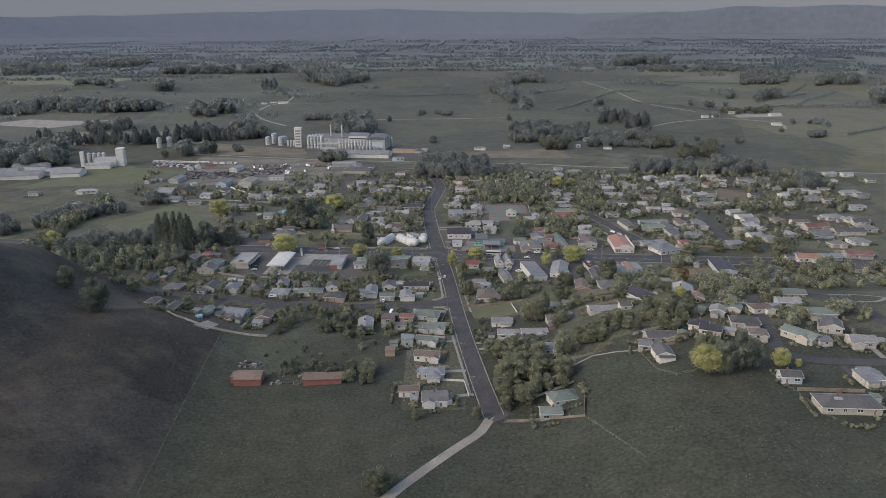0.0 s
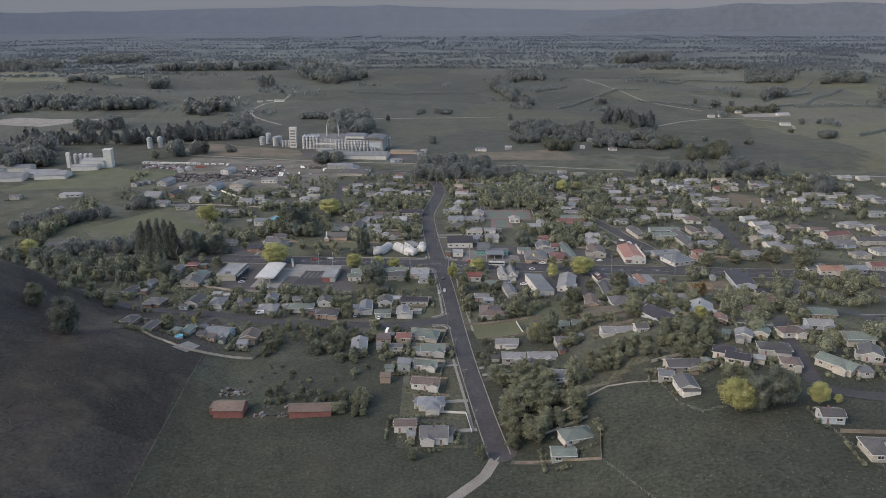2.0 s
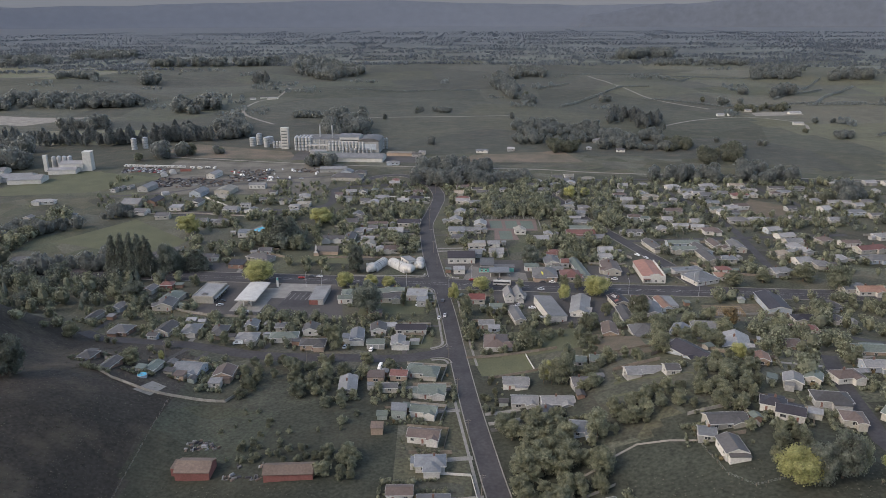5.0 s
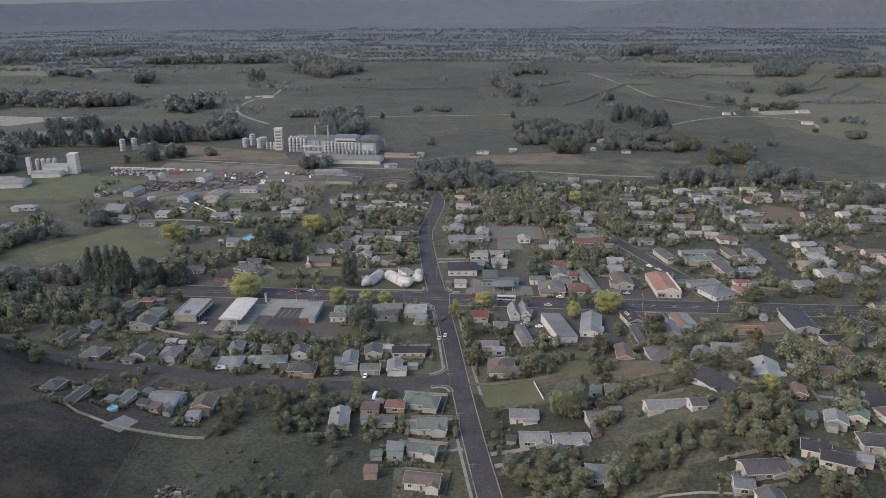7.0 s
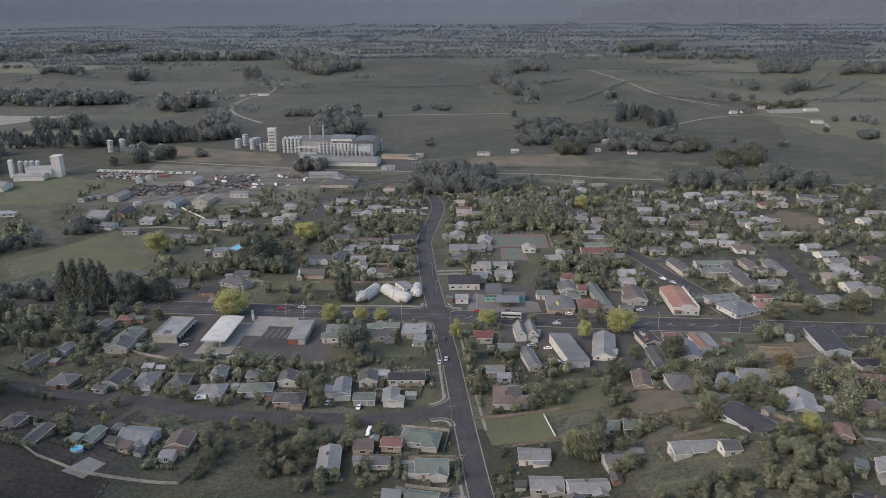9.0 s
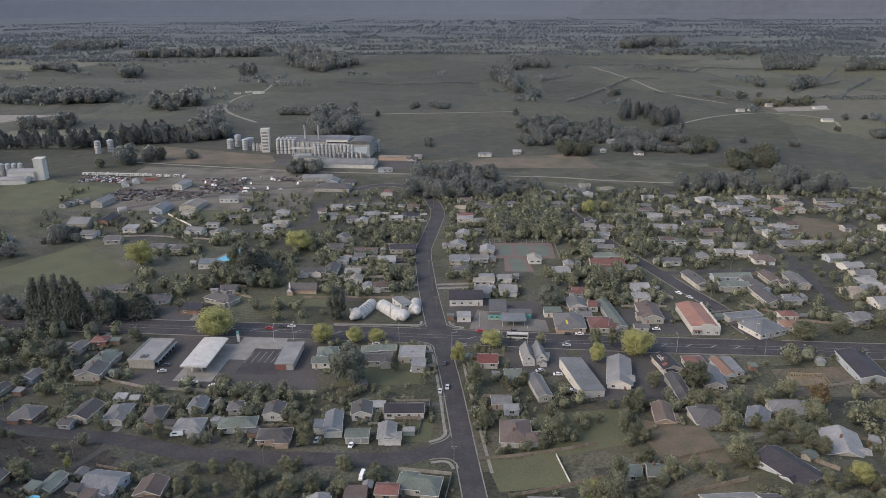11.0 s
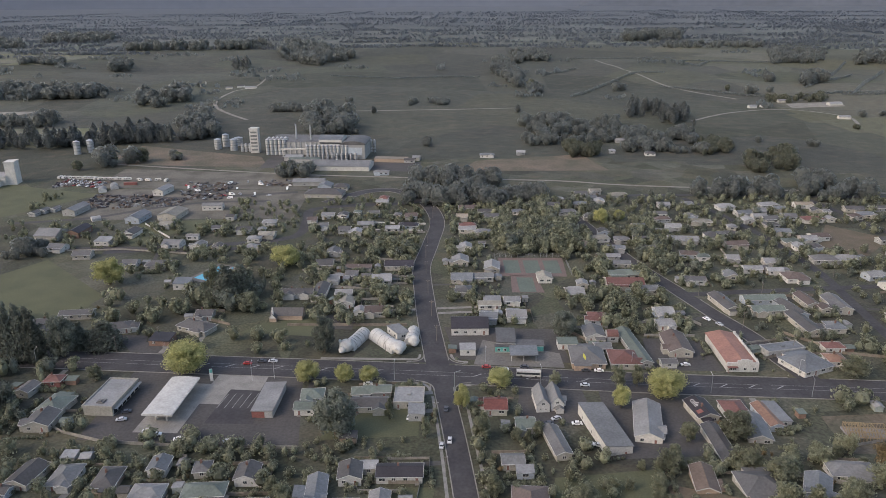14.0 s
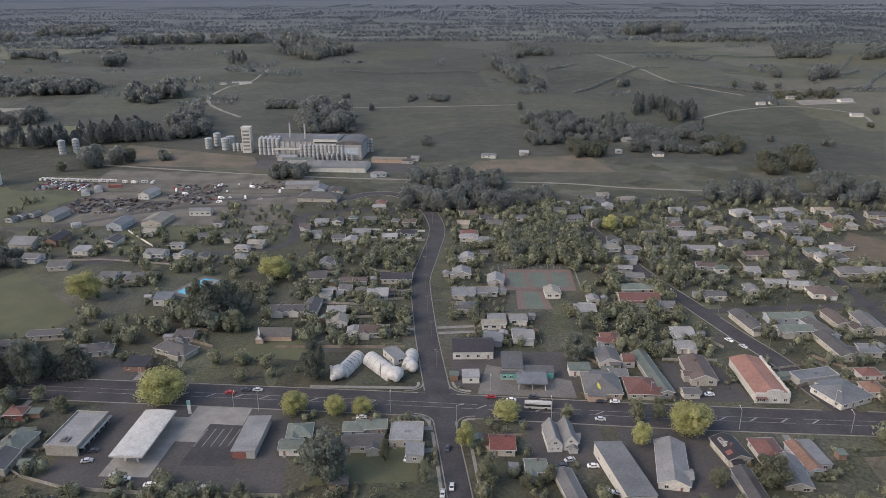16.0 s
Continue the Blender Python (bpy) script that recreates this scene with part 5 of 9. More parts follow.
house(342.6, 788.5, -4, 16.2, 10, 'hip', 'b', 'c')
house(362.3, 805.7, 0, 16.6, 7.5, 'gable', 'g', 'y')
house(357, 768.5, 0, 11.9, 8.8, 'hip', 'w', 'w')
house(358.1, 754.9, 0, 11.8, 9, 'hip', 'b', 'y')
house(374.8, 746.7, -4, 23.6, 8.8, 'gable', 'w', 'y')
house(387, 736.1, 8, 9.1, 8.5, 'gable', 'w', 'y')
house(372.1, 711.9, 0, 18.9, 9.2, 'hip', 'b', 'b')
house(324.1, 692.1, 12, 6, 6.6, 'gable', 'w', 'y')
house(313.6, 699.2, 8, 5.4, 6, 'hip', 'w', 'c')
house(339.8, 685.1, -4, 12, 9.4, 'gable', 'l', 'y')
house(272.2, 656.9, 12, 11.2, 8.1, 'gable', 'w', 'b')
house(275.2, 639, 8, 13.1, 8.4, 'gable', 'w', 'w')
house(274, 623.9, 8, 12.9, 9.4, 'gable', 'l', 'c')
house(269.7, 611.3, 8, 10.5, 10.1, 'hip', 'w', 'b')
house(273.1, 599.1, 8, 7.3, 7.8, 'gable', 'w', 'y')
house(289.6, 583.8, 0, 8.2, 9.1, 'hip', 'w', 'y')
house(412.9, 826.1, 8, 10.1, 10.3, 'hip', 'w', 'c')
house(451.1, 831.5, 12, 14.8, 9.4, 'gable', 'w', 'y')
house(469.8, 827.8, 0, 13.4, 9.9, 'gable', 'w', 'w')
house(436.8, 792.1, -4, 6.4, 7, 'gable', 'w', 'w')
house(424, 735.3, 8, 22.6, 10.4, 'hip', 'l', 'w')
house(478, 794, 8, 11.6, 7.5, 'gable', 'g', 'c')
house(355, 637.4, 12, 16.1, 9, 'hip', 'l', 'w')
house(364.7, 627.7, 12, 11.4, 7.8, 'hip', 'w', 'w')
house(316.1, 619.4, 0, 14.2, 7.8, 'gable', 'n', 'w')
house(323.5, 605, 12, 21.6, 9.7, 'gable', 'r', 'c')
house(343.6, 589.3, 0, 25.8, 10.2, 'gable', 'd', 'c')
house(316.3, 581.6, 12, 17.8, 9.6, 'hip', 'g', 'b')
house(369.4, 618.4, -4, 13.6, 10.1, 'gable', 'd', 'c')
house(364.5, 597.4, -4, 13.2, 9.1, 'hip', 'b', 'c')
house(265.1, 522.6, 8, 14, 8.2, 'gable', 'b', 'c')
house(274.3, 518.5, 0, 16.8, 10, 'gable', 'o', 'w')
house(292.6, 519.5, 8, 15.2, 8.8, 'gable', 'b', 'y')
house(316.9, 525.7, -4, 19.5, 8.5, 'gable', 'r', 'y')
house(300.9, 494.1, 12, 13.8, 10.2, 'hip', 'd', 'c')
house(236.9, 492.5, 8, 8.7, 9.6, 'hip', 'd', 'y')
house(232.1, 555.3, 12, 11.4, 9.7, 'gable', 'l', 'y')
house(288.6, 460.7, -4, 6.9, 7.6, 'gable', 'g', 'c')
house(224.8, 462.6, 0, 6.6, 7.2, 'gable', 'd', 'w')
house(428.4, 722.8, 8, 15.8, 8.4, 'gable', 'g', 'y')
house(373.9, 776.4, 0, 13.5, 9.9, 'gable', 'g', 'c')
house(397.9, 775.8, -4, 13.7, 9.7, 'gable', 'l', 'c')
house(402.1, 748.7, -4, 12, 7.7, 'gable', 'g', 'c')
house(395, 673.1, -4, 12.3, 8.1, 'gable', 'l', 'b')
house(315.2, 553.9, 8, 12.1, 8.5, 'hip', 'g', 'c')
house(336.8, 560.9, 8, 13.5, 9.6, 'hip', 'l', 'w')
house(300.9, 629, 8, 11, 7.8, 'hip', 'n', 'c')
house(269.5, 569.8, -4, 10, 8.7, 'hip', 'g', 'c')
house(259.4, 577.8, 8, 11, 9.7, 'gable', 'l', 'w')
house(252.2, 594.4, 12, 12.2, 9.6, 'hip', 't', 'c')
house(382.6, 700, 0, 11.3, 8, 'gable', 'g', 'c')
house(349.9, 724.5, 12, 10.1, 10.3, 'gable', 'w', 'w')
house(319, 725.2, 8, 9.9, 8.2, 'gable', 'd', 'y')
house(-383.6, 763.9, 8, 24.1, 8.7, 'hip', 'w', 'w')
house(-435.2, 754.6, -4, 12.3, 8, 'gable', 'g', 'c')
house(-332.4, 715.3, 0, 6.2, 6.8, 'hip', 'b', 'y')
house(-308.8, 588, 12, 12.6, 7.6, 'hip', 'g', 'y')
house(-366.2, 704.4, -4, 7.5, 8.2, 'gable', 'l', 'c')

house(105.7, 323.5, 4, 15.0, 7.5, 'gable', 'd', 'c')
house(96.5, 317.0, -12, 6.0, 6.0, 'gable', 'b', 'y')
house(101.6, 306.2, 0, 7.6, 10.4, 'gable', 'd', 'w', wings=[(0.4, -6.1, 7.2, 2.0, 'mono')])
house(126.3, 330.5, -25, 8.7, 6.8, 'hip', 'k', 'w')
house(130.0, 323.9, -25, 10.0, 6.8, 'gable', 'k', 'w')
house(142.5, 348.7, -22, 6.9, 7.6, 'gable', 'l', 'y')
house(152.2, 351.2, -30, 6.0, 6.8, 'gable', 'e', 'c')
house(166.6, 353.0, 8, 11.2, 7.0, 'hip', 'n', 'w')
house(150.4, 333.9, -10, 13.3, 8.0, 'hip', 'd', 'y')
house(151.1, 319.5, -12, 7.6, 6.8, 'hip', 'n', 'c')
house(185.7, 363.9, -5, 11.8, 7.1, 'gable', 'l', 'b')
house(198.6, 388.3, -5, 15.8, 7.5, 'gable', 'e', 't')
house(140.6, 373.9, -14, 6.0, 7.6, 'gable', 'o', 't')
house(34.4, 393.9, -3, 12.0, 7.2, 'gable', 'l', 'w')
house(36.3, 373.8, -3, 11.7, 7.0, 'gable', 'l', 'y')
# Stands in for a hoop greenhouse, built as a plain gabled house.
house(50.1, 367.8, 2, 14.1, 7, 'gable', 'w', 'y')
house(44.0, 359.7, -3, 6.0, 6.3, 'gable', 'g', 'y')
house(56.4, 341.5, -6, 10.1, 8.4, 'hip', 'b', 'b')
house(89.9, 376.1, 3, 17.6, 6.6, 'gable', 'l', 'w', wings=[(-5.6, -1.6, 6.4, 5.0, 'gx')])
house(99.7, 370.2, 3, 6.0, 6.0, 'gable', 'd', 'w')
house(66.8, 405.6, -8, 6.0, 6.0, 'gable', 'e', 'w')
house(74.7, 402.4, -8, 7.1, 6.8, 'gable', 'e', 'c')
house(62.7, 380.4, 3, 8.8, 6.8, 'gable', 'g', 'y')
house(194.1, 345.0, -6, 13.9, 8.0, 'gable', 'e', 'c')
house(191.2, 328.5, -20, 8.5, 11.0, 'gable', 'd', 'y')
house(195.5, 310.6, -8, 11.0, 8.0, 'gable', 'l', 'c')
house(178.8, 311.0, 0, 6.0, 4.6, 'mono', 'g', 'y')
house(171.0, 318.0, 36, 8.2, 15.5, 'gable', 'e', 'c')

house(116, 391, 27, 12, 20, 'gable', 'k', 'b')

house(-306, 822, -8, 11, 22, 'gable', 'l', 'y', 4.2, kind_name="workshop", category="workshop")
house(-337, 814, -8, 7, 9, 'gable', 'g', 'y', 2.6)
house(-333, 822, -8, 7, 9, 'gable', 'g', 'y', 2.6)
house(-326, 827, -8, 5, 10, 'gable', 'g', 'y', 2.6)
house(-293, 754, -6, 17, 17, 'gable', 'l', 'c', 4, kind_name="workshop", category="workshop")
house(-276, 762, -6, 10, 19, 'gable', 'k', 'n', 4, kind_name="workshop", category="workshop")
house(-245, 798, -8, 12, 20, 'gable', 'b', 'b', 4, kind_name="workshop", category="workshop")
house(-220, 807, -8, 16, 22, 'gable', 'c', 'c', 4.2, kind_name="workshop", category="workshop")
house(-255, 884, -10, 10, 20, 'gable', 'w', 'w', 4.2, kind_name="workshop", category="workshop")
house(-193, 828, 0, 17, 7, 'gable', 'l', 'w', 4, kind_name="workshop", category="workshop")
house(-235, 759, -6, 12, 16, 'gable', 'd', 'w', 2.8)
house(-247, 739, -6, 13, 11, 'mono', 'w', 'w', 3)
house(-194, 732, -8, 15, 12, 'gable', 'l', 'w', 3)
house(-185, 748, 0, 10, 6, 'gable', 'l', 'w', 2.8)
house(-174, 728, -8, 9, 10, 'gable', 'l', 'w', 2.8)
house(-215, 779, -6, 11, 11, 'gable', 'c', 'c', 2.8)
house(-173, 768, 0, 8, 7, 'gable', 'g', 'w', 2.8)
house(-160, 724, 0, 7, 10, 'gable', 'd', 'c', 2.8)
house(-125, 912, 0, 30, 13, 'gable', 'l', 'y', 4, kind_name="workshop", category="workshop")
house(-104, 870, -6, 34, 16, 'hip', 'd', 'c', 3.6, kind_name="workshop", category="workshop")
house(-107, 895, -6, 12, 13, 'gable', 'b', 'b', 3.4, kind_name="workshop", category="workshop")
house(-92, 893, -4, 13, 11, 'hip', 'd', 'c', 3.2, kind_name="workshop", category="workshop")


PALE = material("pale_fence", (0.27, 0.255, 0.23), (0.19, 0.18, 0.165), 0.4, 0.9, rand=0.15)


def fence(line, height, mat, label, name="fence", thick=0.08, panel=5.0):
    """Panels between posts, along a line over the land."""
    x0, y0 = line[0]
    root = thing(name, pose(x0, y0, ground(x0, y0)), label, "fence")
    o = Vector((x0, y0, ground(x0, y0)))
    post = Shape().box(-0.07, 0.07, -0.07, 0.07, -0.3, height + 0.12).mesh("post", mat)
    for (ax, ay), (bx, by) in zip(line, line[1:]):
        a, b = Vector((ax, ay, 0)), Vector((bx, by, 0))
        n = max(1, round((b - a).length / panel))
        for k in range(n):
            p, q = a + (b - a) * (k / n), a + (b - a) * ((k + 1) / n)
            p.z, q.z = ground(p.x, p.y), ground(q.x, q.y)
            side = Vector((-(q - p).y, (q - p).x, 0)).normalized() * thick / 2
            up = Vector((0, 0, height))
            v = [p - side - o, q - side - o, q + side - o, p + side - o]
            v = [c + Vector((0, 0, 0.05)) for c in v] + [c + up for c in v]
            part("panel", mesh_of("panel", v, [(4, 5, 6, 7), (0, 1, 5, 4), (1, 2, 6, 5), (2, 3, 7, 6), (3, 0, 4, 7)], mat), root)
            part("post", post, root, "", Matrix.Translation(p - o))


# ---- trees ----
def crown_mesh(name, lobes, n, size, mat, seed, up=0.25):
    """A crown of many small tilted leaf sprays round uneven lobes, with darker mass inside."""
    rng = np.random.default_rng(seed)
    vol = np.array([l[3] ** 2 for l in lobes])
    pick = rng.choice(len(lobes), n, p=vol / vol.sum())
    v, fc = [], []
    for i in pick:
        cx, cy, cz, r, k = lobes[i]
        way = rng.normal(size=3)
        way[2] += up
        way /= np.linalg.norm(way)
        p = np.array([cx, cy, cz]) + way * (r, r, r * k) * rng.uniform(0.6, 1.14)
        nrm = way + rng.normal(size=3) * 0.55
        nrm /= np.linalg.norm(nrm)
        u = np.cross(nrm, rng.normal(size=3))
        u /= np.linalg.norm(u)
        w = np.cross(nrm, u)
        s = size * rng.uniform(0.6, 1.4)
        q = len(v)
        bend = nrm * s * 0.25
        v += [p - u * s - w * s * 0.5, p + u * s * 0.3 - w * s * 0.8 - bend, p + u * s, p + u * s * 0.2 + w * s * 0.8 - bend]
        fc += [(q, q + 1, q + 2), (q, q + 2, q + 3)]
    for cx, cy, cz, r, k in lobes:
        q, rows, cols = len(v), 4, 6
        for a in range(rows):
            th = math.pi * (a + 0.5) / rows
            for b in range(cols):
                ph = 2 * math.pi * b / cols
                rr = r * rng.uniform(0.5, 0.72)
                v.append(np.array([cx + rr * math.sin(th) * math.cos(ph), cy + rr * math.sin(th) * math.sin(ph), cz + rr * k * math.cos(th)]))
        for a in range(rows - 1):
            for b in range(cols):
                fc.append((q + a * cols + b, q + (a + 1) * cols + b, q + (a + 1) * cols + (b + 1) % cols, q + a * cols + (b + 1) % cols))
        fc += [tuple(q + b for b in range(cols)), tuple(q + (rows - 1) * cols + b for b in range(cols - 1, -1, -1))]
    return mesh_of(name, v, fc, mat)


def trunk_mesh(height, r, seed, limbs=5):
    rng = random.Random(seed)
    sh = Shape()

    def limb(p, q, r0, r1, n=6):
        p, q = Vector(p), Vector(q)
        turn = (q - p).to_track_quat("Z", "Y").to_matrix()
        ring = [(math.cos(2 * math.pi * i / n), math.sin(2 * math.pi * i / n)) for i in range(n)]
        v = [p + turn @ Vector((r0 * c, r0 * s, 0)) for c, s in ring] + [q + turn @ Vector((r1 * c, r1 * s, 0)) for c, s in ring]
        sh.add(v, [(i, (i + 1) % n, n + (i + 1) % n, n + i) for i in range(n)] + [tuple(range(n, 2 * n))])

    limb((0, 0, -0.4), (0, 0, height * 0.12), r * 1.5, r)
    limb((0, 0, height * 0.12), (0.1, 0, height * 0.75), r, r * 0.35)
    for k in range(limbs):
        a = 2 * math.pi * k / limbs + rng.uniform(-0.3, 0.3)
        z = height * rng.uniform(0.2, 0.45)
        limb((0, 0, z), (height * 0.28 * math.cos(a), height * 0.28 * math.sin(a), z + height * rng.uniform(0.15, 0.3)), r * 0.5, r * 0.15, 5)
    return sh.mesh("trunk", BARK)


def lobes_round(seed, n=9, wide=4.2, low=2.6, high=8.6, r=(1.6, 2.6), k=0.85):
    rng = random.Random(seed)
    out = [(0, 0, (low + high) / 2, wide * 0.62, (high - low) / wide / 1.7)]
    for i in range(n):
        a, z = 2 * math.pi * i / n * 2.4 + rng.uniform(-0.4, 0.4), low + (high - low) * ((i + 0.5) / n)
        span = wide * math.sin(math.pi * min(0.94, max(0.12, 0.2 + 0.72 * (z - low) / (high - low) * 0.95))) * 0.62
        rr = rng.uniform(*r)
        out.append((span * math.cos(a), span * math.sin(a), z, rr, k))
    return out


def lobes_cone(n=8, base=2.6, low=1.0, high=10.0):
    return [(0.25 * math.cos(i * 2.2), 0.25 * math.sin(i * 2.2), low + (high - low) * i / n, base * (1 - i / (n + 0.6)) + 0.25, 0.75) for i in range(n)]


TREE_KINDS = {
    "broad": ("large dark green broadleaf tree", [lambda s=s: (lobes_round(s, 16, 4.6, 1.9, 8.9, (1.1, 2.3)), 2600, 0.27, "broad") for s in (1, 2, 3)]),
    "mid": ("olive green garden tree with open crown", [lambda s=s: (lobes_round(s, 13, 4.0, 1.4, 8.8, (0.9, 2.1)), 1700, 0.28, "mid") for s in (4, 5, 6)]),
    "golden": ("rounded tree in golden yellow-green leaf", [lambda s=s: (lobes_round(s, 18, 5.2, 2.4, 8.9, (1.7, 2.4), 0.85), 6000, 0.2, "golden") for s in (7, 8)]),
    "conifer": ("tall dark conifer with drooping branches", [lambda s=s: (lobes_cone(9, 3.0 + 0.3 * s, 1.2, 10.2), 2400, 0.27, "conifer") for s in (0, 1)]),
    "cypress": ("dense dark cypress with pointed top", [lambda s=s: (lobes_cone(7, 3.0, 0.8, 9.2), 2000, 0.25, "conifer") for s in (0,)]),
    "dense": ("broad dense dark evergreen tree", [lambda s=s: (lobes_round(s, 20, 5.3, 1.2, 9.0, (1.3, 2.3), 0.95), 3400, 0.26, "conifer") for s in (21, 22)]),
    "shrub": ("rounded green garden shrub in leaf", [lambda s=s: (lobes_round(s, 6, 5.2, 1.2, 8.0, (2.0, 3.2)), 900, 0.4, "mid") for s in (11, 12)]),
    "hedge": ("dark green shrub beside a fence", [lambda s=s: (lobes_round(s, 6, 5.6, 1.0, 7.6, (2.2, 3.4)), 900, 0.4, "broad") for s in (13, 14)]),
    "autumn": ("small tree in rusty autumn leaf", [lambda s=s: (lobes_round(s, 8, 4.0, 2.0, 8.6, (1.2, 2.4)), 800, 0.4, "autumn") for s in (15,)]),
}
first_of = {}
many = {"v": [], "f": [], "s": []}
MANY_SLOTS = ["broad", "mid", "golden", "conifer", "autumn"]
planted = [0]


def tree_among_many(x, y, height, kind, spread_k, rnd):
    """One of the countless garden trees, added to the joined mass of them."""
    mat = TREE_KINDS[kind][1][0]()[3]
    cone = kind in ("conifer", "cypress")
    low = kind in ("shrub", "hedge")
    z = ground(x, y)
    r = height * spread_k * (0.26 if cone else 0.62 if low else 0.46)
    v, fc = many["v"], many["f"]
    slot = MANY_SLOTS.index(mat)
    lumps = [(0, 0, 0.54, 0.85)] + [(rnd.uniform(-0.55, 0.55), rnd.uniform(-0.55, 0.55), rnd.uniform(0.3, 0.8), rnd.uniform(0.25, 0.55)) for _ in range(4)]
    for k in range(300 if height > 3.3 and y < 600 else 190 if height > 3.3 and y < 760 else 110 if height > 3.3 or y < 600 else 60):
        lx, ly, lz, lr = lumps[k % 5]
        way = Vector((rnd.gauss(0, 1), rnd.gauss(0, 1), rnd.gauss(0.25, 1))).normalized()
        zz = lz + way.z * lr * 0.5
        rr = r * (1.15 - zz) if cone else r
        c = Vector((x + rr * (lx + way.x * lr), y + rr * (ly + way.y * lr), z + height * max(0.08, zz)))
        nrm = (way + Vector((rnd.gauss(0, 0.5), rnd.gauss(0, 0.5), rnd.gauss(0, 0.5)))).normalized()
        e1 = nrm.cross(Vector((rnd.gauss(0, 1), rnd.gauss(0, 1), rnd.gauss(0, 1)))).normalized()
        e2 = nrm.cross(e1)
        s = r * (rnd.uniform(0.07, 0.14) if height > 3.3 and y < 600 else rnd.uniform(0.1, 0.2) if height > 3.3 or y < 600 else rnd.uniform(0.15, 0.28))
        q = len(v)
        v += [c - e1 * s, c - e2 * s * 0.7, c + e1 * s, c + e2 * s * 0.8]
        fc.append((q, q + 1, q + 2, q + 3))
        many["s"].append(slot)
    q, n = len(v), 6
    for zz, k in ((0.1, 0.3), (0.4, 0.6), (0.7, 0.4 if not cone else 0.25)):
        v += [Vector((x + r * k * math.cos(2 * math.pi * i / n), y + r * k * math.sin(2 * math.pi * i / n), z + height * zz)) for i in range(n)]
    v.append(Vector((x, y, z + height * 0.82)))
    fc += [(q + a * n + i, q + a * n + (i + 1) % n, q + (a + 1) * n + (i + 1) % n, q + (a + 1) * n + i) for a in range(2) for i in range(n)] + [(q + 2 * n + i, q + 2 * n + (i + 1) % n, q + 3 * n) for i in range(n)]
    many["s"] += [slot] * (3 * n)
    claim(x, y, 0.2 * height)


def tree(x, y, height, kind, spread_k=1.0, seed=0):
    rnd = random.Random(int(x * 31 + y * 17) + seed)
    label, makers = TREE_KINDS[kind]
    which = rnd.randrange(len(makers))
    k = height / 10
    m = pose(x, y, ground(x, y), 0, 0, rnd.uniform(0, 360)) @ Matrix.Diagonal((k * spread_k, k * spread_k, k, 1))
    claim(x, y, 0.2 * height)
    if (kind, which) in first_of:
        made = copy_thing(first_of[kind, which], m)
        made.matrix_basis = m
        return made
    lobes, n, size, mat = makers[which]()
    ob = thing("shrub" if kind in ("shrub", "hedge") else "tree", m, label, "shrub" if kind in ("shrub", "hedge") else "tree", "trees of the town")
    part("trunk", trunk_mesh(9 if kind != "shrub" else 6, 0.28, which, 5), ob)
    part("crown", crown_mesh("crown", lobes, n, size, LEAVES[mat], which + 20), ob)
    first_of[kind, which] = ob
    return ob


SEGMENTS = np.array([(ax, ay, bx - ax, by - ay, width / 2) for line, width in ROAD_LINES for (ax, ay), (bx, by) in zip(line, line[1:])])


def road_gap(x, y):
    """Metres from a place to the edge of the nearest street."""
    dx, dy = x - SEGMENTS[:, 0], y - SEGMENTS[:, 1]
    t = np.clip((dx * SEGMENTS[:, 2] + dy * SEGMENTS[:, 3]) / (SEGMENTS[:, 2] ** 2 + SEGMENTS[:, 3] ** 2), 0, 1)
    return float((np.hypot(dx - t * SEGMENTS[:, 2], dy - t * SEGMENTS[:, 3]) - SEGMENTS[:, 4]).min())


OPEN_GROUND = [(-166, -132, 640, 696), (155, 197, 466, 503), (80, 104, 402, 440), (-152, -60, 489, 549), (36, 84, 640, 702), (-330, -212, 610, 725), (6, 62, 552, 592), (66, 112, 470, 526), (-52, -11, 487, 512), (19, 46, 407, 428), (-62, -14, 550, 592), (134, 152, 535, 574), (72, 108, 354, 372), (28, 60, 366, 400), (196, 262, 356, 412), (34, 60, 496, 530), (267, 318, 707, 756), (-176, -142, 542, 584), (-112, -74, 584, 612), (-345, -178, 786, 960), (-180, -120, 850, 960)]


def free(x, y, r):
    return all((x - a) ** 2 + (y - b) ** 2 > (0.75 * (c + r)) ** 2 for a, b, c in claims_near(x, y)) and road_gap(x, y) > r * 0.4 and not any(x0 < x < x1 and y0 < y < y1 for x0, x1, y0, y1 in OPEN_GROUND)


def grove(corners, n, kinds, low, high, seed, tight=False):
    """Trees strewn between four corners, clear of houses and streets."""
    rnd = random.Random(seed)
    a, b, c, d = [Vector((x, y)) for x, y in corners]
    for _ in range(n):
        for _ in range(12):
            u, w = rnd.random(), rnd.random()
            p = (a * (1 - u) + b * u) * (1 - w) + (d * (1 - u) + c * u) * w
            h = rnd.uniform(low, high)
            if tight or free(p.x, p.y, h * 0.28):
                kind, wide = rnd.choice(kinds), rnd.uniform(0.8, 1.2)
                if p.y < 560 and planted[0] < 370:
                    tree(p.x, p.y, h, kind, wide)
                    planted[0] += 1
                else:
                    tree_among_many(p.x, p.y, h, kind, wide, rnd)
                break


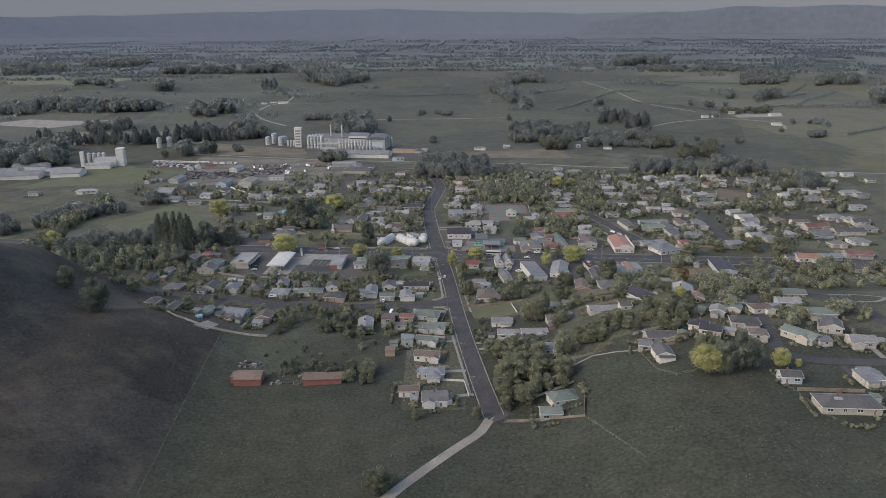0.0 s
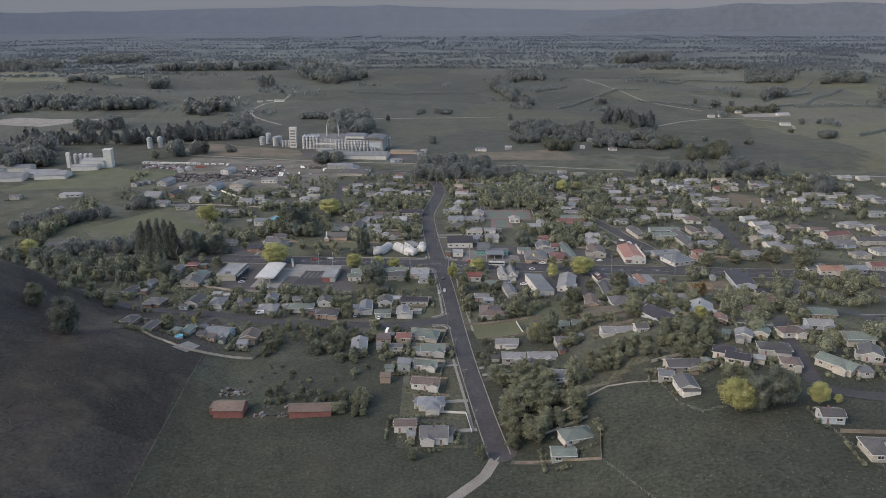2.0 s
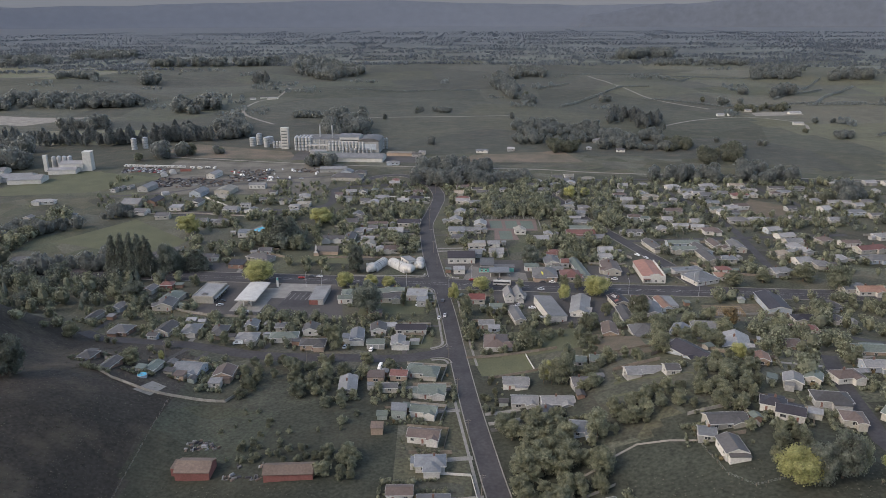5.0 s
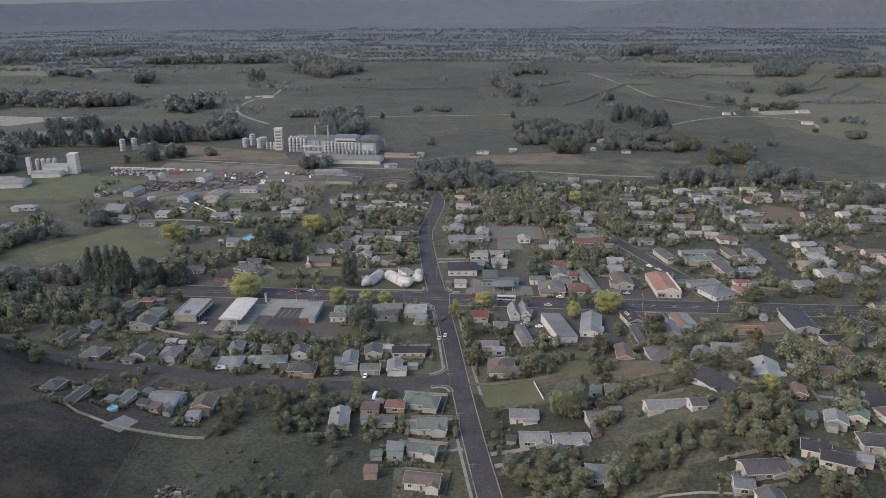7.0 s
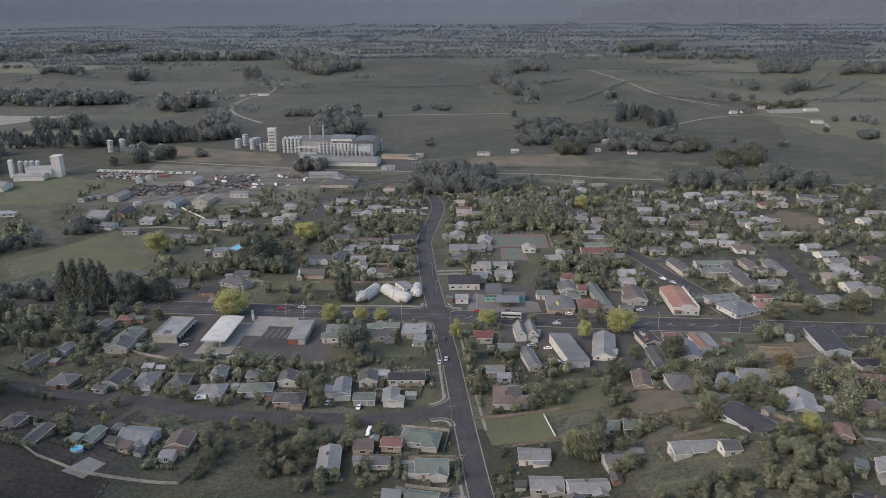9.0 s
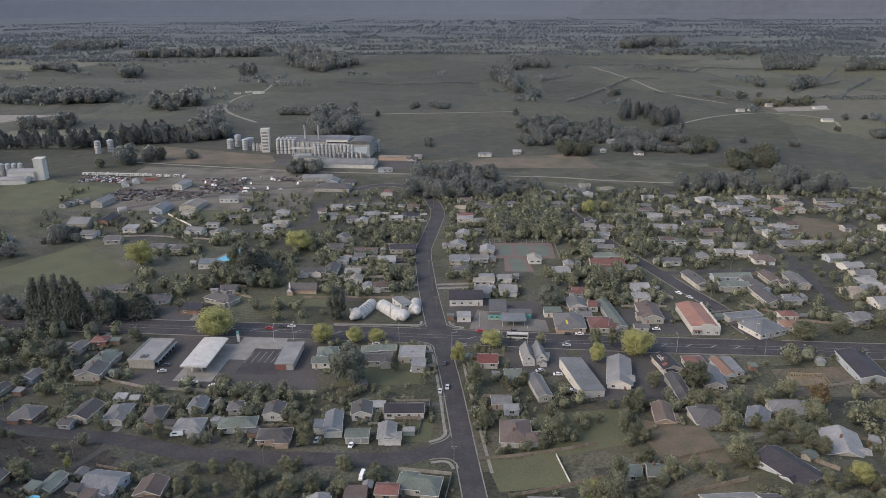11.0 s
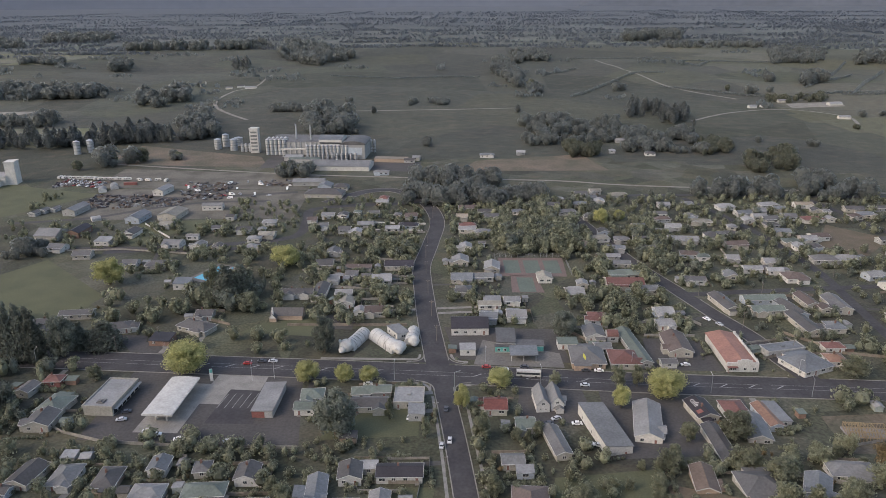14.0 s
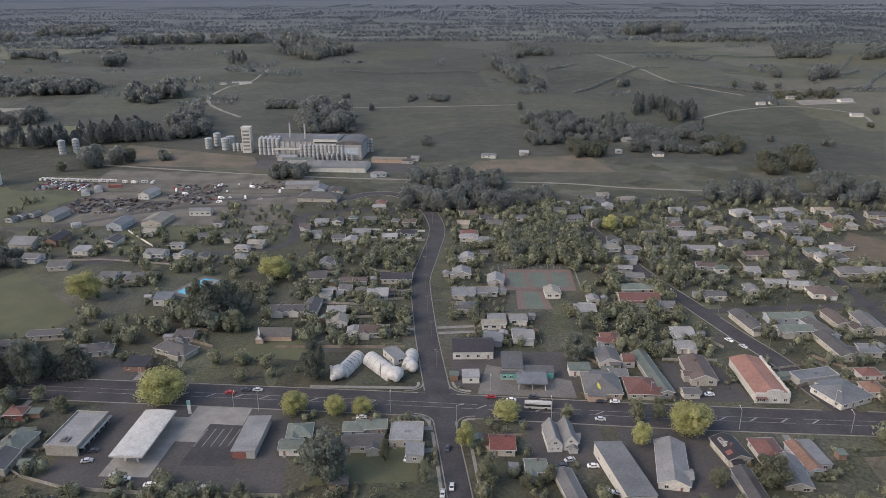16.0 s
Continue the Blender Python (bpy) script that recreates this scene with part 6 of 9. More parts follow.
def garden_extras():
    """Back fences, driveways and sheds for the gardens that lie nearest."""
    rnd = random.Random(77)
    homes = [o for o in scene.objects if o.get("category") == "house" and o.location.y < 700]
    for home in homes:
        x, y, rot = home.location.x, home.location.y, math.degrees(home.rotation_euler.z)
        r = next(c for a, b, c in taken if abs(a - x) < 0.01 and abs(b - y) < 0.01)
        m = home.matrix_basis
        wide, deep = r * 0.85, r * 0.75
        if rnd.random() < 0.75:
            a, b, c = m @ Vector((-wide - 3, deep + 4, 0)), m @ Vector((wide + 3, deep + 4, 0)), m @ Vector((wide + 3, -deep, 0))
            line = [(a.x, a.y), (b.x, b.y)] + ([(c.x, c.y)] if rnd.random() < 0.5 else [])
            if all(road_gap(*q) > 1 and not any(x0 < q[0] < x1 and y0 < q[1] < y1 for x0, x1, y0, y1 in OPEN_GROUND) for q in line) and all(math.hypot(q[0] - e, q[1] - g) > k * 0.8 for q in line for e, g, k in taken):
                fence(line, rnd.choice((1.2, 1.6, 1.7)), rnd.choice((TIMBER, TIMBER, PALE)), "weathered paling fence at the back of a garden", panel=7.0)
        if rnd.random() < 0.4:
            best = None
            for line, width in ROAD_LINES:
                for (ax, ay), (bx, by) in zip(line, line[1:]):
                    p0, d = Vector((ax, ay)), Vector((bx - ax, by - ay))
                    t = min(1, max(0, (Vector((x, y)) - p0).dot(d) / d.length_squared))
                    q = p0 + d * t
                    gap = (Vector((x, y)) - q).length
                    if best is None or gap < best[0]:
                        best = (gap, q, width)
            gap, q, width = best
            if r + width / 2 < gap < 42:
                way = (q - Vector((x, y))).normalized()
                side = Vector((-way.y, way.x)) * (r * 0.6)
                a = Vector((x, y)) + way * r * 0.4 + side
                b = q - way * (width / 2 + 0.3) + side
                if not any(math.hypot(a.x + (b.x - a.x) * s - e, a.y + (b.y - a.y) * s - g) < k * 0.7 and abs(e - x) > 0.1 for s in (0.2, 0.6, 1.0) for e, g, k in taken):
                    ribbon("driveway", [(a.x, a.y), (b.x, b.y)], 2.8, rnd.choice((KERB, YARD, YARD)), "driveway from a house to the street", 0.09, category="driveway")
                    claim((a.x + b.x) / 2, (a.y + b.y) / 2, 2.5)
        if rnd.random() < 0.55:
            px, py = rnd.choice((-1, 1)) * (wide + 3.5), rnd.uniform(-0.3, 1.0) * deep
            q = m @ Vector((px, py, 0))
            if free(q.x, q.y, 3.5):
                house(q.x, q.y, rot + rnd.choice((0, 90)), rnd.uniform(3, 5), rnd.uniform(3, 4.1), rnd.choice(("mono", "gable")), rnd.choice("lgwedl"), rnd.choice("cygn"), 2.0, False, "garden_shed", "shed", "small steel garden shed beside a house")


def garden_shrubs():
    """Hedges along the boundaries and low planting round the houses."""
    rnd = random.Random(41)
    for home in [o for o in scene.objects if o.get("category") == "house" and o.location.y < 900]:
        r = next(c for a, b, c in claims_near(home.location.x, home.location.y) if abs(a - home.location.x) < 0.01 and abs(b - home.location.y) < 0.01)
        m = home.matrix_basis
        spots = []
        for sx, sy, along in ((-1, 0, 1), (1, 0, 1), (0, 1, 0), (0, -1, 0)):
            if rnd.random() < 0.5:
                n, h = rnd.randrange(4, 9), rnd.uniform(1.2, 2.6)
                for k in range(n):
                    off = (k - n / 2) * 1.9
                    spots.append((m @ Vector((sx * (r + 2.5) + (0 if along else off), sy * (r + 2.5) + (off if along else 0), 0)), h * rnd.uniform(0.75, 1.25), rnd.choice(("hedge", "shrub"))))
        for _ in range(rnd.randrange(3, 9)):
            a, d = rnd.uniform(0, 6.28), r * rnd.uniform(0.9, 1.5)
            spots.append((m @ Vector((d * math.cos(a), d * math.sin(a), 0)), rnd.uniform(0.8, 2.6), rnd.choice(("shrub", "shrub", "hedge", "autumn"))))
        for p, h, kind in spots:
            if road_gap(p.x, p.y) > 0.8 and not any(x0 < p.x < x1 and y0 < p.y < y1 for x0, x1, y0, y1 in OPEN_GROUND) and not any(c >= 2.2 and (p.x - a) ** 2 + (p.y - b) ** 2 < (0.78 * c + 0.4) ** 2 for a, b, c in claims_near(p.x, p.y)):
                tree_among_many(p.x, p.y, h, kind, rnd.uniform(0.9, 1.3), rnd)


tree(-124.4, 544.9, 15.7, 'golden', 1.39)
tree(-64.7, 534.7, 10.6, 'golden', 1.14)
tree(-47.5, 533.6, 8.9, 'golden', 1.07)
tree(-36.1, 534.3, 7.5, 'golden', 1.31)
tree(25.1, 528.7, 8.9, 'golden', 1.36)
tree(98.7, 517.9, 13, 'golden', 1.39)
tree(76.3, 508.5, 11, 'golden', 0.72)
tree(79.1, 526.4, 12.5, 'mid', 0.72)
tree(88.2, 526.7, 11.5, 'mid', 0.67)
tree(6.7, 508.3, 12, 'golden', 0.64)
tree(-209.4, 659.2, 17.2, 'golden', 1.17)
tree(-104.5, 689.3, 14.7, 'golden', 1.39)
tree(50.4, 527.4, 9, 'mid', 0.83)
tree(-315, 561, 15, 'golden', 0.9)
tree(-297, 556, 10, 'broad', 0.8)
tree(-45.9, 490.5, 20, 'dense', 0.98)
tree(-188.1, 572.3, 16.8, 'cypress', 1.12)
tree(-174.2, 572.7, 17.5, 'cypress', 1.59)
tree(-127.3, 628.1, 25.1, 'conifer', 1.20)
tree(-120, 634.3, 22.9, 'conifer', 1.09)
tree(-138.4, 638, 20.5, 'broad', 0.57)
tree(-109, 614.4, 13.7, 'broad', 0.71)
tree(-60.8, 563.9, 20, 'dense', 0.62)
tree(28, 484.8, 6.7, 'shrub', 0.71)
tree(32.7, 484.4, 5.8, 'shrub', 0.66)
tree(37.7, 488.1, 7.2, 'shrub', 0.81)
tree(63.3, 580, 13.5, 'dense', 1.0)
tree(-191.4, 562, 22, 'dense', 0.68)
tree(-165.7, 538.6, 8.6, 'mid', 1.11)
tree(-24.5, 501.6, 10.6, 'mid', 0.53)
tree(-8.8, 487.7, 10.7, 'mid', 0.50)
tree(-183, 762.5, 9.4, 'mid', 1.31)
tree(142.4, 785.9, 8.9, 'golden', 1.15)
tree(125.4, 777.5, 12.4, 'golden', 0.98)
tree(-228, 559.1, 30.5, 'conifer', 0.64)
tree(-221.8, 559, 32.1, 'conifer', 0.60)
tree(-215.1, 557.6, 32.8, 'conifer', 0.58)
tree(-209.8, 558.8, 31.9, 'conifer', 0.60)
tree(-204.1, 558.7, 30, 'conifer', 0.64)
tree(-176.8, 570.5, 17.1, 'cypress', 1.45)
tree(114.2, 284.4, 12.8, 'golden', 1.12)
tree(112.8, 297.3, 7, 'mid', 0.75)
tree(121.5, 284.5, 14.5, 'dense', 0.72)
tree(130, 286.3, 16.5, 'dense', 0.74)
tree(136.4, 288.1, 14.2, 'broad', 0.60)
tree(148, 287.9, 9.2, 'golden', 0.90)
tree(155.8, 288, 4.1, 'golden', 0.79)
tree(-189.2, 368.2, 19.4, 'dense', 0.85)
tree(-214.2, 388.3, 13.6, 'broad', 0.93)
tree(-202.4, 445.6, 10.5, 'mid', 1.03)
tree(47.1, 391, 12.7, 'mid', 0.57)
tree(55.1, 386.6, 14.9, 'broad', 0.88)
tree(-25.7, 235, 9.4, 'broad', 1.45)
tree(-12.8, 286.9, 5.9, 'mid', 0.92)
tree(14.9, 286.8, 7.2, 'mid', 0.89)
tree(-154.1, 407.2, 9.1, 'mid', 1.21)
tree(-195, 512, 13.5, 'dense', 1.2)
tree(50.5, 387.9, 12.9, 'mid', 0.50)
tree(59.8, 397.3, 14.7, 'broad', 0.55)
tree(159.7, 455.8, 12.8, 'autumn', 1.02)
tree(132.8, 379.5, 8, 'golden', 0.98)
tree(96.9, 482.3, 9.5, 'mid', 1.02)
tree(135.3, 373.6, 7.2, 'mid', 0.74)
tree(178.4, 437.9, 11.6, 'mid', 1.20)
tree(116.7, 483.4, 13.7, 'broad', 1.16)
tree(59.9, 451.1, 5.4, 'shrub', 0.89)
tree(65, 449.8, 5.2, 'shrub', 0.78)
tree(92, 389.4, 5.6, 'shrub', 0.74)
tree(-57.9, 440.3, 16.4, 'mid', 0.61)
tree(-63.9, 452.3, 9, 'mid', 0.87)
tree(-143.5, 418.3, 5.7, 'golden', 0.55)
tree(-119.3, 444.9, 9.2, 'mid', 0.87)
tree(46, 438.6, 12.4, 'broad', 0.91)
tree(14.1, 486, 13.7, 'mid', 0.81)
tree(16.5, 451.2, 9.6, 'mid', 0.90)
tree(258.3, 525.7, 17.6, 'broad', 1.12)
tree(243.3, 541.7, 13.9, 'mid', 1.56)
tree(192.4, 533.4, 10.7, 'mid', 1.59)
tree(215.6, 540.2, 9.2, 'mid', 1.53)

for x, y, h, wide in ((-378, 980, 11, 1.3), (-357, 1011, 15, 1.35), (-326, 1019, 15, 1.35), (-290, 1032, 9, 1.2), (-156, 952, 13, 0.9), (-140, 951, 12, 1.1)):
    tree(x, y, h, "broad", wide)
garden_extras()
grove([(40, 712), (98, 710), (108, 772), (50, 778)], 75, ["dense", "broad", "broad", "mid"], 8, 13, 51)
grove([(126, 652), (142, 662), (163, 770), (146, 772)], 50, ["dense", "broad", "mid"], 6, 11, 52)
grove([(75, 797), (130, 796), (135, 850), (87, 852)], 45, ["broad", "mid", "dense"], 5, 10, 53)
grove([(86, 590), (130, 588), (128, 640), (92, 640)], 8, ["dense", "broad", "mid"], 6, 10, 54)
grove([(66, 330), (108, 338), (112, 368), (70, 362)], 34, ["broad", "mid", "mid", "mid"], 3.5, 7.5, 31)
grove([(100, 326), (122, 332), (136, 368), (106, 374)], 34, ["broad", "mid", "mid"], 4, 8, 34)
grove([(114, 300), (128, 304), (130, 316), (112, 318)], 12, ["mid", "hedge", "shrub"], 3, 6, 35)
grove([(150, 356), (200, 330), (215, 390), (160, 400)], 22, ["mid", "broad", "shrub"], 3, 7, 37)
grove([(-98, 388), (-25, 385), (-25, 426), (-100, 428)], 50, ["broad", "mid", "mid", "hedge", "shrub"], 3.5, 8, 1)
grove([(-60, 345), (-25, 345), (-25, 385), (-60, 385)], 12, ["mid", "hedge", "shrub"], 2.2, 6, 2)
grove([(-50, 320), (-34, 320), (-34, 338), (-50, 338)], 16, ["mid", "shrub", "broad"], 3, 6.5, 3)
grove([(-88, 334), (-52, 332), (-50, 346), (-88, 348)], 26, ["hedge", "shrub", "mid"], 1.6, 4, 59)
grove([(-100, 352), (-60, 350), (-58, 372), (-96, 378)], 14, ["hedge", "shrub"], 1.2, 2.6, 60)
grove([(28, 290), (58, 296), (64, 345), (26, 350)], 40, ["broad", "mid", "mid"], 5.94, 13, 4)
grove([(112, 352), (152, 356), (176, 392), (124, 388)], 16, ["mid", "mid", "hedge", "shrub"], 2.5, 6, 5)
grove([(24, 342), (50, 342), (48, 362), (22, 364)], 14, ["mid", "broad", "mid"], 4.5, 9, 6)
grove([(18, 364), (28, 364), (24, 404), (14, 404)], 12, ["shrub", "mid", "hedge"], 1.6, 4, 55)
grove([(56, 372), (70, 372), (70, 398), (58, 400)], 8, ["mid", "broad"], 3.5, 8, 56)
tree(49.5, 392, 11, "golden", 0.62)
grove([(70, 395), (150, 395), (160, 470), (70, 470)], 54, ["broad", "mid", "mid", "shrub", "shrub"], 4.12, 10.5, 7)
grove([(14, 430), (60, 430), (60, 525), (8, 525)], 45, ["mid", "broad", "shrub"], 2.75, 7.2, 8)
grove([(150, 330), (290, 330), (300, 520), (150, 520)], 121, ["broad", "mid", "mid", "shrub", "hedge"], 4.12, 10.5, 9)
grove([(-230, 435), (-60, 440), (-60, 484), (-230, 520)], 81, ["mid", "broad", "shrub", "hedge"], 2.75, 7.2, 10)
grove([(-330, 480), (-210, 490), (-205, 560), (-340, 570)], 90, ["broad", "conifer", "dense", "broad"], 7, 15, 11)
grove([(-215, 488), (-178, 490), (-180, 548), (-210, 550)], 22, ["broad", "mid", "dense"], 4, 9, 43)
grove([(-60, 436), (-10, 440), (-8, 486), (-58, 484)], 18, ["mid", "shrub"], 2.2, 5.4, 12)
grove([(150, 515), (330, 505), (340, 470), (160, 475)], 45, ["broad", "mid", "shrub"], 3.3, 8.4, 22)
grove([(-70, 512), (-10, 512), (-12, 530), (-68, 532)], 10, ["shrub", "mid"], 2.2, 4.8, 23)
grove([(-352, 610), (-326, 610), (-318, 705), (-345, 715)], 45, ["broad", "mid", "broad"], 7, 13, 36)
grove([(96, 452), (112, 452), (118, 490), (100, 490)], 8, ["broad", "mid"], 4, 8, 32)
grove([(36, 436), (54, 436), (52, 470), (34, 470)], 10, ["broad", "mid"], 4, 8, 33)
grove([(-260, 565), (-70, 562), (-70, 720), (-280, 745)], 140, ["broad", "mid", "mid", "shrub", "shrub"], 3.6, 10, 13)
grove([(-52, 698), (-22, 698), (-20, 730), (-52, 732)], 26, ["dense", "broad", "mid"], 6, 10, 57)
grove([(-150, 620), (-112, 612), (-108, 655), (-146, 660)], 22, ["dense", "broad", "conifer"], 8, 15, 58)
grove([(-70, 590), (-20, 596), (-14, 790), (-105, 790)], 180, ["mid", "broad", "shrub", "hedge"], 2.75, 7.8, 14)
grove([(5, 592), (40, 592), (40, 830), (2, 830)], 120, ["mid", "broad", "shrub"], 2.75, 7.2, 15)
grove([(84, 580), (140, 580), (110, 850), (40, 710)], 130, ["broad", "mid", "mid", "shrub", "shrub"], 3.6, 9.4, 16)
grove([(150, 560), (300, 545), (330, 700), (140, 700)], 170, ["mid", "broad", "dense", "hedge"], 3, 7.8, 17)
grove([(130, 690), (400, 650), (440, 845), (110, 850)], 480, ["mid", "broad", "dense", "mid"], 3.5, 9.0, 18)
grove([(40, 705), (110, 705), (110, 850), (30, 840)], 140, ["broad", "mid", "broad"], 3.85, 9, 19)
grove([(-330, 740), (-110, 750), (-110, 900), (-360, 880)], 140, ["mid", "broad", "shrub"], 2.75, 7.2, 20)
grove([(-100, 790), (-10, 800), (-25, 850), (-100, 860)], 48, ["mid", "broad"], 3.3, 7.2, 21)
grove([(-175, 453), (-18, 452), (-18, 482), (-172, 486)], 45, ["mid", "hedge", "broad", "shrub"], 2.4, 6, 41)
grove([(-170, 402), (-112, 402), (-112, 428), (-175, 436)], 22, ["mid", "hedge", "shrub"], 1.8, 4.5, 42)
garden_shrubs()
tagged(new("garden_trees", mesh_of("garden_trees", many["v"], many["f"], [LEAVES_JOINED[k] for k in MANY_SLOTS], many["s"])), "countless garden trees and shrubs among the houses", "trees", kind="stuff")


# ---- landmark buildings ----
def gable_block(sh, x0, x1, y0, y1, e, top, along="x", slot_wall=0, slot_roof=1):
    """Walls and a pitched roof over a rectangle."""
    sh.box(x0, x1, y0, y1, -0.5, e, slot_wall)
    o = 0.4
    if along == "x":
        m = (y0 + y1) / 2
        sh.add([(x0, y0, e), (x0, y1, e), (x0, m, top), (x1, y0, e), (x1, y1, e), (x1, m, top)], [(0, 2, 1), (3, 4, 5)], slot_wall)
        for a in (y0 - o, y1 + o):
            sh.add([(x0 - o, a, e), (x1 + o, a, e), (x1 + o, m, top + 0.1), (x0 - o, m, top + 0.1)], [(0, 1, 2, 3)], slot_roof)
    else:
        m = (x0 + x1) / 2
        sh.add([(x0, y0, e), (x1, y0, e), (m, y0, top), (x0, y1, e), (x1, y1, e), (m, y1, top)], [(0, 1, 2), (3, 5, 4)], slot_wall)
        for a in (x0 - o, x1 + o):
            sh.add([(a, y0 - o, e), (a, y1 + o, e), (m, y1 + o, top + 0.1), (m, y0 - o, top + 0.1)], [(0, 1, 2, 3)], slot_roof)
    return sh


def fuel_station():
    can = thing("fuel_canopy", pose(-121, 515, 0.1, 0, 0, -4), "long white curved canopy over fuel pumps", "canopy")
    sh = Shape()
    n, w, l = 10, 6.6, 16.0
    v = []
    for s in (-1, 1):
        for k in range(n + 1):
            u = -1 + 2 * k / n
            v += [(u * w, s * l, 5.0 + 0.5 * (1 - u * u)), (u * w, s * l, 4.45)]
    m = 2 * (n + 1)
    fc = [(2 * k, 2 * k + 2, m + 2 * k + 2, m + 2 * k) for k in range(n)] + [(2 * k + 1, m + 2 * k + 1, m + 2 * k + 3, 2 * k + 3) for k in range(n)]
    fc += [(2 * k, 2 * k + 1, 2 * k + 3, 2 * k + 2) for k in range(n)] + [(m + 2 * k, m + 2 * k + 2, m + 2 * k + 3, m + 2 * k + 1) for k in range(n)]
    fc += [(0, m, m + 1, 1), (2 * n, 2 * n + 1, m + 2 * n + 1, m + 2 * n)]
    part("roof", mesh_of("roof", v, fc, WHITE_IRON), can)
    for px in (-2.4, 2.4):
        for py in (-12, -4, 4, 12):
            part("column", Shape().box(-0.35, 0.35, -0.35, 0.35, -0.2, 4.5).mesh("column", WHITE), can, "", pose(px, py, 0))
    for py in (-8, 0, 8):
        pump = thing("fuel_pump", pose(-121 + py * 0.07, 515 + py, 0.1, 0, 0, -4), "white and grey fuel pump under the canopy", "fuel pump", "pumps of the fuel station")
        cabinet = part("cabinet", Shape().box(-0.5, 0.5, -0.35, 0.35, 0, 1.5).mesh("cabinet", WHITE), pump)
        part("screen", Shape().box(-0.35, 0.35, -0.4, -0.35, 0.9, 1.35).mesh("screen", GLASS), cabinet)
    shop = thing("shop", pose(-149, 519, 0, 0, 0, -5), "cream flat-roofed fuel station shop with glazed front", "shop")
    sh = Shape()
    sh.box(-7, 6, -12, 12, -0.3, 4.2)
    for x0, x1, y0, y1 in ((-7.3, -6.9, -12.3, 12.3), (5.9, 6.3, -12.3, 12.3), (-6.9, 5.9, -12.3, -11.9), (-6.9, 5.9, 11.9, 12.3)):
        sh.box(x0, x1, y0, y1, 3.6, 5.0)
    part("wall", sh.mesh("wall", WALLS["c"]), shop)
    part("roof", Shape().box(-6.9, 5.9, -11.9, 11.9, 4.2, 4.5).mesh("roof", ROOFS["w"]), shop)
    part("air_conditioner", Shape().box(-2.2, 1.0, -9.5, -6.5, 4.5, 5.1).box(-1.6, -0.4, -9, -7.2, 5.1, 5.6).mesh("air_conditioner", ROOFS["g"]), shop, "grey roof plant")
    for k in range(6):
        part("window", Shape().box(0, 0.08, -1.6, 1.6, 0.3, 2.8, 0).box(0, 0.14, -1.75, -1.6, 0.2, 2.9, 1).box(0, 0.14, 1.6, 1.75, 0.2, 2.9, 1).mesh("window", [GLASS, WHITE]), shop, "tall shopfront glass", pose(6.0, -9.6 + 3.8 * k, 0))
    part("awning", Shape().box(6.3, 7.8, -11, 12, 3.1, 3.35).mesh("awning", WALLS["y"]), shop, "pale awning strip")
    wash = thing("workshop", pose(-78.5, 516, 0, 0, 0, -3), "long low pale grey workshop with a red-painted end", "workshop")
    sh = Shape()
    sh.box(-4.5, 4.5, -12, 12, -0.3, 3.4)
    part("wall", sh.mesh("wall", WALLS["y"]), wash)
    part("roof", Shape().add([(-4.9, -12.4, 3.5), (4.9, -12.4, 3.9), (4.9, 12.4, 3.9), (-4.9, 12.4, 3.5), (-4.9, -12.4, 3.3), (4.9, -12.4, 3.7), (4.9, 12.4, 3.7), (-4.9, 12.4, 3.3)],
         [(0, 1, 2, 3), (4, 7, 6, 5), (0, 4, 5, 1), (1, 5, 6, 2), (2, 6, 7, 3), (3, 7, 4, 0)]).mesh("roof", ROOFS["w"]), wash)
    part("front_panel", Shape().box(-4.5, 1.0, -12.15, -12.0, 0, 3.0).mesh("front_panel", WALLS["R"]), wash, "red-painted end wall")
    sign = thing("pylon_sign", pose(-110, 536, 0, 0, 0, 10), "tall white pylon sign at the roadside", "sign")
    part("post", Shape().box(-0.7, 0.7, -0.15, 0.15, -0.2, 6.5).mesh("post", WHITE), sign)
    part("panel", Shape().box(-0.6, 0.6, -0.2, 0.2, 4.6, 6.3).mesh("panel", WALLS["q"]), sign, "blue-green sign panel with no lettering")
    for bx in (-101, -97.6, -94.2, -90.8, -87.4):
        tagged(new("bay_marking", mesh_of("bay_marking", [(bx - 0.12, 512, 0.19), (bx + 0.12, 512, 0.19), (bx + 2.2, 524, 0.19), (bx + 1.96, 524, 0.19)], [(0, 1, 2, 3)], PAINT)), "white line of a parking bay", "marking", "lines of the parking bays", "structure")


